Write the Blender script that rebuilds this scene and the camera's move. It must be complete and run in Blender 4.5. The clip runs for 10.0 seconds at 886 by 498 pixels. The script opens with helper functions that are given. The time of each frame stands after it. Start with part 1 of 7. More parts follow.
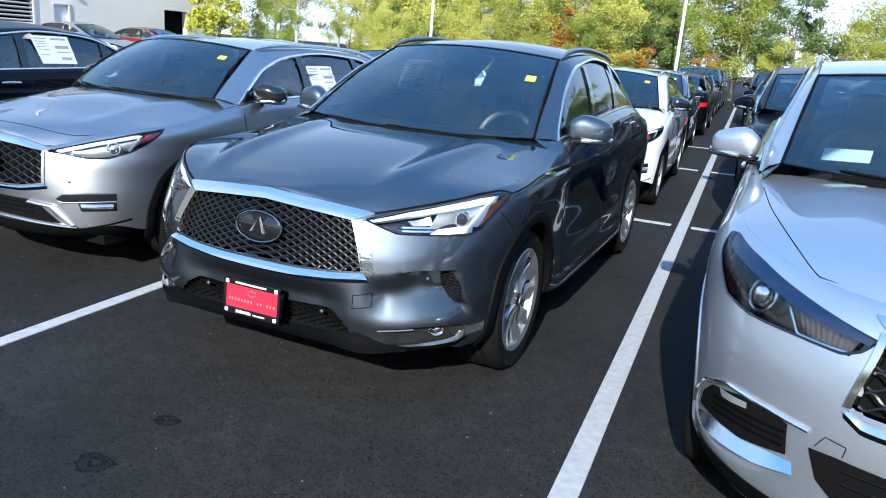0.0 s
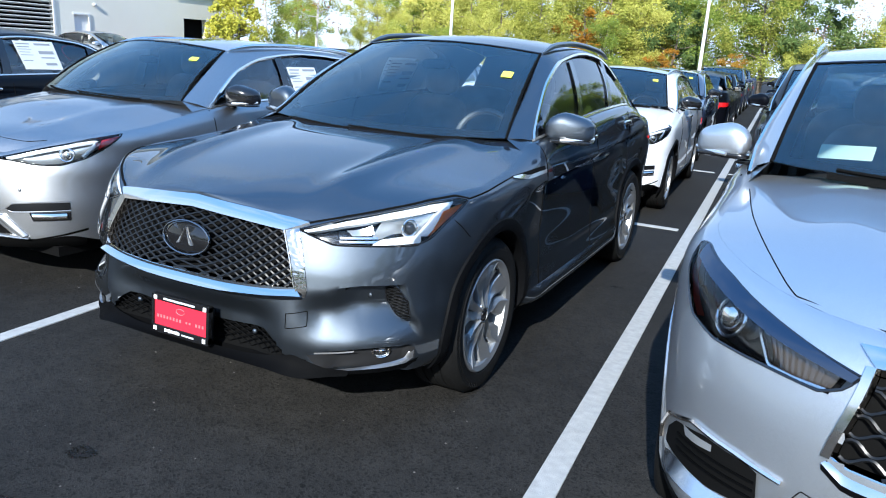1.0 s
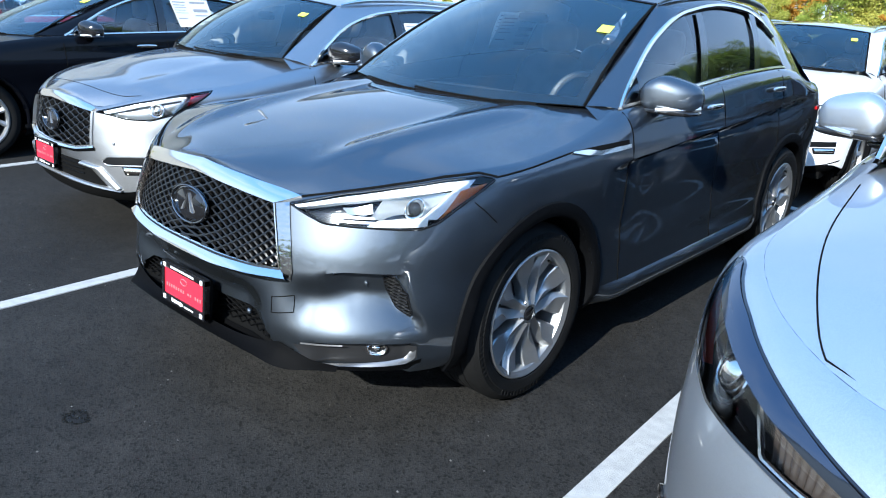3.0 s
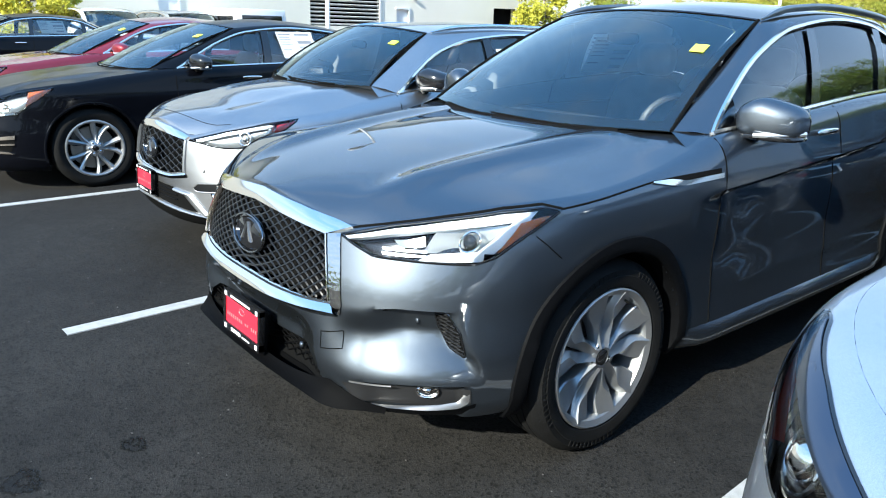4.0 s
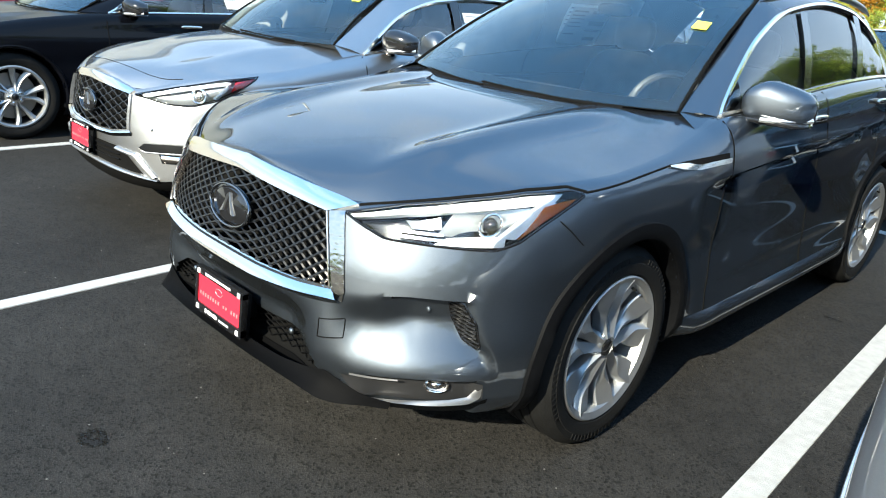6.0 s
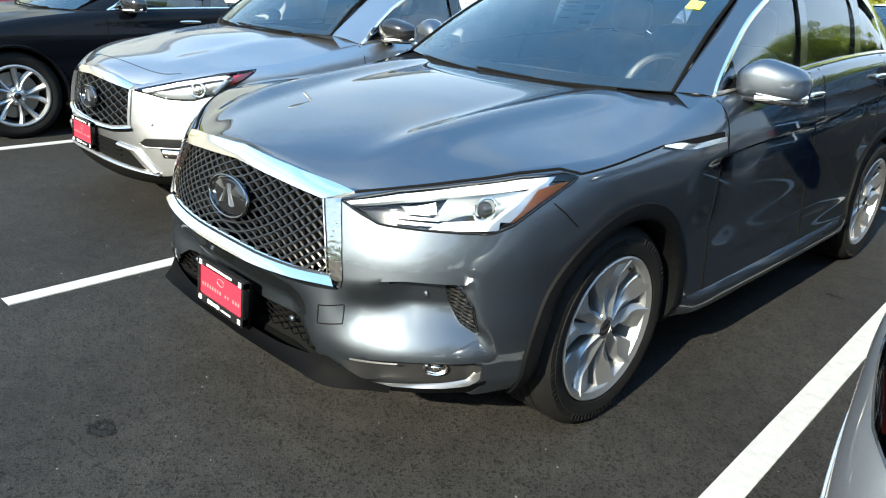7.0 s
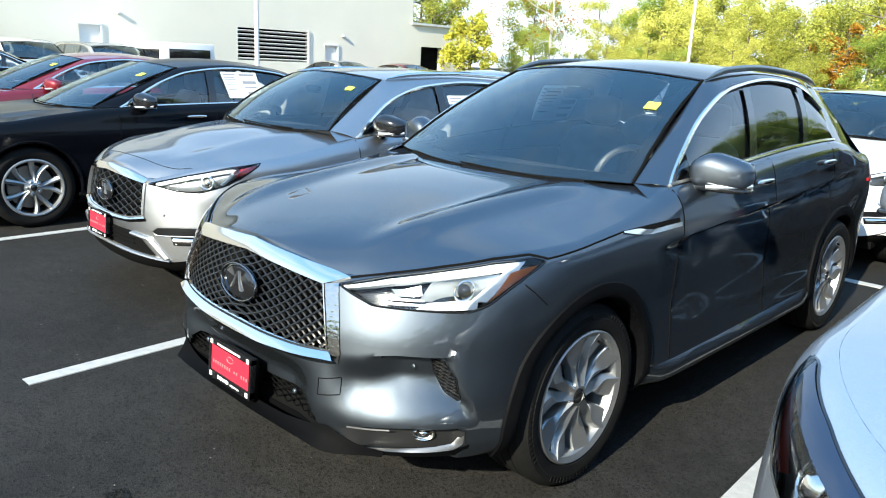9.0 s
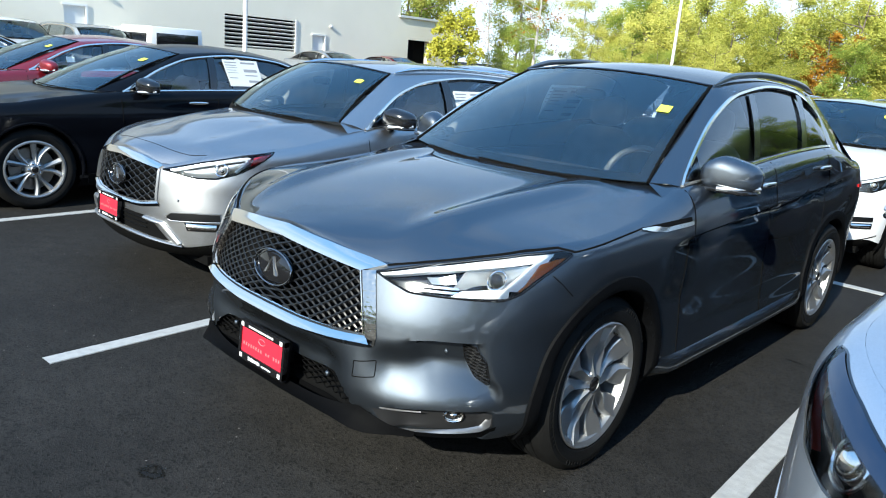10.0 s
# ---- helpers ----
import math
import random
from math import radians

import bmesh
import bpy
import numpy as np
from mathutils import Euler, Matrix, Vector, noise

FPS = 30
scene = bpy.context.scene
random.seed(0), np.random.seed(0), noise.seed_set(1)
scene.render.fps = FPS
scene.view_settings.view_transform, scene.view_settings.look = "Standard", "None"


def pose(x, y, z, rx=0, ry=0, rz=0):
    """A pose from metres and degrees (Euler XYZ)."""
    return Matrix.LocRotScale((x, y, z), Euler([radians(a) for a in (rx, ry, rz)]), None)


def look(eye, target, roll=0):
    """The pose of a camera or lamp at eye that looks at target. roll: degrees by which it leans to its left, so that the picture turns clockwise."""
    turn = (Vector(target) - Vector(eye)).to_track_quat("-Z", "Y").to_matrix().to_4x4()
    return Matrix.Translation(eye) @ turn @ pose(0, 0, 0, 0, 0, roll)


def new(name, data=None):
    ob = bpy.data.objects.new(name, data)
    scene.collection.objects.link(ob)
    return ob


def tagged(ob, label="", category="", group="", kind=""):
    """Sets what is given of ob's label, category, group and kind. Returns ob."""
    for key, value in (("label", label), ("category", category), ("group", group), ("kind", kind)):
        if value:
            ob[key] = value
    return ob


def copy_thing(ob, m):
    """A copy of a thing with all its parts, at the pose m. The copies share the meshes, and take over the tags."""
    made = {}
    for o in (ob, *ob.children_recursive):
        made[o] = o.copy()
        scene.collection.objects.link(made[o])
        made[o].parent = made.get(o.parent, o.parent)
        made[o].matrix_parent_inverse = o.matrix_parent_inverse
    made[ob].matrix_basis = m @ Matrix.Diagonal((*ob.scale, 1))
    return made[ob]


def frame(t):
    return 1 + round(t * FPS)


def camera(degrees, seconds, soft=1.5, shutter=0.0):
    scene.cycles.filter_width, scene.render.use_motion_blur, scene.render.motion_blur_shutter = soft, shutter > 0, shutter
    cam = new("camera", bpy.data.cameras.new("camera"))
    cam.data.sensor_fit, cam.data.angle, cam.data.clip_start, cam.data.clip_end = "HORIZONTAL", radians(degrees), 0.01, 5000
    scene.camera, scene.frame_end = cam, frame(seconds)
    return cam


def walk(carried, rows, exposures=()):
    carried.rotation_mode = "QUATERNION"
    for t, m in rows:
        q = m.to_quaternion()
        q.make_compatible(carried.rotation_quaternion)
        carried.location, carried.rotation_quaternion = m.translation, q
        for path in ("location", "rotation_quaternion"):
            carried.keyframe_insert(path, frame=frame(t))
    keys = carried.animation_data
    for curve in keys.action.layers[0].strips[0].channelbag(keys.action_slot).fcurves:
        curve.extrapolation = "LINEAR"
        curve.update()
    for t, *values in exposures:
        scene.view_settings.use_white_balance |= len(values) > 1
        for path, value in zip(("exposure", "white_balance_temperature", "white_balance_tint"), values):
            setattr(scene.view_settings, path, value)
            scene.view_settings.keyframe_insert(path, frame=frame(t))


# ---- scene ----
cam = camera(62.7, 10.0, soft=1.1)
PATH = [
    (0, (1.98, -3.419, 1.58), (1.202, -1.654, 1.052), 4.6),
    (0.5, (2.045, -3.234, 1.561), (1.265, -1.462, 1.062), 2.4),
    (1, (2.133, -2.987, 1.543), (1.287, -1.25, 1.023), 3.7),
    (1.5, (2.259, -2.749, 1.553), (1.262, -1.094, 1.038), 1.9),
    (2, (2.466, -2.593, 1.561), (1.281, -1.071, 1.03), 4.4),
    (2.5, (2.51, -2.467, 1.551), (1.347, -0.961, 0.936), 1.8),
    (2.7, (2.473, -2.37, 1.549), (1.273, -0.902, 0.912), 2.2),
    (3.8, (2.374, -2.049, 1.492), (0.965, -0.76, 0.899), 2.5),
    (4, (2.413, -2.0, 1.516), (0.937, -0.786, 0.927), 1.6),
    (4.5, (2.431, -1.912, 1.522), (0.907, -0.766, 0.918), 1.9),
    (5, (2.336, -1.912, 1.493), (0.788, -0.824, 0.844), 1.9),
    (5.4, (2.194, -1.988, 1.484), (0.612, -0.958, 0.822), 3.7),
    (5.5, (2.168, -1.997, 1.493), (0.664, -0.855, 0.834), 4.3),
    (5.7, (2.093, -2.047, 1.49), (0.762, -0.703, 0.843), 4.3),
    (6.8, (2.061, -2.093, 1.49), (0.762, -0.748, 0.781), 6.2),
    (7, (2.117, -2.071, 1.488), (0.805, -0.731, 0.792), 3.7),
    (7.5, (2.234, -2.06, 1.488), (0.842, -0.776, 0.844), 0.5),
    (8, (2.37, -2.039, 1.508), (0.976, -0.759, 0.86), 0.5),
    (8.5, (2.378, -2.101, 1.562), (1.017, -0.77, 0.947), 2.1),
    (9, (2.344, -2.246, 1.596), (0.986, -0.864, 1.102), 2.8),
    (9.5, (2.294, -2.405, 1.604), (0.947, -1.012, 1.111), 2.6),
    (10, (2.286, -2.463, 1.601), (0.975, -1.04, 1.095), 4.8),
]
walk(cam, [(t, look(eye, target, roll)) for t, eye, target, roll in PATH],
     exposures=[(0, 0.96, 5550, 8), (1.5, 0.98, 5500, 7), (2.5, 1.1, 5350, 7), (4, 1.32, 5900, 3), (4.5, 1.32, 5900, 3), (5.5, 1.48, 6300, 2), (7.5, 1.66, 6650, 2), (8, 1.66, 6650, 2), (8.5, 1.52, 6550, 2), (9, 1.32, 6350, 2), (9.5, 1.1, 6100, 2), (10, 0.96, 5950, 3)])

# ---- light ----
SUN_DIR = Vector((0.16, -0.86, 0.50)).normalized()      # towards the sun
world = bpy.data.worlds.new("world")
scene.world = world
world.use_nodes = True
wn, wl = world.node_tree.nodes, world.node_tree.links
sky = wn.new("ShaderNodeTexSky")
sky.sky_type, sky.sun_disc = "NISHITA", False
sky.sun_elevation = math.asin(SUN_DIR.z)
sky.sun_rotation = math.atan2(SUN_DIR.x, SUN_DIR.y)
sky.air_density, sky.dust_density, sky.ozone_density = 1.0, 1.0, 2.5
wcoord, wmap, wnoise, wramp, wblue, wmix = (wn.new("ShaderNodeTexCoord"), wn.new("ShaderNodeMapping"), wn.new("ShaderNodeTexNoise"),
                                            wn.new("ShaderNodeValToRGB"), wn.new("ShaderNodeMixRGB"), wn.new("ShaderNodeMixRGB"))
# clear blue above with thin broken cloud
wblue.inputs["Fac"].default_value = 0.6
wblue.inputs["Color2"].default_value = (3.0, 6.8, 13.2, 1)
wmap.inputs["Scale"].default_value = (1.5, 2.6, 4.2)
wmap.inputs["Rotation"].default_value = (0, 0, radians(25))
wnoise.inputs["Scale"].default_value, wnoise.inputs["Detail"].default_value = 1.7, 8.0
wramp.color_ramp.elements[0].position, wramp.color_ramp.elements[1].position = 0.50, 0.74
wramp.color_ramp.elements[0].color, wramp.color_ramp.elements[1].color = (0, 0, 0, 1), (0.34, 0.34, 0.34, 1)
wmix.inputs["Color2"].default_value = (9.6, 10.0, 10.6, 1)
wl.new(wcoord.outputs["Generated"], wmap.inputs["Vector"])
wl.new(wmap.outputs["Vector"], wnoise.inputs["Vector"])
wl.new(wnoise.outputs["Fac"], wramp.inputs["Fac"])
wl.new(wramp.outputs["Color"], wmix.inputs["Fac"])
wl.new(sky.outputs["Color"], wblue.inputs["Color1"])
wl.new(wblue.outputs["Color"], wmix.inputs["Color1"])
# the sky pales towards the horizon
wsep, wpale, wpow, whor = wn.new("ShaderNodeSeparateXYZ"), wn.new("ShaderNodeMapRange"), wn.new("ShaderNodeMath"), wn.new("ShaderNodeMixRGB")
wpale.inputs["From Min"].default_value, wpale.inputs["From Max"].default_value = 0.80, 0.0
wpow.operation, wpow.inputs[1].default_value = "POWER", 1.7
whor.inputs["Color2"].default_value = (9.2, 10.2, 11.4, 1)
wl.new(wcoord.outputs["Generated"], wsep.inputs[0])
wl.new(wsep.outputs["Z"], wpale.inputs["Value"])
wl.new(wpale.outputs["Result"], wpow.inputs[0])
wl.new(wpow.outputs[0], whor.inputs["Fac"])
wl.new(wmix.outputs["Color"], whor.inputs["Color1"])
wl.new(whor.outputs["Color"], wn["Background"].inputs["Color"])
wn["Background"].inputs["Strength"].default_value = 0.074
sun = new("sun", bpy.data.lights.new("sun", "SUN"))
sun.data.energy, sun.data.angle, sun.data.color = 5.0, radians(0.53), (1.0, 0.90, 0.75)
sun.matrix_world = Matrix.Translation((0, 0, 30)) @ SUN_DIR.to_track_quat("Z", "Y").to_matrix().to_4x4()

# ---- materials ----
def material(name, color, rough=0.5, metal=0.0, coat=0.0, bump=0.0, bscale=200.0, vary=0.0, vscale=3.0, spec=0.5, flake=0.0, emit=0.0):
    m = bpy.data.materials.new(name)
    m.use_nodes = True
    n, l = m.node_tree.nodes, m.node_tree.links
    b = n["Principled BSDF"]
    b.inputs["Base Color"].default_value = (*color, 1)
    b.inputs["Roughness"].default_value, b.inputs["Metallic"].default_value = rough, metal
    b.inputs["Specular IOR Level"].default_value = spec
    b.inputs["Coat Weight"].default_value, b.inputs["Coat Roughness"].default_value = coat, 0.02
    if emit:
        b.inputs["Emission Color"].default_value, b.inputs["Emission Strength"].default_value = (*color, 1), emit
    tc = n.new("ShaderNodeTexCoord")
    if vary:
        t, r = n.new("ShaderNodeTexNoise"), n.new("ShaderNodeValToRGB")
        t.inputs["Scale"].default_value, t.inputs["Detail"].default_value = vscale, 6
        r.color_ramp.elements[0].position, r.color_ramp.elements[1].position = 0.3, 0.7
        r.color_ramp.elements[0].color = (*[c * (1 - vary) for c in color], 1)
        r.color_ramp.elements[1].color = (*[min(1, c * (1 + vary)) for c in color], 1)
        l.new(tc.outputs["Object"], t.inputs["Vector"]), l.new(t.outputs["Fac"], r.inputs["Fac"])
        l.new(r.outputs["Color"], b.inputs["Base Color"])
        mr = n.new("ShaderNodeMapRange")
        mr.inputs["To Min"].default_value, mr.inputs["To Max"].default_value = rough * 0.85, min(1, rough * 1.15)
        l.new(t.outputs["Fac"], mr.inputs["Value"]), l.new(mr.outputs["Result"], b.inputs["Roughness"])
    if flake:
        v, r = n.new("ShaderNodeTexVoronoi"), n.new("ShaderNodeMixRGB")
        v.inputs["Scale"].default_value = 1400
        r.blend_type = "MULTIPLY"
        r.inputs["Fac"].default_value = flake
        r.inputs["Color1"].default_value = (*color, 1)
        sp = n.new("ShaderNodeSeparateColor")
        l.new(tc.outputs["Object"], v.inputs["Vector"]), l.new(v.outputs["Color"], sp.inputs[0]), l.new(sp.outputs[0], r.inputs["Color2"])
        l.new(r.outputs["Color"], b.inputs["Base Color"])
    if bump:
        t, bp = n.new("ShaderNodeTexNoise"), n.new("ShaderNodeBump")
        t.inputs["Scale"].default_value, t.inputs["Detail"].default_value = bscale, 4
        bp.inputs["Strength"].default_value, bp.inputs["Distance"].default_value = bump, 0.004
        l.new(tc.outputs["Object"], t.inputs["Vector"]), l.new(t.outputs["Fac"], bp.inputs["Height"])
        l.new(bp.outputs["Normal"], b.inputs["Normal"])
    return m


def glass(name, tint, ior=1.5, rough=0.0, veil=0.0, gloss=(1, 1, 1)):
    m = bpy.data.materials.new(name)
    m.use_nodes = True
    n, l = m.node_tree.nodes, m.node_tree.links
    n.remove(n["Principled BSDF"])
    tr, gl, fr, mx = (n.new("ShaderNodeBsdfTransparent"), n.new("ShaderNodeBsdfGlossy"), n.new("ShaderNodeFresnel"), n.new("ShaderNodeMixShader"))
    tr.inputs["Color"].default_value = (*tint, 1)
    gl.inputs["Roughness"].default_value = rough
    gl.inputs["Color"].default_value = (*gloss, 1)
    fr.inputs["IOR"].default_value = ior
    l.new(fr.outputs["Fac"], mx.inputs["Fac"]), l.new(tr.outputs[0], mx.inputs[1]), l.new(gl.outputs[0], mx.inputs[2])
    if veil:
        # a thin pale veil put into the glass, standing in for bright haze
        df, film, tc, ns, mr = (n.new("ShaderNodeBsdfDiffuse"), n.new("ShaderNodeMixShader"), n.new("ShaderNodeTexCoord"), n.new("ShaderNodeTexNoise"), n.new("ShaderNodeMapRange"))
        df.inputs["Color"].default_value = (0.46, 0.52, 0.55, 1)
        ns.inputs["Scale"].default_value, ns.inputs["Detail"].default_value = 3.0, 6
        mr.inputs["To Min"].default_value, mr.inputs["To Max"].default_value = veil * 0.6, veil * 1.4
        l.new(tc.outputs["Object"], ns.inputs["Vector"]), l.new(ns.outputs["Fac"], mr.inputs["Value"]), l.new(mr.outputs["Result"], film.inputs["Fac"])
        l.new(tr.outputs[0], film.inputs[1]), l.new(df.outputs[0], film.inputs[2]), l.new(film.outputs[0], mx.inputs[1])
    l.new(mx.outputs[0], n["Material Output"].inputs["Surface"])
    return m


def paint(name, color, metal=1.0, rough=0.40):
    m = material(name, color, rough, metal, coat=1.0 if metal > 0.1 or color[0] > 0.1 else 0.28, flake=0.35 if metal > 0.1 else 0.0, spec=0.5 if metal > 0.1 or color[0] > 0.1 else 0.02)
    if metal > 0.8:
        m.node_tree.nodes["Principled BSDF"].inputs["Specular Tint"].default_value = (0.07, 0.09, 0.12, 1)
        m.node_tree.nodes["Principled BSDF"].inputs["Coat IOR"].default_value = 1.68
    return m


GRAPHITE = paint("graphite_paint", (0.103, 0.120, 0.143), rough=0.49)
SILVER_GREY = paint("grey_paint", (0.42, 0.425, 0.435), rough=0.46)
LIGHT_SILVER = paint("silver_paint", (0.62, 0.66, 0.71), 0.85)
BLACK_PAINT = paint("black_paint", (0.0028, 0.0032, 0.0050), 0.0, 0.3)
RED_PAINT = paint("red_paint", (0.22, 0.006, 0.014), 0.45)
WHITE_PAINT = paint("white_paint", (0.78, 0.79, 0.80), 0.0, 0.3)
NAVY_PAINT = paint("navy_paint", (0.03, 0.045, 0.09), 0.5)
BLADE = material("fog_blade_satin", (0.24, 0.24, 0.245), 0.4, 0.9, coat=0.2)
SILVER_TRIM = material("silver_trim", (0.40, 0.405, 0.41), 0.42, 0.9, coat=0.3)
CHROME = material("chrome", (0.92, 0.83, 0.74), 0.12, 1.0)
JEWEL = material("faceted_chrome", (0.50, 0.49, 0.47), 0.12, 1.0)
SATIN = material("satin_chrome", (0.72, 0.74, 0.77), 0.22, 1.0)
RAIL = material("rail_satin", (0.22, 0.23, 0.24), 0.3, 0.9)
DARK_CHROME = material("dark_chrome", (0.22, 0.23, 0.25), 0.2, 1.0)
GLOSS_BLACK = material("gloss_black", (0.008, 0.008, 0.009), 0.12, 0.0, coat=0.6)
PLASTIC = material("black_plastic", (0.0036, 0.0038, 0.0044), 0.55, bump=0.25, bscale=900, vary=0.2, vscale=20, spec=0.05)
# near-black for gaps and recesses, their shade put into the colour; also black trim
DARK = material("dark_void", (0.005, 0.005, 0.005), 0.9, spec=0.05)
ROOF_GLASS = material("roof_glass", (0.005, 0.006, 0.008), 0.08, 0.0, spec=0.2)
GRILLE_MAT = material("grille_black", (0.006, 0.0063, 0.007), 0.33, 0.0, spec=0.35)
RUBBER = material("tyre_rubber", (0.007, 0.007, 0.007), 0.75, bump=0.4, bscale=120, vary=0.25, vscale=14, spec=0.13)
ALLOY = material("alloy", (0.35, 0.355, 0.36), 0.45, 0.9, coat=0.3, vary=0.04, vscale=25)
DISC = material("brake_steel", (0.28, 0.27, 0.26), 0.45, 1.0)
AMBER = material("amber_lens", (0.52, 0.12, 0.015), 0.18, coat=0.8)
AMBER_DIM = material("amber_reflector_far", (0.30, 0.035, 0.02), 0.2, coat=0.8)
RED_LENS = material("red_lens", (0.5, 0.01, 0.012), 0.15, coat=0.8)
REFLECTOR = material("lamp_reflector", (0.66, 0.68, 0.70), 0.36, 0.8)
BARREL = material("rim_barrel", (0.06, 0.06, 0.062), 0.5, 0.8)
BRIGHT_BARREL = material("bright_barrel", (0.30, 0.30, 0.30), 0.5, 0.9)
VALANCE = material("valance_black", (0.018, 0.018, 0.019), 0.32, coat=0.4)
LIP_MAT = material("lip_black", (0.0024, 0.0025, 0.0028), 0.6, bump=0.1, bscale=900, spec=0.03)
LAMP_BROW = material("lamp_brow_gloss", (0.10, 0.115, 0.15), 0.08, 1.0)
LAMP_GREY = material("lamp_bezel", (0.06, 0.062, 0.066), 0.25, 0.3)
LENS = glass("lamp_cover", (0.93, 0.95, 0.96), 1.45)
LED_MAT = material("lamp_box_lens", (0.12, 0.095, 0.08), 0.25, 0.6, coat=0.5)
GLASS = glass("car_glass", (0.92, 0.96, 0.96), 1.95)
SCREEN_GLASS = glass("windshield_glass", (0.88, 0.94, 0.96), 1.90, veil=0.005, gloss=(0.84, 0.97, 1.0))
GLASS_TINT = glass("tinted_glass", (0.36, 0.40, 0.41), 1.9)
SEAT_MAT = material("seat_leather", (0.27, 0.265, 0.255), 0.6, bump=0.2, bscale=400, vary=0.15, vscale=8)
WHEEL_RIM = material("steering_rim_leather", (0.11, 0.11, 0.11), 0.4, bump=0.2, bscale=500)
DASH_MAT = material("dash_plastic", (0.030, 0.031, 0.033), 0.65, bump=0.3, bscale=600, vary=0.1, vscale=12)
RED_PLATE = material("plate_red", (0.62, 0.022, 0.045), 0.35)
PLATE_TEXT = material("plate_print", (0.72, 0.16, 0.17), 0.4)
PAPER = material("white_paper", (0.74, 0.75, 0.72), 0.7, vary=0.03, vscale=40)
PRINT = material("grey_print", (0.30, 0.31, 0.33), 0.7)
YELLOW = material("yellow_sticker", (0.80, 0.86, 0.08), 0.6)
WHITE_PRINT = material("white_print", (0.75, 0.75, 0.75), 0.5)
GREEN_PAPER = material("pale_green_paper", (0.50, 0.66, 0.56), 0.7)


def asphalt():
    m = bpy.data.materials.new("asphalt")
    m.use_nodes = True
    n, l = m.node_tree.nodes, m.node_tree.links
    b = n["Principled BSDF"]
    tc = n.new("ShaderNodeTexCoord")
    big, mid, fine, vor = [n.new("ShaderNodeTexNoise") for _ in range(3)] + [n.new("ShaderNodeTexVoronoi")]
    for t, s, d in ((big, 0.7, 5), (mid, 9, 6), (fine, 300, 3)):
        t.inputs["Scale"].default_value, t.inputs["Detail"].default_value = s, d
        l.new(tc.outputs["Object"], t.inputs["Vector"])
    vor.inputs["Scale"].default_value = 125
    l.new(tc.outputs["Object"], vor.inputs["Vector"])
    r1, r2, r3 = [n.new("ShaderNodeValToRGB") for _ in range(3)]
    r1.color_ramp.elements[0].color, r1.color_ramp.elements[1].color = (0.0147, 0.0142, 0.0136, 1), (0.0228, 0.0219, 0.0207, 1)
    r1.color_ramp.elements[0].position, r1.color_ramp.elements[1].position = 0.35, 0.65
    r2.color_ramp.elements[0].color, r2.color_ramp.elements[1].color = (0.86, 0.86, 0.86, 1), (1.10, 1.10, 1.10, 1)
    r2.color_ramp.elements[0].position, r2.color_ramp.elements[1].position = 0.38, 0.66
    r3.color_ramp.elements[0].color, r3.color_ramp.elements[1].color = (0.55, 0.55, 0.55, 1), (2.2, 2.16, 2.1, 1)
    r3.color_ramp.elements[0].position, r3.color_ramp.elements[1].position = 0.42, 0.70
    m1, m2 = n.new("ShaderNodeMixRGB"), n.new("ShaderNodeMixRGB")
    m1.blend_type = m2.blend_type = "MULTIPLY"
    m1.inputs["Fac"].default_value = m2.inputs["Fac"].default_value = 1.0
    for t, r in ((big, r1), (mid, r2), (fine, r3)):
        l.new(t.outputs["Fac"], r.inputs["Fac"])
    l.new(r1.outputs["Color"], m1.inputs["Color1"]), l.new(r2.outputs["Color"], m1.inputs["Color2"])
    l.new(m1.outputs["Color"], m2.inputs["Color1"]), l.new(r3.outputs["Color"], m2.inputs["Color2"])
    # single stones of the mix, lighter and darker
    cell, r4, m3 = n.new("ShaderNodeSeparateColor"), n.new("ShaderNodeValToRGB"), n.new("ShaderNodeMixRGB")
    r4.color_ramp.elements[0].color, r4.color_ramp.elements[1].color = (0.38, 0.38, 0.38, 1), (1.12, 1.12, 1.11, 1)
    r4.color_ramp.elements[0].position, r4.color_ramp.elements[1].position = 0.08, 0.34
    m3.blend_type, m3.inputs["Fac"].default_value = "MULTIPLY", 1.0
    l.new(vor.outputs["Color"], cell.inputs[0]), l.new(cell.outputs[0], r4.inputs["Fac"])
    l.new(m2.outputs["Color"], m3.inputs["Color1"]), l.new(r4.outputs["Color"], m3.inputs["Color2"])
    l.new(m3.outputs["Color"], b.inputs["Base Color"])
    b.inputs["Roughness"].default_value = 0.82
    b.inputs["Specular IOR Level"].default_value = 0.16
    ad, bp = n.new("ShaderNodeMath"), n.new("ShaderNodeBump")
    l.new(vor.outputs["Distance"], ad.inputs[0]), l.new(fine.outputs["Fac"], ad.inputs[1])
    bp.inputs["Strength"].default_value, bp.inputs["Distance"].default_value = 0.4, 0.003
    l.new(ad.outputs[0], bp.inputs["Height"]), l.new(bp.outputs["Normal"], b.inputs["Normal"])
    return m


ASPHALT = asphalt()
LINE_PAINT = material("line_paint", (0.37, 0.37, 0.36), 0.7, bump=0.5, bscale=250, vary=0.14, vscale=22)
STAIN_MAT = material("oil_stain", (0.0085, 0.0086, 0.0088), 0.75, bump=0.6, bscale=160, vary=0.4, vscale=60, spec=0.15)


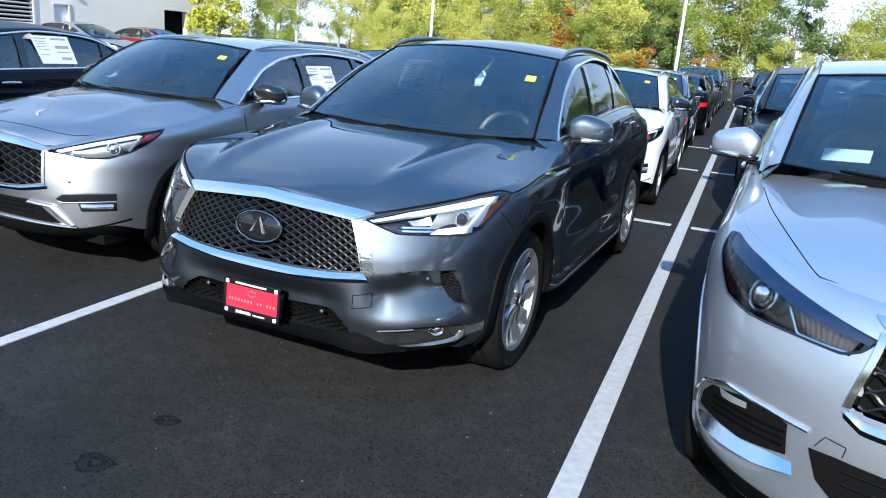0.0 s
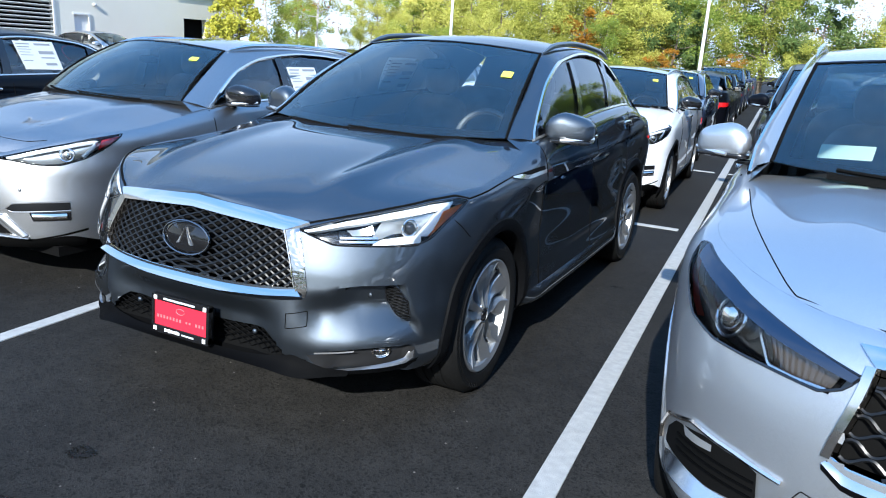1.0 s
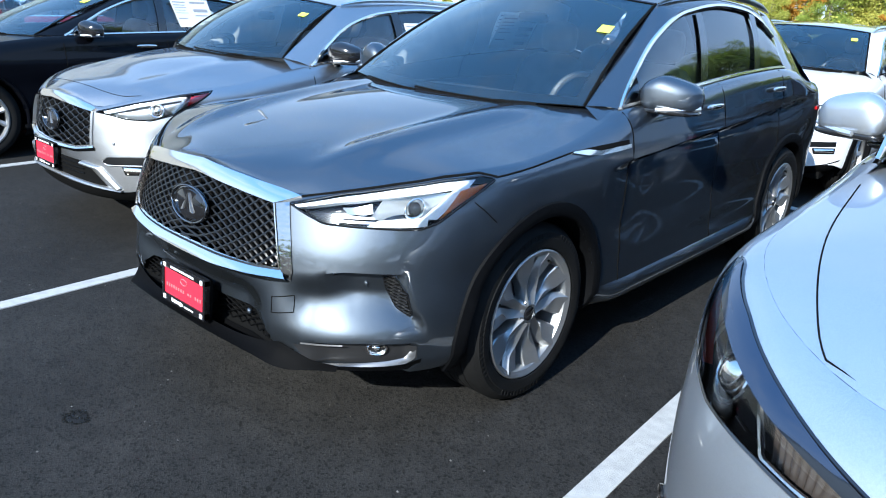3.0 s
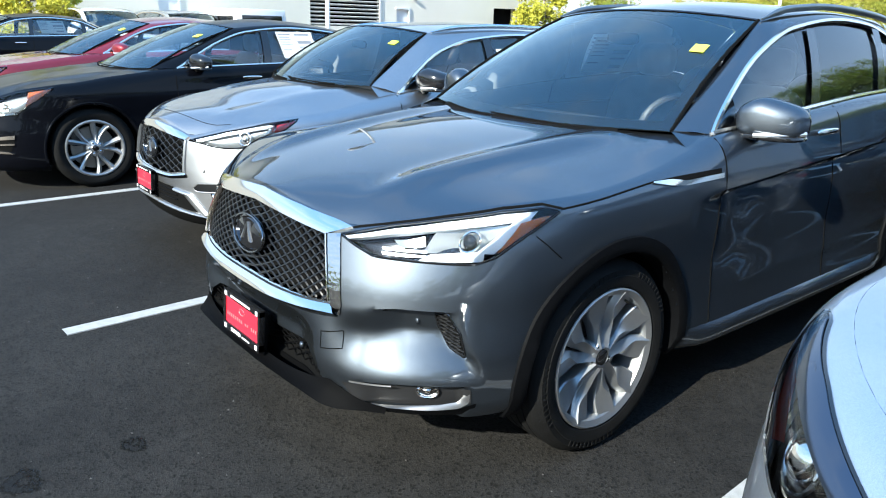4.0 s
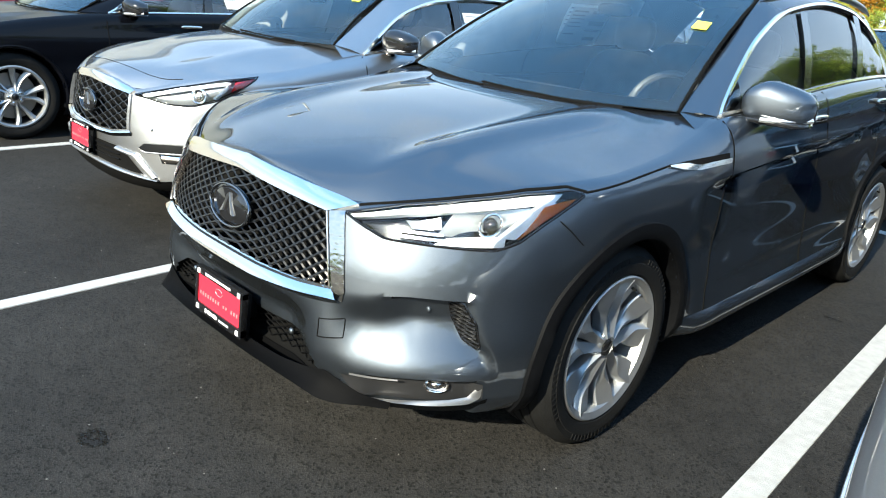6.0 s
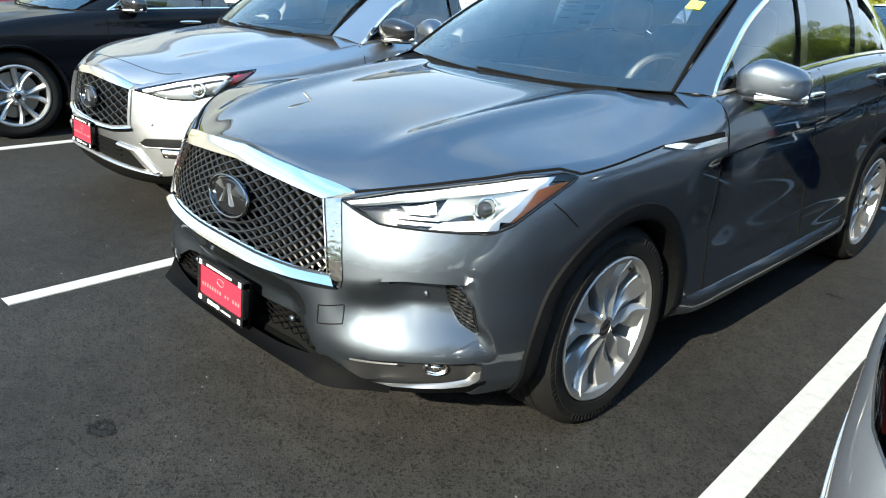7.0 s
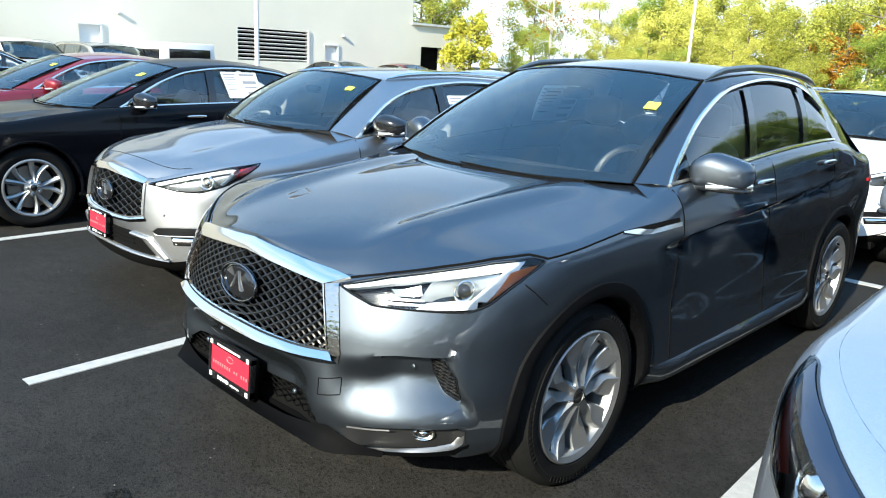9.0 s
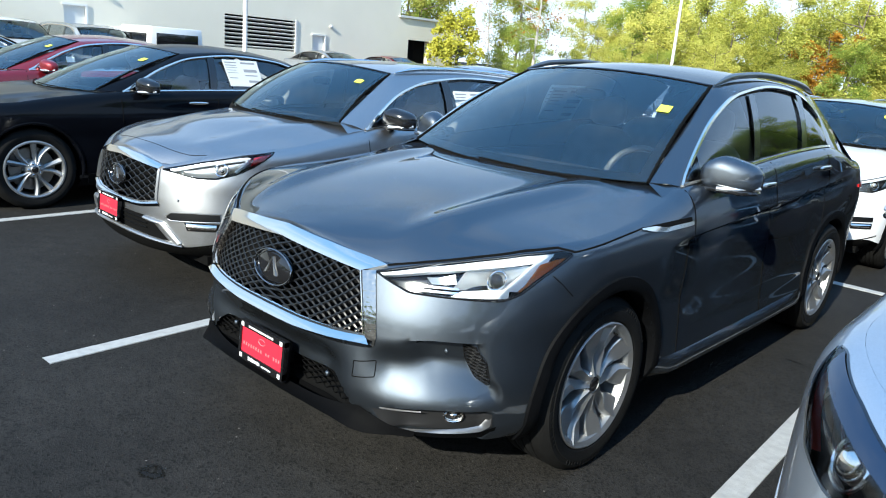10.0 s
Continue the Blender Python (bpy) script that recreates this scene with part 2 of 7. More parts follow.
def ragged(m):
    """Fades a flat spot out towards its rim in grains."""
    n, l = m.node_tree.nodes, m.node_tree.links
    tc, sub, ln, ns, ad, mr, tr, mx = [n.new("ShaderNode" + k) for k in ("TexCoord", "VectorMath", "VectorMath", "TexNoise", "Math", "MapRange", "BsdfTransparent", "MixShader")]
    sub.operation, ln.operation, ad.operation = "SUBTRACT", "LENGTH", "MULTIPLY_ADD"
    sub.inputs[1].default_value = (0.5, 0.5, 0.5)
    ns.inputs["Scale"].default_value, ns.inputs["Detail"].default_value = 14, 8
    ad.inputs[1].default_value = 0.55
    mr.inputs["From Min"].default_value, mr.inputs["From Max"].default_value = 0.50, 0.66
    l.new(tc.outputs["Generated"], sub.inputs[0]), l.new(sub.outputs[0], ln.inputs[0]), l.new(tc.outputs["Generated"], ns.inputs["Vector"])
    l.new(ns.outputs["Fac"], ad.inputs[0]), l.new(ln.outputs["Value"], ad.inputs[2]), l.new(ad.outputs[0], mr.inputs["Value"])
    l.new(mr.outputs["Result"], mx.inputs["Fac"]), l.new(n["Principled BSDF"].outputs[0], mx.inputs[1]), l.new(tr.outputs[0], mx.inputs[2])
    l.new(mx.outputs[0], n["Material Output"].inputs["Surface"])


ragged(STAIN_MAT)
GRIT = material("grit", (0.09, 0.087, 0.082), 0.9, vary=0.5, vscale=4)
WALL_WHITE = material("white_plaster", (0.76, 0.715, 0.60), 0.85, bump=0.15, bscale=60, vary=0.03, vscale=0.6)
DOOR_WHITE = material("door_white", (0.72, 0.72, 0.70), 0.5, vary=0.03, vscale=2)
LOUVRE_MAT = material("louvre_metal", (0.60, 0.60, 0.58), 0.5, vary=0.05, vscale=3)
POLE_MAT = material("pole_white", (0.74, 0.74, 0.72), 0.5, vary=0.06, vscale=2)


def leaf_material(name, a, b, c):
    """Leaves: colour varies from leaf to leaf and from tree to tree; some light passes through."""
    m = bpy.data.materials.new(name)
    m.use_nodes = True
    n, l = m.node_tree.nodes, m.node_tree.links
    n.remove(n["Principled BSDF"])
    geo, info, r, add, df, tl, mx = (n.new("ShaderNodeNewGeometry"), n.new("ShaderNodeObjectInfo"), n.new("ShaderNodeValToRGB"), n.new("ShaderNodeMath"),
                                     n.new("ShaderNodeBsdfDiffuse"), n.new("ShaderNodeBsdfTranslucent"), n.new("ShaderNodeMixShader"))
    add.operation = "MULTIPLY_ADD"
    add.inputs[1].default_value = 0.55
    half = n.new("ShaderNodeMath")
    half.operation = "MULTIPLY"
    half.inputs[1].default_value = 0.45
    l.new(info.outputs["Random"], half.inputs[0])
    l.new(geo.outputs["Random Per Island"], add.inputs[0]), l.new(half.outputs[0], add.inputs[2])
    e = r.color_ramp.elements
    e[0].color, e[1].color = (*a, 1), (*c, 1)
    e.new(0.5).color = (*b, 1)
    l.new(add.outputs[0], r.inputs["Fac"])
    l.new(r.outputs["Color"], df.inputs["Color"]), l.new(r.outputs["Color"], tl.inputs["Color"])
    mx.inputs["Fac"].default_value = 0.25
    l.new(df.outputs[0], mx.inputs[1]), l.new(tl.outputs[0], mx.inputs[2]), l.new(mx.outputs[0], n["Material Output"].inputs["Surface"])
    return m


LEAF_YELLOW = leaf_material("leaf_yellow_green", (0.12, 0.16, 0.03), (0.45, 0.46, 0.09), (0.76, 0.70, 0.20))
LEAF_GREEN = leaf_material("leaf_green", (0.10, 0.16, 0.03), (0.29, 0.37, 0.07), (0.52, 0.55, 0.13))
LEAF_ORANGE = leaf_material("leaf_orange", (0.30, 0.14, 0.02), (0.42, 0.20, 0.03), (0.40, 0.30, 0.05))
LEAF_GOLD = leaf_material("leaf_gold", (0.36, 0.36, 0.05), (0.55, 0.52, 0.08), (0.64, 0.60, 0.12))
NEEDLE = leaf_material("needle_green", (0.05, 0.09, 0.028), (0.13, 0.19, 0.06), (0.24, 0.29, 0.10))
BARK = material("bark", (0.16, 0.13, 0.10), 0.9, bump=0.8, bscale=12, vary=0.35, vscale=6)
PALE_BARK = material("pale_bark", (0.46, 0.43, 0.38), 0.85, bump=0.5, bscale=10, vary=0.25, vscale=5)

# ---- car shells ----
def curve(*pts):
    """A smooth curve through (key, value) pairs."""
    k, v = np.array([p[0] for p in pts], float), np.array([p[1] for p in pts], float)
    d = np.diff(v) / np.diff(k)
    m = np.empty(len(v))
    m[0], m[-1] = d[0], d[-1]
    for i in range(1, len(v) - 1):
        m[i] = 0 if d[i - 1] * d[i] <= 0 else 2 * d[i - 1] * d[i] / (d[i - 1] + d[i])
    xs = np.linspace(k[0], k[-1], 500)
    i = np.clip(np.searchsorted(k, xs, "right") - 1, 0, len(k) - 2)
    h = k[i + 1] - k[i]
    s = (xs - k[i]) / h
    ys = ((2 * s**3 - 3 * s**2 + 1) * v[i] + (s**3 - 2 * s**2 + s) * h * m[i] + (3 * s**2 - 2 * s**3) * v[i + 1] + (s**3 - s**2) * h * m[i + 1])
    return lambda x: float(np.interp(x, xs, ys))


def step(a, b, x):
    t = min(1.0, max(0.0, (x - a) / (b - a)))
    return t * t * (3 - 2 * t)


class Shell:
    """The lower body of a car as a skin round it: q runs from the nose's middle (0) over the corner (1), then in metres along the flank,
    and round the tail; z is the height. Car axes: nose to -y, origin on the ground below the front axle."""

    def __init__(s, width, nose, square, top, corner=-0.1, flank=3.2, tail=0.55, bottom=0.24, inset=0.05, relief=None, taper=0.03):
        s.width, s.nose, s.square, s.top = curve(*width), curve(*nose), curve(*square), curve(*top)
        s.yc, s.flank, s.tail, s.inset, s.taper, s.relief = corner, flank, tail, curve(*inset), taper, relief
        s.bottom = curve(*bottom) if isinstance(bottom, list) else (lambda q: bottom)
        s.last = 2 + flank

    def at(s, q, z, off=0.0):
        if off:
            e = 0.004
            p = np.array(s.at(q, z))
            n = np.cross(np.array(s.at(q + e, z)) - s.at(q - e, z), np.array(s.at(q, z + e)) - s.at(q, z - e))
            return tuple(p + n * (off / (np.linalg.norm(n) + 1e-12)))
        sgn = -1 if q < 0 else 1
        q = abs(q)
        if q > s.last:
            q, sgn = 2 * s.last - q, -sgn
        d, r = s.top(q) - z, s.inset(q)
        g = 0.0 if d > r * 1.6 else r * (1 - math.sqrt(max(0.0, 1 - (1 - max(d, 0) / (1.6 * r)) ** 2)))
        if s.relief:
            g -= s.relief(q, z)
        w, k = s.width(z) - g, 2 / s.square(z)
        if q <= 1:
            a = q * math.pi / 2
            return (sgn * w * math.sin(a) ** k, s.yc - (s.yc - s.nose(z) - g) * math.cos(a) ** k, z)
        y = s.yc + min(q - 1, s.flank)
        w *= 1 - s.taper * (max(0.0, y - 1.0) / 2.5) ** 2
        if q <= 1 + s.flank:
            return (sgn * w, y, z)
        a = (q - 1 - s.flank) * math.pi / 2
        return (sgn * w * math.cos(a) ** 0.75, y + (s.tail - g) * math.sin(a) ** 0.75, z)

    def q_of(s, x, y, z):
        """q of a place on the skin."""
        if y > s.yc:
            return 1 + y - s.yc
        n = s.square(z)
        return math.atan2(max(x, 0) ** (n / 2) / s.width(z) ** (n / 2), max(s.yc - y, 0) ** (n / 2) / (s.yc - s.nose(z)) ** (n / 2)) * 2 / math.pi


ridge_z = curve((0.2, 0.648), (0.388, 0.663), (0.485, 0.676), (0.58, 0.674), (0.8, 0.66))
bumper_edge = curve((0.2, 0.392), (0.254, 0.400), (0.371, 0.416), (0.52, 0.430), (0.70, 0.424), (0.8, 0.42))
vent_inner, vent_outer = curve((0.40, 0.72), (0.509, 0.680), (0.538, 0.633), (0.603, 0.597), (0.67, 0.578)), curve((0.40, 0.765), (0.515, 0.712), (0.604, 0.670), (0.663, 0.650), (0.69, 0.645))


def vent_at(z):
    """The side vent's inner and outer edge at a height."""
    a = vent_inner(z)
    return a, max(a + 0.014, vent_outer(z))


def suv_relief(q, z):
    """Air channel in the bumper, the recess below it and the fold along the doors."""
    o = 0.0
    if q < 0.36 and z < 0.615:
        # the chin falls back below the grille
        o -= 0.052 * step(0.612, 0.49, z) * (1 - step(0.12, 0.235, q))
    if 0.2 < q < 0.8:
        top, edge = ridge_z(q), vent_at(z)
        d = top - z
        if 0 < d < 0.255:
            sharp = 0.62 * min(1, d / 0.014) + 0.38 * min(1, max(0, d - 0.014) / 0.07) if d < 0.09 else 1 - step(0.08, 0.25, d)
            soft = step(0.0, 0.10, d) if d < 0.10 else 1 - step(0.10, 0.25, d)
            k = step(0.36, 0.50, q)
            o -= (0.040 + 0.022 * k) * (sharp * k + soft * (1 - k)) * step(0.24, 0.36, q) * (1 - step(edge[0], edge[1], q))
        if z < bumper_edge(q):
            o -= 0.026 * step(bumper_edge(q), bumper_edge(q) - 0.012, z) * step(0.34, 0.42, q) * (1 - step(0.655, 0.695, q))
    if 1.3 < q < 4.3:
        d = 0.925 + 0.052 * (q - 1.6) - z
        if 0 < d < 0.45:
            o -= 0.042 * min(1, d / 0.03) * (1 - d / 0.45) * step(1.45, 1.9, q) * (1 - step(3.5, 4.3, q))
        o += 0.02 * step(0.48, 0.34, z) * step(1.5, 1.8, q)
    return o


SUV_SPEC = dict(width=[(0.18, 0.80), (0.26, 0.89), (0.36, 0.945), (0.5, 0.95), (0.62, 0.945), (0.78, 0.958), (0.88, 0.962), (0.98, 0.952), (1.06, 0.935), (1.15, 0.915), (1.35, 0.88)],
            nose=[(0.18, -0.84), (0.24, -0.925), (0.29, -0.955), (0.36, -0.944), (0.46, -0.958), (0.56, -0.953), (0.63, -0.950), (0.70, -0.943), (0.78, -0.925), (0.88, -0.895), (0.95, -0.865), (1.1, -0.80)],
            square=[(0.18, 2.8), (0.5, 3.0), (0.7, 2.75), (0.85, 2.4), (0.95, 2.2), (1.1, 2.2)],
            top=[(0, 0.936), (0.15, 0.92), (0.30, 0.893), (0.42, 0.92), (0.55, 0.957), (0.69, 0.984), (0.82, 0.995), (1.0, 1.005), (1.3, 1.035), (1.6, 1.09), (1.75, 1.13), (2.1, 1.155), (2.5, 1.190), (3.3, 1.235), (3.75, 1.245), (4.0, 1.225), (4.3, 1.15), (5.4, 1.08)],
            inset=[(0, 0.02), (0.5, 0.03), (0.8, 0.04), (1.2, 0.05), (1.6, 0.07), (1.9, 0.05), (5.4, 0.05)], flank=3.3, tail=0.52,
            bottom=[(0, 0.315), (0.5, 0.312), (0.8, 0.292), (1.5, 0.275), (4.0, 0.29), (5.4, 0.34)])
SUV, SUV_PLAIN = Shell(relief=suv_relief, **SUV_SPEC), Shell(**SUV_SPEC)


# ---- mesh tools ----
def part(name, bm, mat, parent, label="", smooth=True, sharp=40):
    me = bpy.data.meshes.new(name)
    bmesh.ops.recalc_face_normals(bm, faces=bm.faces)
    bm.to_mesh(me)
    bm.free()
    for m in (mat if isinstance(mat, (list, tuple)) else [mat]):
        me.materials.append(m)
    me.shade_smooth() if smooth else me.shade_flat()
    if smooth and sharp:
        me.set_sharp_from_angle(angle=radians(sharp))
    ob = new(name, me)
    ob.parent = parent
    if label:
        ob["label"] = label
    return ob


def grid(rows, bm=None, close=False, mat=0):
    """Faces over rows of points."""
    bm = bm or bmesh.new()
    vs = [[bm.verts.new(p) for p in r] for r in rows]
    for a, b in zip(vs, vs[1:]):
        n = len(a)
        for i in range(n if close else n - 1):
            j = (i + 1) % n
            try:
                bm.faces.new((a[i], a[j], b[j], b[i])).material_index = mat
            except ValueError:
                pass
    return bm


def tube(pts, r, n=6, bm=None, closed=False, flat=1.0, taper=None):
    """A round bar along pts; flat squeezes it in height."""
    pts = [Vector(p) for p in pts]
    rows = []
    for i, p in enumerate(pts):
        a = pts[i - 1] if i or closed else p
        b = pts[(i + 1) % len(pts)] if i < len(pts) - 1 or closed else p
        d = (b - a).normalized()
        side = d.cross(Vector((0, 0, 1)))
        side = side.normalized() if side.length > 0.05 else Vector((1, 0, 0))
        up = side.cross(d)
        k = r * (taper(i / max(1, len(pts) - 1)) if taper else 1)
        rows.append([p + side * (math.cos(t) * k) + up * (math.sin(t) * k * flat) for t in (2 * math.pi * j / n for j in range(n))])
    bm = bm or bmesh.new()
    vs = [[bm.verts.new(q) for q in row] for row in rows]
    for i in range(len(vs) if closed else len(vs) - 1):
        a, b = vs[i], vs[(i + 1) % len(vs)]
        for j in range(n):
            bm.faces.new((a[j], a[(j + 1) % n], b[(j + 1) % n], b[j]))
    if not closed:
        bm.faces.new(vs[0]), bm.faces.new(vs[-1])
    return bm


def blob(c, s, e=0.5, nu=20, nv=12, m=None, bm=None):
    """A box with rounded sides: half sizes s, e from 0.2 (boxy) to 1 (round)."""
    pw = lambda v: math.copysign(abs(v) ** e, v)
    rows = []
    for j in range(nv + 1):
        t = -math.pi / 2 + math.pi * j / nv
        rows.append([Vector((s[0] * pw(math.cos(t)) * pw(math.cos(u)), s[1] * pw(math.cos(t)) * pw(math.sin(u)), s[2] * pw(math.sin(t))))
                     for u in (2 * math.pi * i / nu for i in range(nu))])
    m = m or Matrix()
    rows = [[Vector(c) + m @ p for p in r] for r in rows]
    bm = grid(rows, bm, close=True)
    bmesh.ops.remove_doubles(bm, verts=bm.verts, dist=1e-5)
    return bm


def box(c, s, bm=None, m=None, bevel=0.0):
    """A box with half sizes s."""
    bm = bm or bmesh.new()
    r = bmesh.ops.create_cube(bm, size=2.0, matrix=Matrix.Translation(c) @ (m or Matrix()).to_4x4() @ Matrix.Diagonal((*s, 1)))
    if bevel:
        es = list({e for v in r["verts"] for e in v.link_edges})
        bmesh.ops.bevel(bm, geom=es, offset=bevel, segments=2, affect="EDGES", profile=0.6)
    return bm


def lathe(profile, n=48, bm=None, axis="x"):
    """Turns (radius, along) pairs round the x axis."""
    rows = []
    for r, a in profile:
        rows.append([(a, r * math.cos(t), r * math.sin(t)) for t in (2 * math.pi * i / n for i in range(n))])
    return grid(rows, bm, close=True)


def flat_plate(corners, thick, bm=None):
    """A sheet through four corners with a thickness along its normal."""
    c = [Vector(p) for p in corners]
    n = (c[1] - c[0]).cross(c[3] - c[0]).normalized() * thick
    bm = bm or bmesh.new()
    a, b = [bm.verts.new(p) for p in c], [bm.verts.new(p + n) for p in c]
    bm.faces.new(a), bm.faces.new(b[::-1])
    for i in range(4):
        bm.faces.new((a[i], a[(i + 1) % 4], b[(i + 1) % 4], b[i]))
    return bm


def empty(name, m, label, category, group="", kind=""):
    ob = new(name)
    ob.matrix_world = m
    ob.empty_display_size = 0.2
    return tagged(ob, label, category, group, kind)


def lerp(a, b, t):
    return tuple(x + (y - x) * t for x, y in zip(a, b))


def along(pts, n):
    """n + 1 points at even steps along a polyline."""
    p = np.array(pts, float)
    d = np.concatenate(([0], np.cumsum(np.linalg.norm(np.diff(p, axis=0), axis=1))))
    s = np.linspace(0, d[-1], n + 1)
    return [tuple(np.interp(v, d, p[:, k]) for k in range(p.shape[1])) for v in s]


def inside(poly, x, y):
    r = False
    for (x0, y0), (x1, y1) in zip(poly, poly[1:] + poly[:1]):
        if (y0 > y) != (y1 > y) and x < (x1 - x0) * (y - y0) / (y1 - y0) + x0:
            r = not r
    return r


def nearest(poly, x, y):
    best = None
    for (x0, y0), (x1, y1) in zip(poly, poly[1:] + poly[:1]):
        dx, dy = x1 - x0, y1 - y0
        t = max(0, min(1, ((x - x0) * dx + (y - y0) * dy) / (dx * dx + dy * dy + 1e-12)))
        px, py = x0 + t * dx, y0 + t * dy
        d = math.hypot((px - x) * 1.3, py - y)
        if best is None or d < best[0]:
            best = (d, px, py)
    return best


def rounded(pts, times=3):
    """A polyline with its corners cut."""
    for _ in range(times):
        out = [pts[0]]
        for a, b in zip(pts, pts[1:]):
            out += [lerp(a, b, 0.25), lerp(a, b, 0.75)]
        pts = out + [pts[-1]]
    return pts


def both(pts):
    """Mirror a run from the middle outwards to the other side."""
    return [(-q, z) for q, z in pts[:0:-1]] + list(pts)


# ---- car builder ----
from mathutils.bvhtree import BVHTree


def q_at_y(sh, y, z):
    if y >= sh.yc:
        return 1 + y - sh.yc
    c = min(1.0, (sh.yc - y) / (sh.yc - sh.nose(z)))
    return math.acos(c ** (sh.square(z) / 2)) * 2 / math.pi


def car_body(root, sh, paint_mat, holes, wheels, arch, seams, nq=46, nz=30, step=0.05, folds=(), edges=()):
    """The painted skin in panels, with holes for lamps and grille and round the wheels."""
    qs = [i / nq for i in range(nq)]
    marks = sorted(1 + y - sh.yc for y in seams)
    stops = [1.0] + marks + [1 + sh.flank]
    for a, b in zip(stops, stops[1:]):
        k = max(2, round((b - a) / step))
        qs += [a + (b - a) * i / k for i in range(k)]
    qs += [1 + sh.flank + i / 16 for i in range(17)]
    cell = 0.75 * max(1.3 / nq, 0.75 / nz)
    names = ["front_body", "front_door", "rear_door", "rear_body"]
    bms = {}

    def vert(q, z):
        for poly in holes:
            if min(p[0] for p in poly) - 0.05 < q < max(p[0] for p in poly) + 0.05:
                d, x, y = nearest(poly, q, z)
                if d < cell * 0.55:
                    return x, y
        for fold in folds:
            zf = fold(q)
            if zf and abs(z - zf) < 0.55 * 0.75 / nz:
                return q, zf
        for edge in edges:
            qe = edge(z)
            if qe and abs(q - qe) < 0.5 / nq:
                return qe, z
        y = sh.at(q, z)[1]
        for wy, wz in wheels:
            d = math.hypot(y - wy, z - wz)
            if abs(d - arch) < cell * 0.8 and q < sh.last - 0.6:
                k = arch / d
                zz = wz + (z - wz) * k
                return q_at_y(sh, wy + (y - wy) * k, zz), zz
        return q, z

    for side in (1, -1):
        cols = []
        for q in qs:
            col = []
            for j in range(nz + 1):
                v = j / nz
                z = sh.bottom(q) + (sh.top(q) - sh.bottom(q)) * (1 - (1 - v) ** 1.15)
                qq, zz = vert(q, z) if 0 < j < nz else (q, z)
                x, y, zz = sh.at(qq, zz)
                col.append((qq, (side * x, y, zz)))
            cols.append(col)
        keep = {}
        for i in range(len(qs) - 1):
            for j in range(nz):
                four = (cols[i][j], cols[i + 1][j], cols[i + 1][j + 1], cols[i][j + 1])
                q = sum(f[0] for f in four) / 4
                c = [sum(f[1][k] for f in four) / 4 for k in range(3)]
                if any(inside(poly, q, c[2]) for poly in holes):
                    continue
                if q < sh.last - 0.6 and any(math.hypot(c[1] - wy, c[2] - wz) < arch - 1e-4 for wy, wz in wheels):
                    continue
                k = sum(q > m for m in marks)
                key = names[k] if len(marks) == 3 else names[0]
                bm, made = bms.setdefault((key, side), (bmesh.new(), {}))
                vs = []
                for a, b in ((i, j), (i + 1, j), (i + 1, j + 1), (i, j + 1)):
                    if (a, b) not in made:
                        made[a, b] = bm.verts.new(cols[a][b][1])
                    vs.append(made[a, b])
                try:
                    bm.faces.new(vs)
                except ValueError:
                    pass
    for key in ("front_body", "rear_body"):
        if (key, -1) in bms and (key, 1) in bms:
            a, b = bms[key, 1][0], bms.pop((key, -1))[0]
            m = bpy.data.meshes.new("join")
            b.to_mesh(m)
            b.free()
            a.from_mesh(m)
            bpy.data.meshes.remove(m)
            bmesh.ops.remove_doubles(a, verts=a.verts, dist=0.0008)
    out = {}
    for (key, side), (bm, _) in bms.items():
        bmesh.ops.dissolve_degenerate(bm, dist=0.0005, edges=bm.edges)
        out[key, side] = part(key, bm, paint_mat, root, sharp=30)
    return out


def hood(root, sh, paint_mat, y_side, y_mid, crown, ridge=0.016, ridge_x=0.55, n=44, m=16, gaps=()):
    """The bonnet from the skin's upper edge to the middle line."""
    qe = q_at_y(sh, y_side, sh.top(1.5))
    y0 = sh.at(0, sh.top(0))[1]
    rows = []
    for i in range(n + 1):
        q = qe * i / n
        t = sh.at(q, sh.top(q))
        f = i / n
        yc = y0 + (y_mid - y0) * (max(0.0, t[1] - y0) / (y_side - y0)) ** 0.85
        zc = crown(yc)
        row = []
        for j in range(2 * m + 1):
            w = (j - m) / m
            a = abs(w)
            x, y = t[0] * w, yc + (t[1] - yc) * a ** 1.6
            z = zc + (t[2] - zc) * a ** 2.6
            xr = ridge_x * (0.82 + 0.18 * min(1, max(0, (y + 0.8) / 1.3)))
            g = (abs(x) - xr) / 0.072
            z += ridge * math.exp(-g * g) * max(0, 1 - a ** 6) * (1 - 0.9 * step(0.15, 0.55, y)) * min(1, max(0, (y - y0 - 0.02) / 0.35))
            row.append((x, y, z))
        rows.append(row)
    bm = grid(rows)
    bm.normal_update()
    tree = BVHTree.FromBMesh(bm)
    ob = part("hood", bm, paint_mat, root)
    for run in gaps:
        pts = []
        for x, y in along(rounded(run), 60):
            hit = tree.ray_cast(Vector((x, y, 3)), Vector((0, 0, -1)))[0]
            if hit:
                pts.append(hit + Vector((0, 0, 0.0002)))
        if len(pts) > 2:
            part("hood_gap", tube(pts, 0.0022, 5), DARK, ob)
    return ob


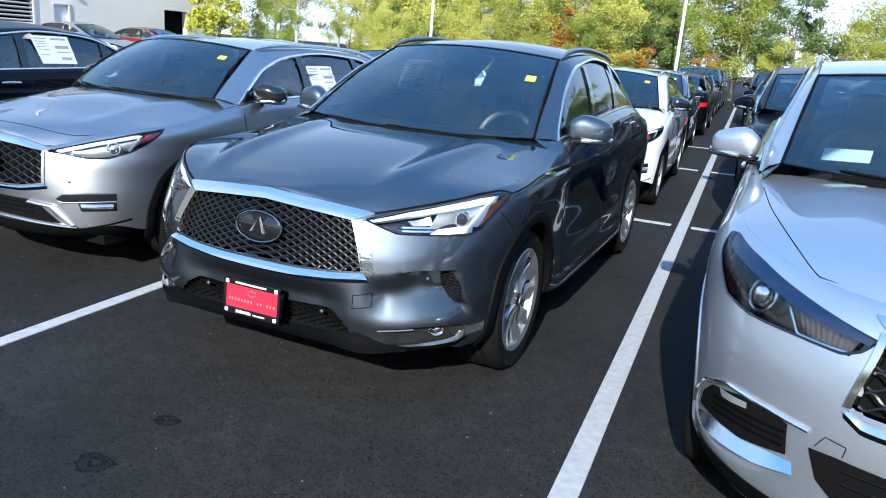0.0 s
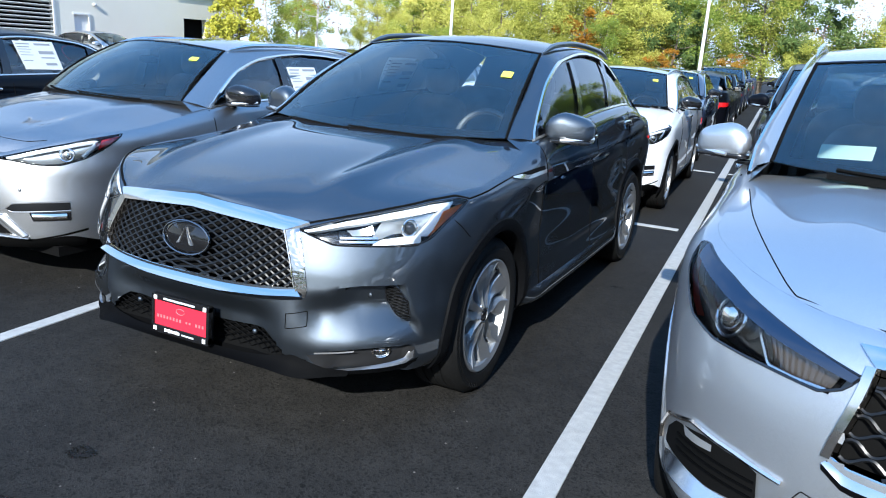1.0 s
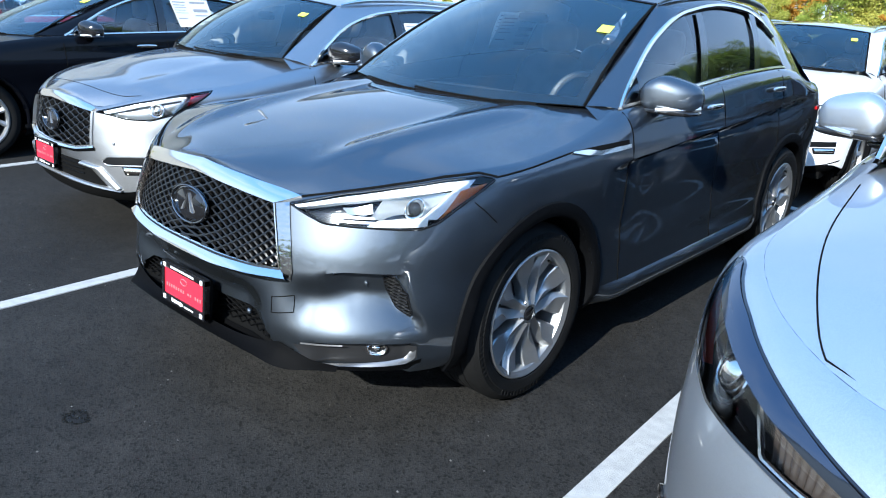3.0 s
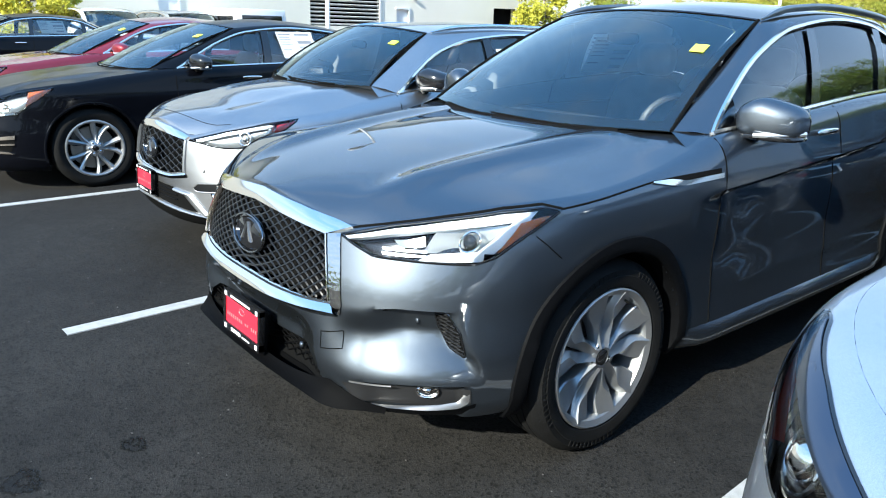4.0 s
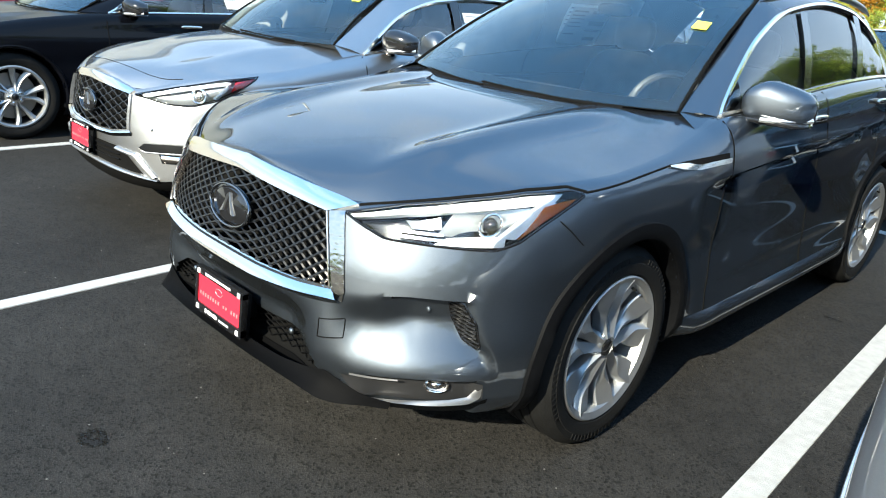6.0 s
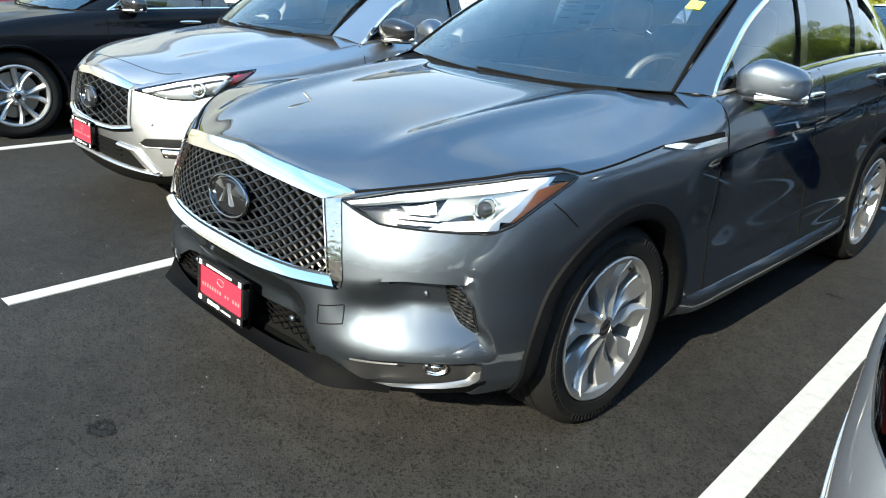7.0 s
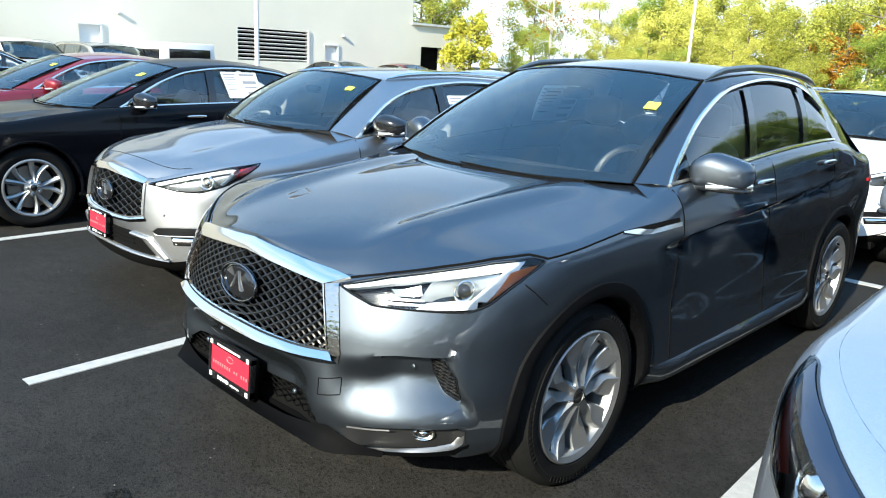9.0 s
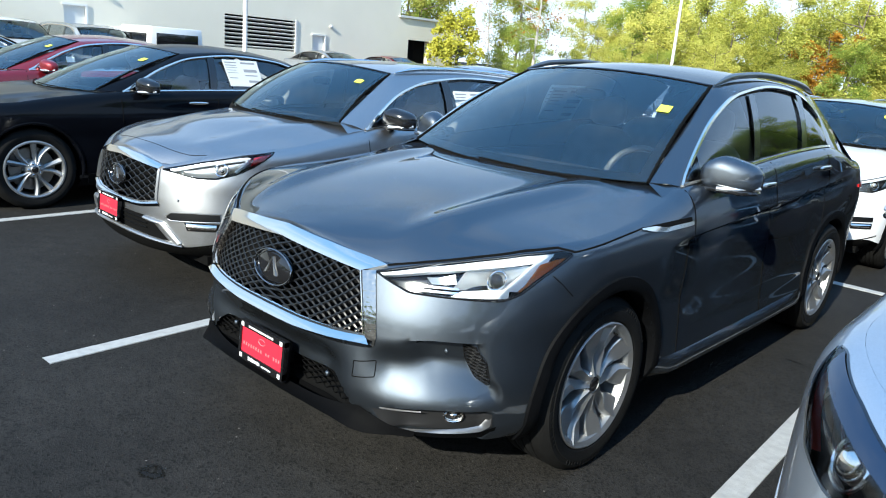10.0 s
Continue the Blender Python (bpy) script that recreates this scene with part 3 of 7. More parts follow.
def wheel(root, name, x, y, z, r, rim_r, width, spokes, side, rim_mat=None, twin=True, detail=True):
    """A wheel with tyre, rim, spokes, cap and brake disc; x is its outer face."""
    rim_mat = rim_mat or ALLOY
    w = empty(name, Matrix(), "", "")
    w.parent = root
    w.location = (x, y, z)
    w.rotation_euler = (0, 0, 0 if side > 0 else math.pi)
    for k in ("label", "category"):
        if k in w:
            del w[k]
    n = 56 if detail else 28
    prof = [(rim_r - 0.004, -0.035), (rim_r + 0.006, -0.012), (rim_r + 0.022, -0.004), (rim_r + 0.055, 0.004), (r - 0.045, 0.003), (r - 0.022, -0.006), (r - 0.008, -0.02), (r, -0.04)]
    for g in range(4):
        a = -0.045 - g * (width - 0.09) / 4
        b = -0.045 - (g + 1) * (width - 0.09) / 4
        prof += [(r, a), (r, b + 0.008), (r - 0.009, b + 0.007), (r - 0.009, b + 0.001)]
    prof += [(r, -width + 0.04), (r - 0.03, -width), (rim_r, -width + 0.01)]
    part("tyre", lathe(prof, n), RUBBER, w, sharp=30)
    part("rim", lathe([(rim_r + 0.006, -0.010), (rim_r + 0.008, -0.004), (rim_r - 0.004, 0.0), (rim_r - 0.016, -0.006), (rim_r - 0.022, -0.03)], n), rim_mat, w)
    part("barrel", lathe([(rim_r - 0.022, -0.03), (rim_r - 0.03, -0.11), (rim_r - 0.03, -width + 0.02)], n), BARREL, w)
    part("hub", lathe([(0.0, -0.012), (0.03, -0.012), (0.033, -0.016), (0.075, -0.028), (0.085, -0.05), (0.085, -0.10)], 28), rim_mat, w)
    cap = lathe([(0.0, -0.004), (0.022, -0.005), (0.028, -0.009), (0.03, -0.016)], 24)
    part("cap", cap, GLOSS_BLACK, w, "black centre cap")
    if detail:
        for k in range(5):
            t = 2 * math.pi * (k + 0.5) / 5
            part("lug_nut", blob((-0.022, 0.052 * math.cos(t), 0.052 * math.sin(t)), (0.012, 0.011, 0.011), 0.7, 8, 6), SATIN, w)
    for k in range(spokes):
        t0 = 2 * math.pi * k / spokes
        for s in ((-1, 1) if twin else (0,)):
            rows = []
            for i in range(9):
                f = i / 8
                rad = 0.045 + (rim_r - 0.055) * f
                ang = t0 + s * (0.10 + 0.20 * f if twin else 0) + (0.0 if twin else 0.0) + (0.05 * math.sin(f * 3) if twin else 0.10 * f)
                half = (0.014 + 0.010 * f) if twin else (0.011 + 0.008 * f * f)
                xo = -0.018 - 0.016 * math.sin(f * math.pi) + 0.006 * f
                c, sn = math.cos(ang), math.sin(ang)
                row = []
                for dy, dx in ((-half, -0.040), (-half * 0.92, -0.006), (-half * 0.15, 0.004), (half * 0.6, -0.010), (half, -0.018), (half, -0.040)):
                    row.append((xo + dx, rad * c - dy * sn, rad * sn + dy * c))
                rows.append(row)
            part("spoke", grid(rows), rim_mat, w, sharp=35)
    if detail:
        part("brake_disc", lathe([(0.07, -0.095), (rim_r - 0.06, -0.095), (rim_r - 0.06, -0.115), (0.07, -0.115)], 40), DISC, w)
        part("caliper", blob((-0.10, -rim_r * 0.55, rim_r * 0.38), (0.035, 0.05, 0.075), 0.5, 12, 8), LAMP_GREY, w)
        # black disc closes the wheel, standing in for shade behind the spokes
        part("wheel_shade_disc", lathe([(0.0, -0.15), (rim_r - 0.03, -0.15)], 28), DARK, w)
    else:
        # plain black disc fills far wheels, the shade behind their spokes as colour
        part("brake_disc", lathe([(0.0, -0.095), (rim_r - 0.05, -0.095)], 24), DARK, w)
    return w


def arches(root, sh, wheels, r, mat, wide=0.055, proud=0.014):
    for side in (1, -1):
        for wy, wz in wheels:
            trim, well = [], []
            for i in range(37):
                a = radians(-14 + 208 * i / 36)
                c, s = math.cos(a), math.sin(a)

                def sk(rad):
                    y, z = wy + rad * c, max(wz + rad * s, 0.2)
                    return abs(sh.at(q_at_y(sh, y, z), z)[0]), y, z
                row = []
                for rad, o in ((r + wide, -0.004), (r + wide - 0.004, proud * 0.7), (r + wide * 0.5, proud), (r + 0.004, proud), (r - 0.004, proud - 0.006), (r - 0.012, -0.05)):
                    x, y, z = sk(rad)
                    row.append((side * (x + o), y, z))
                trim.append(row)
                x, y, z = sk(r)
                well.append([(side * (x - 0.01), wy + r * c, wz + r * s), (side * (x - 0.34), wy + (r - 0.02) * c, wz + (r - 0.02) * s), (side * (x - 0.36), wy, wz)])
            part("wheel_arch_trim", grid(trim), mat, root, "black arch moulding" if mat == PLASTIC else "")
            part("wheel_well", grid(well), DARK, root)


def ribbon(root, sh, qz, r=0.003, name="panel_gap", mat=None, off=0.0, n=24, side=(1, -1)):
    """A thin dark joint along (q, z) points of the skin."""
    for s in side:
        pts = [sh.at(q, z, off + 0.0005) for q, z in along(qz, n)]
        part(name, tube([(s * x, y, z) for x, y, z in pts], r, 5), mat or DARK, root)


def patch(sh, upper, lower, off, n=24, m=6, side=1, rim=0.0, bm=None):
    """A sheet on the skin between two (q, z) runs; rim folds its border inwards by that depth."""
    u, d = along(upper, n), along(lower, n)
    rows = []
    for j in range(m + 1):
        f = j / m
        o = off if callable(off) else (lambda t, f: off)
        rows.append([sh.at(*lerp(a, b, f), o(i / n, f)) for i, (a, b) in enumerate(zip(u, d))])
    if rim:
        inner = lambda q, z: sh.at(q, z, (off if not callable(off) else 0.0) - rim)
        rows = [[inner(*p) for p in u]] + rows + [[inner(*p) for p in d]]
        for k, r in enumerate(rows):
            f = min(max((k - 1) / m, 0), 1)
            r.insert(0, inner(*lerp(u[0], d[0], f))), r.append(inner(*lerp(u[-1], d[-1], f)))
    return grid([[(side * x, y, z) for x, y, z in r] for r in rows], bm)


def cabin(root, sh, paint_mat, c, roof_mat=None, tint=None, detail=True):
    """Roof, pillars and glass. c: y0 window's front corner, y1 its rear end; bx, rx/rz window's upper line, ex/ez roof edge; ws: windscreen's foot corner; yh: header."""
    rx, rz, ex, ez = curve(*c["rx"]), curve(*c["rz"]), curve(*c["ex"]), curve(*c["ez"])
    y0, y1, yh, y2 = c["y0"], c["y1"], c["yh"], c["y2"]
    belt = lambda y: (lambda p: (p[0] - 0.012, p[1], p[2]))(sh.at(1 + y - sh.yc, sh.top(1 + y - sh.yc)))
    top = lambda y: belt(y) if y <= y0 else (rx(y), y, max(rz(y), belt(y)[2]))
    foot, head = c["ws"], (ex(yh), yh, ez(yh))
    edge = lambda y: lerp(foot, head, (y - y0) / (yh - y0)) if y < yh else (ex(y), y, ez(y))
    ys = [y0 + (y2 - y0) * i / 40 for i in range(41)]
    for s in (1, -1):
        m = lambda p: (s * p[0], p[1], p[2])
        rows = []
        for y in ys:
            a, b = top(min(y, y1)), edge(y)
            if y > y1:
                a = belt(y)
            mid = lerp(a, b, 0.5)
            rows.append([m(a), m((mid[0] + 0.014, mid[1], mid[2] + 0.006)), m((b[0] + 0.003, b[1], b[2]))])
        part("pillar", grid(rows), c.get("pillar_mat", paint_mat), root, sharp=60)
        # side glass in three lights with dark pillars between
        cuts = [y0] + c["posts"] + [y1]
        for k, (a, b) in enumerate(zip(cuts, cuts[1:])):
            rows = []
            for i in range(13):
                y = a + (b - a) * i / 12
                lo, hi = belt(y), top(y)
                rows.append([m((lerp(lo, hi, t)[0] - 0.012 + 0.018 * math.sin(t * math.pi), y, lerp(lo, hi, t)[2])) for t in (j / 6 for j in range(7))])
            part("side_window", grid(rows), (tint or GLASS) if k else GLASS, root)
        for y in c["posts"]:
            lo, hi = belt(y), top(y)
            bm = grid([[m((lerp(lo, hi, t)[0] + 0.004 + 0.016 * math.sin(t * math.pi), y + d + c.get("rake", 0.03) * t, lerp(lo, hi, t)[2])) for t in (j / 6 for j in range(7))] for d in (-0.045, -0.043, 0.035, 0.037)])
            part("window_post", bm, GLOSS_BLACK, root, "gloss black window post")
        loop = [m(tuple(np.add(top(y0 + (y1 - y0) * i / 40), (0.004, 0, 0)))) for i in range(41)]
        part("window_trim", tube(loop, 0.011 if detail else 0.014, 6, flat=1.3), CHROME, root, "chrome window trim")
        loop = [m(tuple(np.add(belt(y0 + (y1 - y0) * i / 30), (0.004, 0, 0.006)))) for i in range(31)]
        part("window_trim", tube(loop, 0.009 if detail else 0.013, 6, flat=1.3), CHROME, root, "chrome window trim")
        sail = [top(y0 + 0.005), belt(y0 + 0.005), belt(y0 + 0.20), lerp(belt(y0 + 0.20), top(y0 + 0.20), 0.85)]
        part("mirror_sail", grid([[m(tuple(np.add(sail[0], (0.002, 0, 0)))), m(tuple(np.add(sail[3], (0.004, 0, 0))))], [m(tuple(np.add(sail[1], (0.002, 0, 0)))), m(tuple(np.add(sail[2], (0.004, 0, 0))))]]), PLASTIC, root, "black mirror sail")
        # fill between bonnet corner and pillar foot
        a, b = belt(y0), belt(y0 - 0.16)
        part("fender_corner", grid([[m(a), m(belt(y0 - 0.08)), m(b)], [m(foot), m(lerp(foot, b, 0.3)), m(lerp(foot, b, 0.7))]]), paint_mat, root)
    # windscreen
    n, k = 24, 14
    rows, lo_run, hi_run = [], [], []
    for j in range(k + 1):
        f = j / k
        row = []
        for i in range(n + 1):
            s = -1 + 2 * i / n
            p = (foot[0] * s, foot[1] - c["bow"] * (1 - s * s), foot[2] + c.get("dip", -0.01) * (1 - s * s))
            q = (head[0] * s, head[1] - c["bow2"] * (1 - s * s), head[2] + c["crown"] * (1 - s * s) * 0.8)
            t = lerp(p, q, f)
            row.append((t[0], t[1] - 0.05 * math.sin(f * math.pi) * 0.5, t[2] + 0.02 * math.sin(f * math.pi)))
        rows.append(row)
    part("windshield", grid(rows), SCREEN_GLASS, root, "clear laminated windshield")
    lo_run, hi_run = rows[0], rows[-1]
    # black printed border behind the glass
    back = lambda p: (p[0], p[1] + 0.004, p[2] - 0.004)
    for a, b in ((0, 1), (n, n - 1)):
        part("windshield_border", grid([[back(r[a]), back(lerp(r[a], r[b], 0.85))] for r in rows]), DARK, root)
    part("windshield_border", grid([[back(p) for p in rows[0]], [back(lerp(p, q, 0.95)) for p, q in zip(rows[0], rows[1])]]), DARK, root)
    part("windshield_border", grid([[back(p) for p in rows[-1]], [back(lerp(p, q, 0.55)) for p, q in zip(rows[-1], rows[-2])]]), DARK, root)
    part("cowl", grid([[(x, y - 0.014, z - 0.024) for x, y, z in lo_run[3:-3]], [(x, y - 0.008, z - 0.006) for x, y, z in lo_run[3:-3]], [(x, y + 0.006, z + 0.003) for x, y, z in lo_run[3:-3]]]), DARK, root, "black plastic cowl")
    part("windshield_seal", tube(hi_run, 0.010, 5, flat=0.6), GLOSS_BLACK, root)
    for s in (0, -1):
        part("windshield_seal", tube([r[s] for r in rows], 0.008, 5), DARK, root)
    # roof
    rows = [hi_run]
    for i in range(1, 21):
        f = i / 20
        row = []
        for j in range(n + 1):
            s = -1 + 2 * j / n
            y = (yh - c["bow2"] * (1 - s * s)) * (1 - f) + (y2 + c.get("rear_bow", 0.04) * (1 - s * s)) * f
            ye = yh + (y2 - yh) * f
            row.append((ex(ye) * s, y, ez(ye) + c["crown"] * (1 - s * s) * (0.8 + 0.2 * min(1, 4 * f))))
        rows.append(row)
    part("roof", grid(rows), roof_mat or paint_mat, root)
    # rear window and hatch
    last = rows[-1]
    foot_run = []
    for j in range(n + 1):
        s = -1 + 2 * j / n
        q = sh.last - (sh.last - (1 + c["yr"] - sh.yc)) * abs(s)
        x, y, z = sh.at(q, sh.top(q))
        if "deck" in c:
            x, y, z = c["deck"][0] * s, c["yr"] + 0.08 * (1 - s * s), c["deck"][1]
        foot_run.append((math.copysign(abs(x), s) if s else 0.0, y, z))
    rows = [[lerp(a, b, t) for a, b in zip(last, foot_run)] for t in (0, 0.25, 0.5, 0.75, 1)]
    part("rear_window", grid(rows), GLASS_TINT, root, "dark rear window")
    if "deck" in c:
        ends = []
        for j in range(n + 1):
            s = -1 + 2 * j / n
            q = sh.last - (sh.last - (1 + c["yr"] - sh.yc)) * abs(s)
            x, y, z = sh.at(q, sh.top(q))
            ends.append((math.copysign(x, s) if s else 0.0, y, z))
        part("trunk_lid", grid([[lerp(a, b, t) for a, b in zip(foot_run, ends)] for t in (0, 0.5, 1)]), paint_mat, root)
    # cabin inside
    zb = foot[2]
    part("interior_floor", box((0, (yh + y2) / 2, 0.42), (0.78, (y2 - foot[1]) / 2, 0.02)), DASH_MAT, root)
    for s in (1, -1):
        part("door_lining", box((s * 0.80, (y0 + y2) / 2, 0.74), (0.02, (y2 - y0) / 2, 0.32)), DASH_MAT, root)
    dash = blob((0, foot[1] + 0.18, zb - 0.17), (0.70, 0.36, 0.135), 0.45, 24, 12)
    part("dashboard", dash, DASH_MAT, root, "dark padded dashboard")
    if c.get("seats", True):
        for sx in (0.37, -0.37):
            seat_bm = blob((sx, yh + 0.52, zb - 0.22), (0.25, 0.085, 0.34), 0.55, 18, 12, Euler((radians(-14), 0, 0)).to_matrix())
            seat = part("seat", seat_bm, SEAT_MAT, root, "grey leather seat")
            part("headrest", blob((sx, yh + 0.63, zb + 0.21), (0.13, 0.055, 0.10), 0.6, 14, 10), SEAT_MAT, seat)
            part("rear_seat", blob((sx * 1.05, yh + 1.40, zb - 0.18), (0.32, 0.10, 0.34), 0.5, 16, 10, Euler((radians(-14), 0, 0)).to_matrix()), SEAT_MAT, root)
        ring = [(0.37 + 0.185 * math.cos(t), foot[1] + 0.56 + 0.07 * math.sin(t), zb - 0.09 + 0.17 * math.sin(t)) for t in (2 * math.pi * i / 28 for i in range(28))]
        part("steering_wheel", tube(ring, 0.018, 8, closed=True), WHEEL_RIM, root, "leather rimmed steering wheel")
        part("rear_view_mirror", blob((0.0, yh - 0.20, ez(yh) - 0.10), (0.10, 0.016, 0.030), 0.6, 14, 8), DARK, root)


def door_mirror(root, x, y, z, paint_mat, side, s=1.0, low=None):
    """A door mirror whose foot is at (x, y, z)."""
    body = blob((0.115 * s, 0.0, 0.085 * s), (0.127 * s, 0.080 * s, 0.078 * s), 0.80, 30, 20)
    for v in body.verts:
        f = v.co.x / (0.25 * s)
        v.co.y += 0.05 * s * f - (0.03 * s * (1 - f))
        v.co.z -= 0.018 * s * f - (0.012 * s if v.co.z > 0.085 * s else 0) * f
        v.co.z += 0.016 * s * math.exp(-((f - 0.32) / 0.25) ** 2) if v.co.z > 0.09 * s else 0.0
        v.co.z = max(v.co.z, 0.030 * s + 0.006 * s * f)
        if v.co.y > 0.045 * s + 0.05 * s * f:
            v.co.y = 0.045 * s + 0.05 * s * f
    ob = part("door_mirror", body, paint_mat, root)
    parts = [ob]
    under = blob((0.112 * s, 0.0, 0.024 * s), (0.128 * s, 0.078 * s, 0.016 * s), 0.6, 20, 10)
    for v in under.verts:
        v.co.y += 0.05 * s * v.co.x / (0.25 * s) - 0.02 * s
    parts.append(part("mirror_base", under, low or GLOSS_BLACK, ob, "gloss black mirror underside"))
    strip = [(0.09 * s + 0.15 * s * t, -0.088 * s + 0.075 * s * t + 0.05 * s * t * t * t, 0.032 * s + 0.014 * s * t * t) for t in (i / 10 for i in range(11))]
    parts.append(part("turn_signal", tube(strip, 0.010 * s, 6), REFLECTOR, ob, "clear repeater strip"))
    parts.append(part("mirror_arm", blob((-0.02 * s, 0.0, -0.005), (0.07 * s, 0.03 * s, 0.014 * s), 0.6, 12, 8), GLOSS_BLACK, ob))
    pane = box((0.12 * s, 0.078 * s, 0.08 * s), (0.10 * s, 0.003, 0.058 * s))
    parts.append(part("mirror_glass", pane, CHROME, ob))
    for p in parts:
        for v in p.data.vertices:
            v.co.x *= side
        p.data.flip_normals() if side < 0 else None
    ob.location = (side * x, y, z)
    return ob


def door_handle(root, sh, y, z, side, chrome=True):
    x = sh.at(1 + y - sh.yc, z)[0]
    bm = blob((side * (x + 0.022), y, z), (0.012, 0.105, 0.015), 0.7, 16, 8)
    return part("door_handle", bm, CHROME if chrome else GRAPHITE, root, "chrome door handle")


def plate_front(root, y, z, w=0.31, h=0.155, dealer=True, tilt=-4, group=None, x=0.0, small=False):
    """A dealer plate in a black frame on the bumper; its lettering is plain bars."""
    holder = empty("front_plate", Matrix(), "", "")
    for k in ("label", "category"):
        if k in holder:
            del holder[k]
    holder.parent = root
    holder.location = (x, y, z)
    holder.rotation_euler = (radians(tilt), 0, 0)
    t = 0.012
    bm = bmesh.new()
    for cx, cz, sx, sz in ((0, h / 2 - 0.010, w / 2, 0.013), (0, -h / 2 + 0.012, w / 2, 0.016), (-w / 2 + 0.007, 0, 0.007, h / 2), (w / 2 - 0.007, 0, 0.007, h / 2)):
        box((cx, 0, cz), (sx, t, sz), bm, bevel=0.002)
    part("plate_frame", bm, GLOSS_BLACK, holder, "black plate frame")
    part("plate_backing", box((0, 0.016, 0), (w / 2 - 0.006, 0.011, h / 2 - 0.006), bevel=0.004), PLASTIC, holder)
    part("plate", box((0, 0.0, 0), (w / 2 - 0.004, 0.006, h / 2 - 0.006)), RED_PLATE, holder, "red dealer plate")
    part("plate_bracket", box((0, 0.052, 0), (w * 0.3, 0.032, h * 0.25)), PLASTIC, holder)
    d = -0.0075
    if small:
        part("plate_lettering", box((0, d, -0.006), (w * 0.40, 0.0012, 0.007)), PLATE_TEXT, holder)
        return holder
    for i in range(15):
        if i in (8, 11):
            continue
        cx = -0.122 + i * 0.0174
        hh = 0.0085 if not 8 < i < 11 else 0.006
        part("letter_bar", box((cx, d, -0.012), (0.0042, 0.001, hh * 0.72)), PLATE_TEXT, holder, smooth=False)
    ring = [(0.022 * math.cos(a), d, 0.026 + 0.012 * math.sin(a)) for a in (radians(250 + 10 - 360 * k / 26 + 100) for k in range(25))]
    part("plate_mark", tube(ring, 0.0016, 4), PLATE_TEXT, holder)
    d = -t - 0.0008
    bar = lambda c, h: part("letter_bar", box(c, h), WHITE_PRINT, holder, smooth=False)
    for i in range(18):
        bar((-0.085 + i * 0.0095, d, h / 2 - 0.011), (0.0034, 0.0008, 0.004))
    for i in range(8):
        bar((-0.075 + i * 0.0105, d, -h / 2 + 0.013), (0.004, 0.0008, 0.0075 if i in (0, 2, 6) else 0.0058))
    for i in range(9):
        bar((0.018 + i * 0.0072, d, -h / 2 + 0.011), (0.0026, 0.0008, 0.003))
    for sx in (-1, 1):
        for sz in (-1, 1):
            part("plate_screw", box((sx * (w / 2 - 0.022), d, sz * (h / 2 - 0.012)), (0.0085, 0.0008, 0.0085)), WHITE_PRINT, holder, smooth=False)
    return holder


def emblem(root, c, r=0.088, tilt=-8):
    """An oval badge: a ring and a plain split wedge on a dark disc."""
    bm = lathe([(0.0, -0.004), (r * 0.8, -0.003), (r, 0.010)], 40)
    m = Matrix.Translation(c) @ Euler((radians(tilt), 0, 0)).to_matrix().to_4x4() @ Matrix.Rotation(radians(90), 4, "Z")
    flat = Matrix.Diagonal((1, 1.38, 0.76, 1))
    bmesh.ops.transform(bm, matrix=m @ flat, verts=bm.verts)
    ob = part("emblem", bm, GLOSS_BLACK, root, "dark oval badge on the grille")
    ring = [(m @ flat) @ Vector((-0.002, r * math.cos(a), r * math.sin(a))) for a in (2 * math.pi * i / 36 for i in range(36))]
    part("emblem_ring", tube(ring, r * 0.05, 6, closed=True), DARK_CHROME, ob)
    bm = bmesh.new()
    for s in (1, -1):
        mm = m @ flat
        front = [mm @ Vector(p) for p in ((-0.010, s * 0.02 * r, 0.62 * r), (-0.011, s * 0.22 * r, -0.36 * r), (-0.011, s * 0.33 * r, -0.40 * r), (-0.010, s * 0.12 * r, 0.20 * r))]
        back = [mm @ Vector(p) for p in ((0.004, s * 0.005 * r, 0.64 * r), (0.004, s * 0.20 * r, -0.37 * r), (0.004, s * 0.35 * r, -0.42 * r), (0.004, s * 0.14 * r, 0.20 * r))]
        grid([front, back], bm, close=True)
        bm.faces.new([bm.verts.new(p) for p in front])
    part("emblem_wedge", bm, SILVER_TRIM, ob)
    return ob


def lattice(sh, poly, q_max, z0, z1, dz, wave, amp, off, r=0.0035, bm=None, steps=10, squash=0.7):
    """Wavy bars that cross into a net, clipped to a (q, z) outline."""
    bm = bm or bmesh.new()
    j, z = 0, z0
    while z < z1:
        run, n = [], int(2 * q_max / wave * steps)
        for i in range(n + 1):
            q = -q_max + 2 * q_max * i / n
            zz = z + (1 if j % 2 else -1) * amp * math.sin(2 * math.pi * q / wave)
            if inside(poly, q, zz):
                run.append(sh.at(q, zz, off))
            else:
                if len(run) > 2:
                    tube(run, r, 4, bm, flat=1.4)
                run = []
        if len(run) > 2:
            tube(run, r, 4, bm, flat=1.4)
        z += dz
        j += 1
    return bm


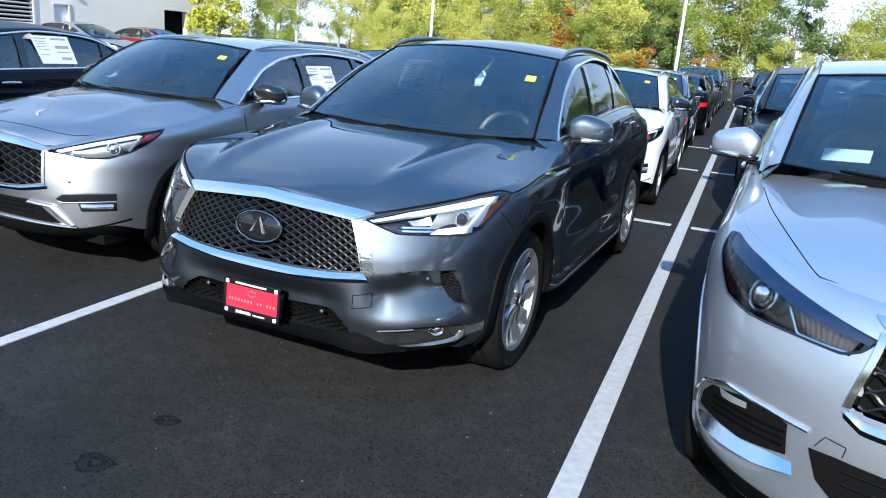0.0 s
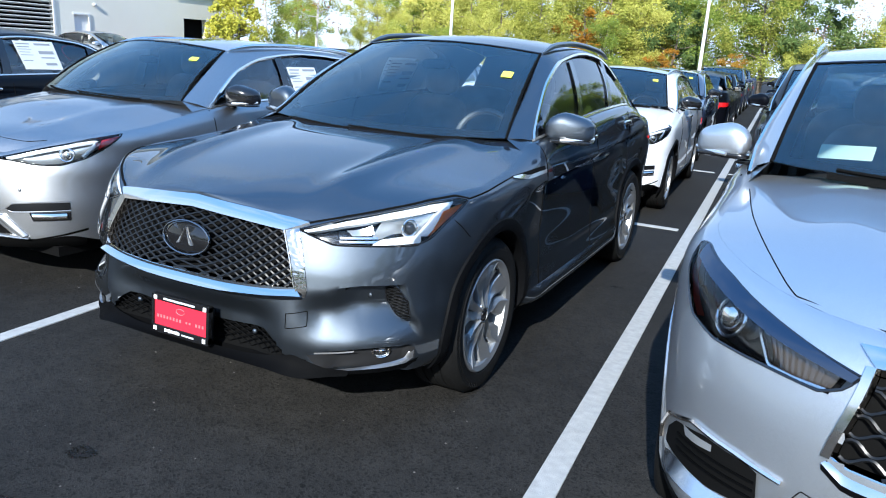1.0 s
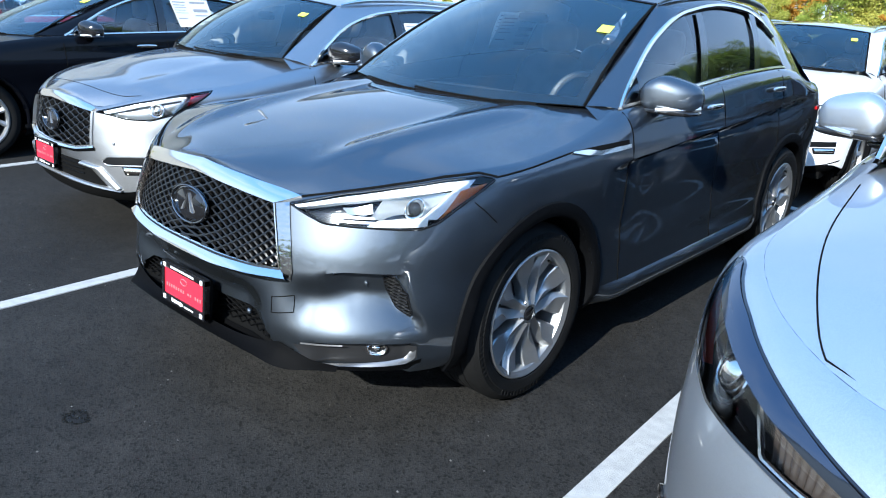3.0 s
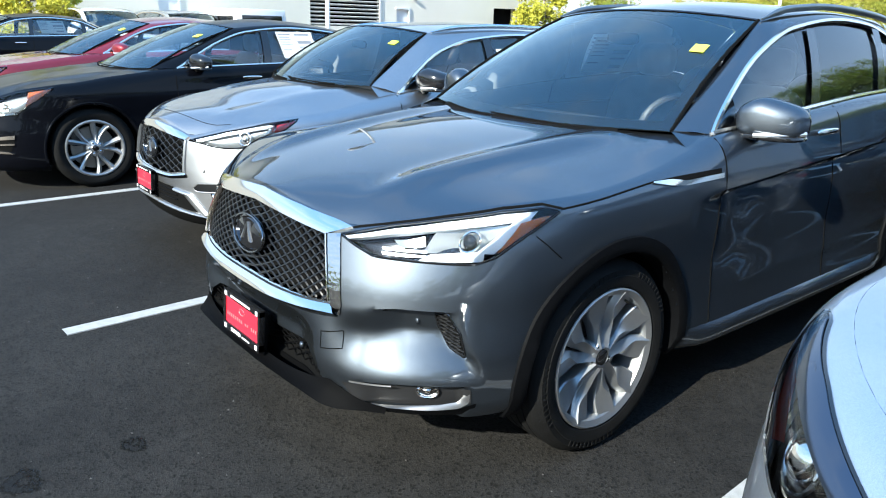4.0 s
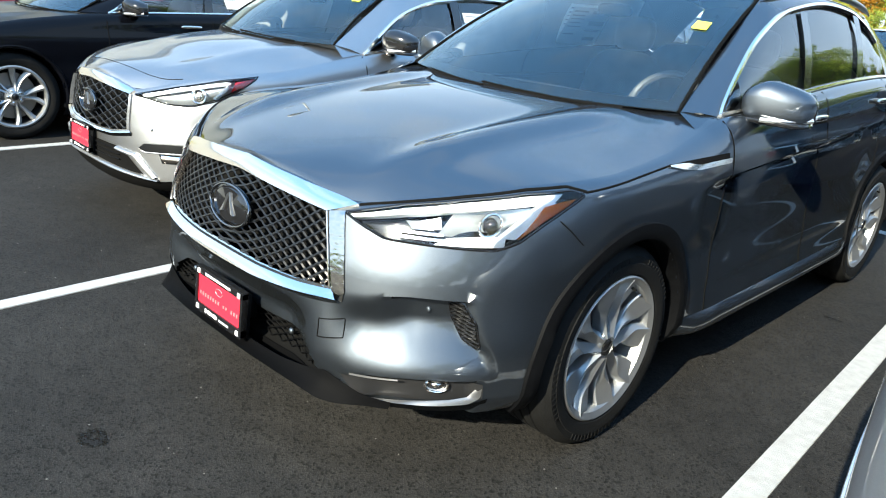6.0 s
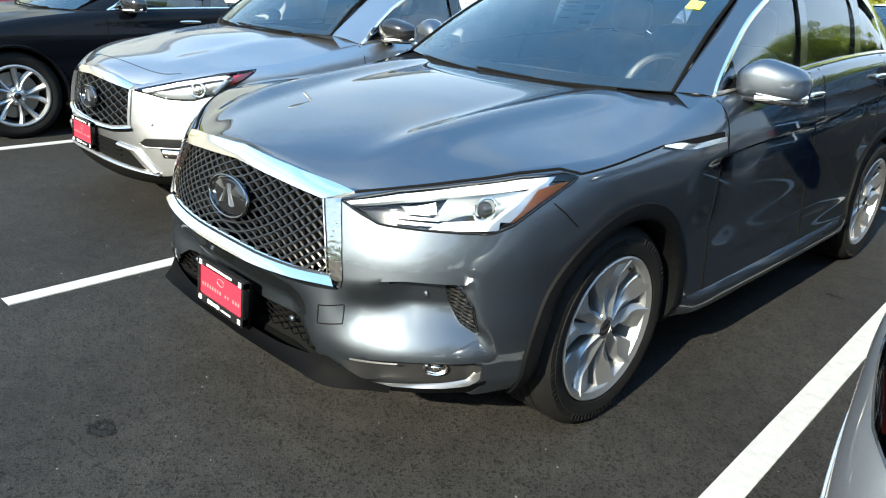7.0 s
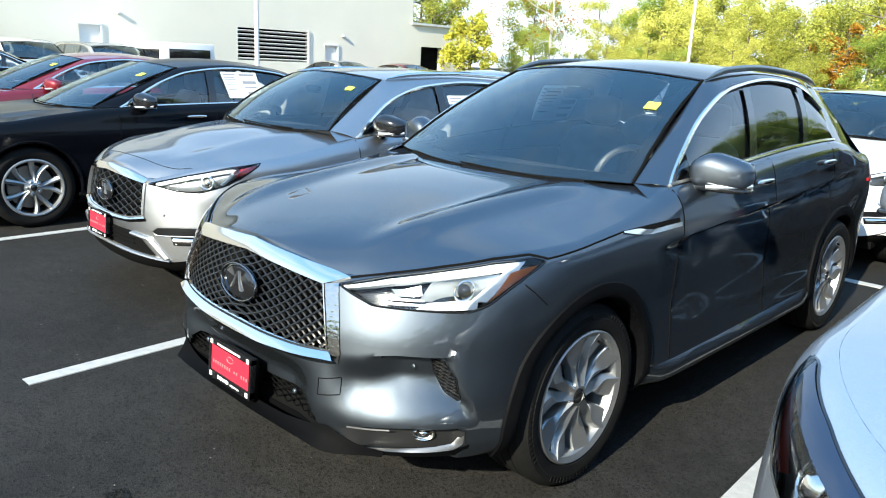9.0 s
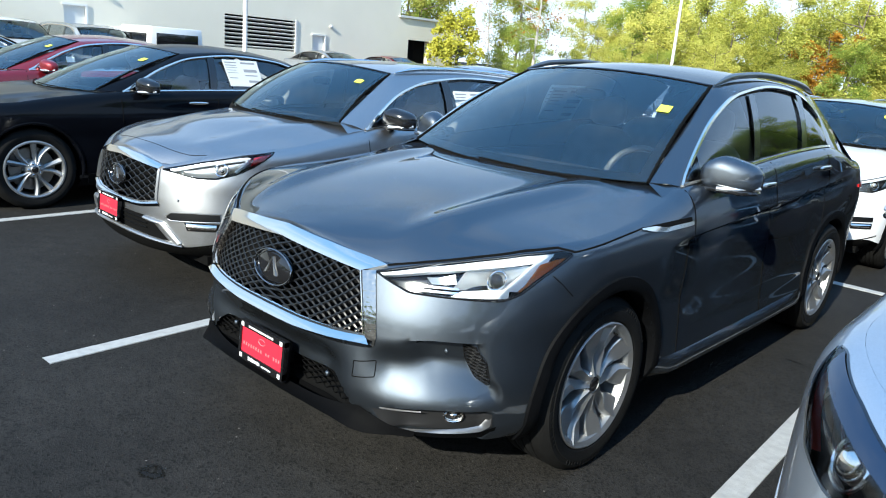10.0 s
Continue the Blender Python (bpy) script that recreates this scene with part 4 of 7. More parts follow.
def grille(root, sh, top_run, bottom_run, frame_top, frame_bottom, dz, wave, amp, depth=0.05, r=0.0035, chrome=None, steps=10, side_to=None, lip_mat=None, proud=0.050, side_mat=None):
    """A net grille in a chrome frame; runs go from the middle outwards."""
    poly = both(top_run) + both(bottom_run)[::-1]
    n = 40
    back = part("grille", patch(sh, both(top_run), both(bottom_run), -depth, n, 6), DARK, root, "black net grille")
    part("grille_mesh", lattice(sh, poly, max(p[0] for p in poly), min(p[1] for p in poly), max(p[1] for p in poly), dz, wave, amp, -0.012, r, steps=steps), GRILLE_MAT, back)
    part("grille_bar_top", patch(sh, both(frame_top), both(top_run), 0.010, n, 3, rim=0.05), chrome or CHROME, root, "chrome grille surround")
    part("grille_bar_bottom", patch(sh, both(bottom_run), both(frame_bottom), lambda t, f: -0.012 + proud * f ** 0.8, n, 5), chrome or CHROME, root, "chrome grille surround")
    part("grille_lip", patch(sh, both(frame_bottom), both([(q, z - 0.022) for q, z in frame_bottom]), lambda t, f: (proud - 0.012) * (1 - f) - 0.002 * f, n, 3), lip_mat or PLASTIC, root)
    for s in (1, -1):
        out = [frame_top[-1], frame_bottom[-1]] if side_to is None else [(top_run[-1][0] + side_to[0], top_run[-1][1]), (bottom_run[-1][0] + side_to[1], bottom_run[-1][1])]
        part("grille_bar_side", patch(sh, [top_run[-1], bottom_run[-1]], out, 0.010, 10, 3, s, rim=0.05), side_mat or chrome or CHROME, root, "" if side_mat else "chrome grille surround")
    return poly


def headlamp(root, sh, up, low, projector, amber=None, drl=None, drl_r=0.008, lens_r=0.030, amber_mat=None, bezel=0.0, detail=True, more=(), dark=False):
    for s in (1, -1):
        lamp = part("headlight", patch(sh, up, low, -0.055, 24, 6, s), GLOSS_BLACK if dark else LAMP_GREY, root, "clear headlight with black inside" if dark else "clear headlight with chrome inside")
        if detail and not dark:
            ins = lambda a, b, f: [lerp(p, q, f) for p, q in zip(along(a, 16), along(b, 16))]
            part("reflector", patch(sh, ins(up, low, 0.14), ins(up, low, 0.86), lambda t, f: -0.045 + 0.018 * math.sin(f * 3.1), 20, 6, s), REFLECTOR, lamp)
        for q, z in projector:
            x, y, zz = sh.at(q, z, -0.030)
            part("projector", blob((s * x, y, zz), (lens_r, lens_r * 0.8, lens_r), 1.0, 18, 12), CHROME, lamp)
            nx = Vector(sh.at(q, z, 0.0)) - Vector((x, y, zz))
            ring = []
            a1 = nx.normalized().cross(Vector((0, 0, 1))).normalized()
            a2 = a1.cross(nx.normalized())
            for k in range(20):
                t = 2 * math.pi * k / 20
                p = Vector((x, y, zz)) + nx * 0.5 + a1 * (math.cos(t) * lens_r * 1.3) + a2 * (math.sin(t) * lens_r * 1.3)
                ring.append((s * p.x, p.y, p.z))
            part("projector_ring", tube(ring, 0.005, 6, closed=True), SATIN, lamp)
        if drl:
            part("running_light", tube([(s * x, y, z) for x, y, z in (sh.at(q, z, -0.012) for q, z in along(drl, 24))], drl_r, 6, flat=1.5), material_drl(), lamp, "white light guide strip")
        for a, b, o in more:
            part("lamp_fin", patch(sh, a, b, o, 10, 3, s, rim=0.012), REFLECTOR, lamp)
        if amber:
            part("side_marker", patch(sh, amber[0], amber[1], -0.008, 12, 3, s, rim=0.02), amber_mat or AMBER, lamp, "amber side marker")
        part("lamp_cover", patch(sh, up, low, lambda t, f: 0.002 + 0.004 * math.sin(f * math.pi), 24, 6, s), LENS, lamp)
        loop = along(list(up) + list(low)[::-1], 60)
        part("lamp_seal", tube([(s * x, y, z) for x, y, z in (sh.at(q, z, 0.0) for q, z in loop)], 0.0045, 5), GLOSS_BLACK, lamp)


DRL = []


def material_drl():
    if not DRL:
        DRL.append(material("drl_guide", (0.86, 0.88, 0.9), 0.2, 0.0, coat=0.6))
    return DRL[0]


def add_wipers(root, c, low=0.0):
    foot = c["ws"]
    for x0, x1 in ((0.46, -0.10), (-0.08, -0.56)):
        f = lambda x: foot[1] - c["bow"] * (1 - (x / foot[0]) ** 2)
        pts = [(x0 + (x1 - x0) * t, f(x0 + (x1 - x0) * t) - 0.012 + 0.02 * t, foot[2] + c.get("dip", -0.01) * 0.8 + 0.004 + 0.012 * t) for t in (i / 10 for i in range(11))]
        part("wiper", tube([(x, y, z - low) for x, y, z in pts], 0.0055, 5), DARK, root)


def roof_rails(root, c, y_a, y_b, mat=None, rise=0.012, out=0.004):
    ex, ez = curve(*c["ex"]), curve(*c["ez"])
    for s in (1, -1):
        pts = []
        for i in range(25):
            t = i / 24
            y = y_a + (y_b - y_a) * t
            h = rise * min(1, 7 * t, 7 * (1 - t)) ** 0.6 - 0.008 * max(0, 1 - 9 * t)
            pts.append((s * (ex(y) + 0.012 + out), y, ez(y) + 0.012 + h))
        part("roof_rail", tube(pts, 0.0135, 10, flat=1.3, taper=lambda f: min(1, 0.3 + 8 * f, 0.3 + 8 * (1 - f))), mat or SATIN, root, "satin silver roof rail")


def sticker(root, c, s, w, h, f, mat=None):
    """A yellow slip on the windscreen at height share f and side share s."""
    ex, ez = curve(*c["ex"]), curve(*c["ez"])
    foot, yh = c["ws"], c["yh"]
    head = (ex(yh), yh, ez(yh))

    def at(s, f):
        p = (foot[0] * s, foot[1] - c["bow"] * (1 - s * s), foot[2] + c.get("dip", -0.01) * (1 - s * s))
        q = (head[0] * s, head[1] - c["bow2"] * (1 - s * s), head[2] + c["crown"] * (1 - s * s) * 0.8)
        t = lerp(p, q, f)
        return (t[0], t[1] - 0.025 * math.sin(f * math.pi) - 0.003, t[2] + 0.02 * math.sin(f * math.pi) + 0.003)
    ds, df = w / 2 / foot[0], h / 2 / 0.85
    return part("window_sticker", flat_plate([at(s - ds, f - df), at(s + ds, f - df), at(s + ds, f + df), at(s - ds, f + df)], 0.0015), mat or YELLOW, root, "yellow slip on the windshield", smooth=False)


def crossover():
    """The graphite crossover in the middle of the place."""
    root = empty("crossover_car", pose(0, 0, 0), "graphite grey metallic crossover with chrome grille and red dealer plate", "car")
    sh = SUV
    wheels = [(0.0, 0.37), (2.8, 0.37)]
    g_top = [(0, 0.893), (0.12, 0.878), (0.245, 0.858)]
    g_low = [(0, 0.640), (0.064, 0.640), (0.177, 0.647), (0.268, 0.658)]
    f_top = [(0, 0.932), (0.15, 0.915), (0.315, 0.886)]
    f_low = [(0, 0.604), (0.06, 0.606), (0.173, 0.617), (0.290, 0.632)]
    up = [(0.288, 0.868), (0.42, 0.912), (0.555, 0.944), (0.692, 0.970), (0.81, 0.978), (0.852, 0.967)]
    low = [(0.288, 0.866), (0.325, 0.846), (0.385, 0.820), (0.50, 0.819), (0.65, 0.816), (0.70, 0.836), (0.75, 0.887), (0.80, 0.930), (0.852, 0.966)]
    vent_a, vent_b = [(0.580, 0.664), (0.618, 0.661), (0.659, 0.604), (0.684, 0.515)], [(0.579, 0.660), (0.597, 0.603), (0.633, 0.540), (0.680, 0.509)]
    in_a, in_b = [(0, 0.455), (0.09, 0.462), (0.165, 0.466), (0.20, 0.43), (0.235, 0.375)], [(0, 0.345), (0.08, 0.345), (0.15, 0.348), (0.20, 0.358), (0.235, 0.372)]
    holes = [both(g_top) + both(g_low)[::-1], up + low[::-1], both(in_a) + both(in_b)[::-1]]
    car_body(root, sh, GRAPHITE, holes, wheels, 0.415, [0.62, 1.62, 2.56], nq=112, nz=76, step=0.03,
             folds=[lambda q: ridge_z(q) if 0.40 < q < 0.64 else 0, lambda q: ridge_z(q) - 0.014 if 0.42 < q < 0.64 else 0, lambda q: bumper_edge(q) if 0.25 < q < 0.715 else 0, lambda q: 0.925 + 0.052 * (q - 1.6) if 1.6 < q < 4.1 else 0],
             edges=[lambda z: vent_at(z)[0] if 0.41 < z < 0.655 else 0, lambda z: vent_at(z)[1] if 0.41 < z < 0.655 else 0])
    hood(root, sh, GRAPHITE, 0.66, 0.36, curve((-0.95, 0.925), (-0.86, 0.945), (-0.7, 0.985), (-0.4, 1.04), (-0.1, 1.085), (0.2, 1.115), (0.5, 1.13)), ridge=0.025, n=60, m=32)
    arches(root, sh, wheels, 0.415, PLASTIC)
    for s in (1, -1):
        for wy, _ in wheels:
            blade_wheel(root, s * 0.935, wy, 0.37, s)
    grille(root, sh, g_top, g_low, f_top, f_low, 0.0152, 0.0335, 0.0064, r=0.0034, side_to=(0.003, 0.003), lip_mat=GRAPHITE, proud=0.034)
    for s in (1, -1):
        part("grille_jewel", patch(sh, [(0.250, 0.860), (0.272, 0.655), (0.278, 0.626)], [(0.288, 0.868), (0.308, 0.655), (0.300, 0.622)], lambda t, f: 0.005 + 0.0012 * noise.noise(Vector((t * 34, f * 5, 1.0))), 60, 8, s), JEWEL, root, "ribbed chrome grille end")
    for s in (1, -1):
        m = lambda pts: [(s * x, y, z) for x, y, z in pts]
        lamp = part("headlight", patch(sh, up, low, -0.06, 30, 8, s), GLOSS_BLACK, root, "clear headlight with white light guides")
        white = material_drl()
        part("running_light", patch(sh, [(0.292, 0.866), (0.42, 0.908), (0.555, 0.940), (0.692, 0.965), (0.79, 0.972)], [(0.30, 0.859), (0.42, 0.893), (0.555, 0.917), (0.68, 0.934), (0.765, 0.945)], -0.010, 30, 3, s, rim=0.02), white, lamp, "white light guide strip")
        part("running_light", patch(sh, [(0.722, 0.940), (0.682, 0.892), (0.645, 0.850)], [(0.772, 0.948), (0.733, 0.898), (0.694, 0.846)], -0.012, 14, 3, s, rim=0.02), white, lamp, "white light guide strip")
        part("running_light", patch(sh, [(0.53, 0.844), (0.60, 0.852), (0.668, 0.854)], [(0.50, 0.823), (0.60, 0.823), (0.672, 0.824)], -0.012, 14, 3, s, rim=0.02), white, lamp, "white light guide strip")
        part("reflector", patch(sh, [(0.53, 0.918), (0.62, 0.930), (0.725, 0.935)], [(0.50, 0.850), (0.58, 0.852), (0.665, 0.852)], lambda t, f: -0.040 + 0.012 * math.cos(f * 3.1) - 0.012 * math.sin(t * 3.1), 20, 8, s), REFLECTOR, lamp, "chrome reflector")
        part("reflector", patch(sh, [(0.42, 0.884), (0.50, 0.903)], [(0.44, 0.860), (0.51, 0.868)], lambda t, f: -0.035 - 0.012 * math.sin(t * 3.1), 12, 5, s), REFLECTOR, lamp, "chrome reflector")
        for z0 in (0.848, 0.834):
            part("lamp_fin", patch(sh, [(0.40, z0 + 0.004), (0.52, z0 + 0.006)], [(0.405, z0 - 0.003), (0.52, z0 - 0.002)], -0.014, 10, 2, s, rim=0.02), SATIN, lamp)
        x, y, z = sh.at(0.622, 0.884, -0.022)
        part("projector", blob((s * x, y, z), (0.026, 0.020, 0.026), 1.0, 20, 14), GLOSS_BLACK, lamp)
        part("projector_ring", tube(m([sh.at(0.622 + 0.026 * math.cos(a), 0.884 + 0.031 * math.sin(a), -0.016) for a in (2 * math.pi * i / 24 for i in range(24))]), 0.0045, 6, closed=True), CHROME, lamp)
        part("side_marker", patch(sh, [(0.742, 0.936), (0.79, 0.950), (0.826, 0.955)], [(0.700, 0.846), (0.752, 0.897), (0.806, 0.938)], -0.006, 14, 3, s, rim=0.02), AMBER, lamp, "amber side marker")
        part("lamp_cover", patch(sh, up, low, lambda t, f: 0.001 + 0.003 * math.sin(f * math.pi), 30, 6, s), LENS, lamp)
        part("lamp_seal", tube(m([sh.at(q, z, 0.0) for q, z in along(up + low[::-1], 70)]), 0.0040, 5), GLOSS_BLACK, lamp)
        # dark joint between bonnet and lamp
        part("hood_gap", tube(m([sh.at(q, z, -0.001) for q, z in along([(0.315, 0.889), (0.42, 0.917), (0.55, 0.950), (0.69, 0.978), (0.80, 0.987), (0.855, 0.972)], 30)]), 0.0055, 6), DARK, root)
    c = CROSSOVER_CABIN
    cabin(root, sh, GRAPHITE, c, roof_mat=ROOF_GLASS, tint=GLASS_TINT)
    roof_rails(root, c, 1.33, 2.98, RAIL)
    add_wipers(root, c, 0.012)
    sticker(root, c, 0.83, 0.065, 0.06, 0.645)
    emblem(root, (0, -0.935, 0.775))
    plate_front(root, -0.972, 0.445)
    for s in (1, -1):
        door_mirror(root, 0.86, 0.86, 1.10, GRAPHITE, s)
        door_handle(root, sh, 1.45, 1.10, s)
        door_handle(root, sh, 2.42, 1.14, s)
        # fender spear
        part("fender_vent", patch(sh, [(1.27, 1.008), (1.40, 1.012), (1.68, 1.018)], [(1.27, 1.002), (1.40, 0.988), (1.68, 0.985)], 0.004, 14, 3, s, rim=0.01), DARK, root, "black fender vent")
        part("fender_spear", patch(sh, [(1.26, 1.006), (1.36, 1.006), (1.45, 0.994), (1.69, 1.000)], [(1.26, 1.002), (1.36, 0.985), (1.45, 0.978), (1.69, 0.982)], 0.008, 16, 2, s, rim=0.01), CHROME, root, "chrome fender spear")
    # lower lip, fog lamps, sills
    lip_top = [(0, 0.358), (0.12, 0.360), (0.20, 0.372), (0.256, 0.390), (0.30, 0.368), (0.36, 0.345), (0.45, 0.336)]
    lip_low = [(0, 0.334), (0.12, 0.332), (0.20, 0.325), (0.27, 0.313), (0.31, 0.309), (0.36, 0.310), (0.45, 0.316)]
    reach = lambda t: 0.006 + 0.040 * (1 - step(0.56, 0.90, abs(2 * t - 1)))
    part("chin_trim", patch(sh, both([(0, 0.349), (0.15, 0.352), (0.20, 0.362), (0.240, 0.380), (0.30, 0.372)]), both([(0, 0.318), (0.15, 0.317), (0.30, 0.316)]), 0.003, 40, 3), LIP_MAT, root, "black chin trim")
    part("lip", patch(SUV_PLAIN, both(lip_top), both(lip_low), lambda t, f: 0.004 + reach(t) * (0.7 * f + 0.3 * f ** 4), 80, 6), LIP_MAT, root, "black lower lip", sharp=70)
    part("lip_underside", patch(SUV_PLAIN, both(lip_low), both([(q, z - 0.008) for q, z in lip_low]), lambda t, f: 0.004 + reach(t) - 0.14 * f, 80, 3), PLASTIC, root)
    for s in (1, -1):
        part("lower_valance", patch(sh, [(0.30, 0.396), (0.371, 0.404), (0.52, 0.418), (0.695, 0.412)], [(0.34, 0.336), (0.45, 0.340), (0.60, 0.345), (0.695, 0.36)], 0.003, 30, 4, s), VALANCE, root, "black lower valance")
        part("valance_strip", patch(SUV_PLAIN, [(0.325, 0.407), (0.36, 0.412), (0.46, 0.422)], [(0.325, 0.402), (0.36, 0.406), (0.46, 0.418)], lambda t, f: 0.0015 + 0.002 * f, 20, 3, s), BLADE, root, "thin silver strip")
        part("fog_blade", patch(SUV_PLAIN, [(0.36, 0.330), (0.436, 0.337), (0.52, 0.346), (0.605, 0.353), (0.657, 0.362), (0.683, 0.395)], [(0.36, 0.329), (0.483, 0.337), (0.588, 0.339), (0.661, 0.344), (0.689, 0.362), (0.692, 0.395)], lambda t, f: -0.010 + 0.012 * f ** 0.7, 40, 5, s), BLADE, root, "satin silver fog lamp blade")
        part("lower_edge", patch(SUV_PLAIN, [(0.36, 0.330), (0.50, 0.338), (0.65, 0.343), (0.71, 0.36)], [(0.36, 0.312), (0.50, 0.313), (0.65, 0.310), (0.71, 0.306)], lambda t, f: 0.004 - 0.010 * f, 30, 3, s), PLASTIC, root, "black lower bumper edge")
        fog = part("fog_lamp", patch(sh, [(0.536, 0.418), (0.567, 0.425), (0.599, 0.418)], [(0.536, 0.386), (0.567, 0.379), (0.599, 0.386)], lambda t, f: 0.006 - 0.018 * math.sin(t * 3.14) * math.sin(f * 3.14), 16, 8, s), REFLECTOR, root, "clear fog lamp")
        x, y, z = sh.at(0.567, 0.402, 0.004)
        part("fog_bulb", blob((s * x, y, z), (0.010, 0.010, 0.010), 1.0, 12, 8), CHROME, fog)
        part("fog_ring", tube(m2([sh.at(0.567 + 0.033 * math.cos(a), 0.402 + 0.024 * math.sin(a), 0.010) for a in (2 * math.pi * k / 28 for k in range(28))], s), 0.0035, 6, closed=True), CHROME, fog)
        part("fog_cover", patch(sh, [(0.536, 0.418), (0.567, 0.425), (0.599, 0.418)], [(0.536, 0.386), (0.567, 0.379), (0.599, 0.386)], 0.011, 14, 5, s), LENS, fog)
        part("sill", patch(sh, [(1.52, 0.372), (3.47, 0.385)], [(1.52, 0.285), (3.47, 0.297)], lambda t, f: 0.002 + min(1, 14 * t, 14 * (1 - t)) * (0.034 * min(1, f / 0.6) - 0.05 * max(0, f - 0.75)), 30, 8, s), GRAPHITE, root, "painted sill")
        vent = part("bumper_vent", patch(sh, vent_a, vent_b, 0.002, 14, 5, s), DARK, root, "dark bumper side vent")
        bm = bmesh.new()
        poly = vent_a + vent_b[::-1]
        for k in range(12):
            z0 = 0.505 + k * 0.0135
            for d in (0.35, -0.35):
                run = [sh.at(q, z, 0.006) for q, z in ((0.58 + 0.004 * i, z0 + (0.004 * i - 0.05) * d) for i in range(29)) if inside(poly, q, z)]
                if len(run) > 2:
                    tube(m2(run, s), 0.0022, 4, bm)
        part("vent_mesh", bm, GRILLE_MAT, vent)
        part("vent_frame", tube(m2([sh.at(q, z, 0.001) for q, z in along(poly + poly[:1], 40)], s), 0.003, 5), GLOSS_BLACK, vent)
        x, y, z = sh.at(0.528, 0.622)
        part("parking_sensor", blob((s * x, y, z), (0.011, 0.006, 0.011), 0.9, 12, 8), GRAPHITE, root)
        x, y, z = sh.at(0.135, 0.440, 0.004)
        part("parking_sensor", blob((s * x, y, z), (0.012, 0.010, 0.012), 0.9, 12, 8), GRAPHITE, root)
    ribbon(root, sh, [(0.236, 0.553), (0.302, 0.566), (0.299, 0.508), (0.233, 0.495), (0.236, 0.553)], 0.0018, n=40, side=(1,), name="tow_cover_gap")
    intake = part("lower_intake", patch(sh, both(in_a), both(in_b), lambda t, f: -0.04 * (1 - f ** 6) * (1 - (1 - f) ** 8), 30, 10), DARK, root, "dark lower intake")
    part("intake_mesh", lattice(sh, both(in_a) + both(in_b)[::-1], 0.235, 0.35, 0.465, 0.013, 0.030, 0.0055, -0.016, 0.0018, steps=8), LIP_MAT, intake)
    ribbon(root, sh, [(0.79, 0.895), (0.83, 0.865), (0.885, 0.815)], 0.0022)
    ribbon(root, sh, [(0.855, 0.970), (1.0, 0.984), (1.28, 1.008)], 0.004)
    for y in (0.62, 1.62, 2.56):
        q = 1 + y - sh.yc
        ribbon(root, sh, [(q, 0.36), (q, sh.top(q) - 0.004)], 0.0030)
    for s in (1, -1):
        part("tail_light", patch(sh, [(sh.last - 0.98, 0.985), (sh.last - 0.40, 0.99)], [(sh.last - 0.98, 0.965), (sh.last - 0.40, 0.89)], 0.006, 16, 4, s, rim=0.01), RED_LENS, root, "red tail light")
    part("underbody", box((0, 1.35, 0.30), (0.74, 1.95, 0.03)), DARK, root)
    return root


def m2(pts, s):
    return [(s * x, y, z) for x, y, z in pts]


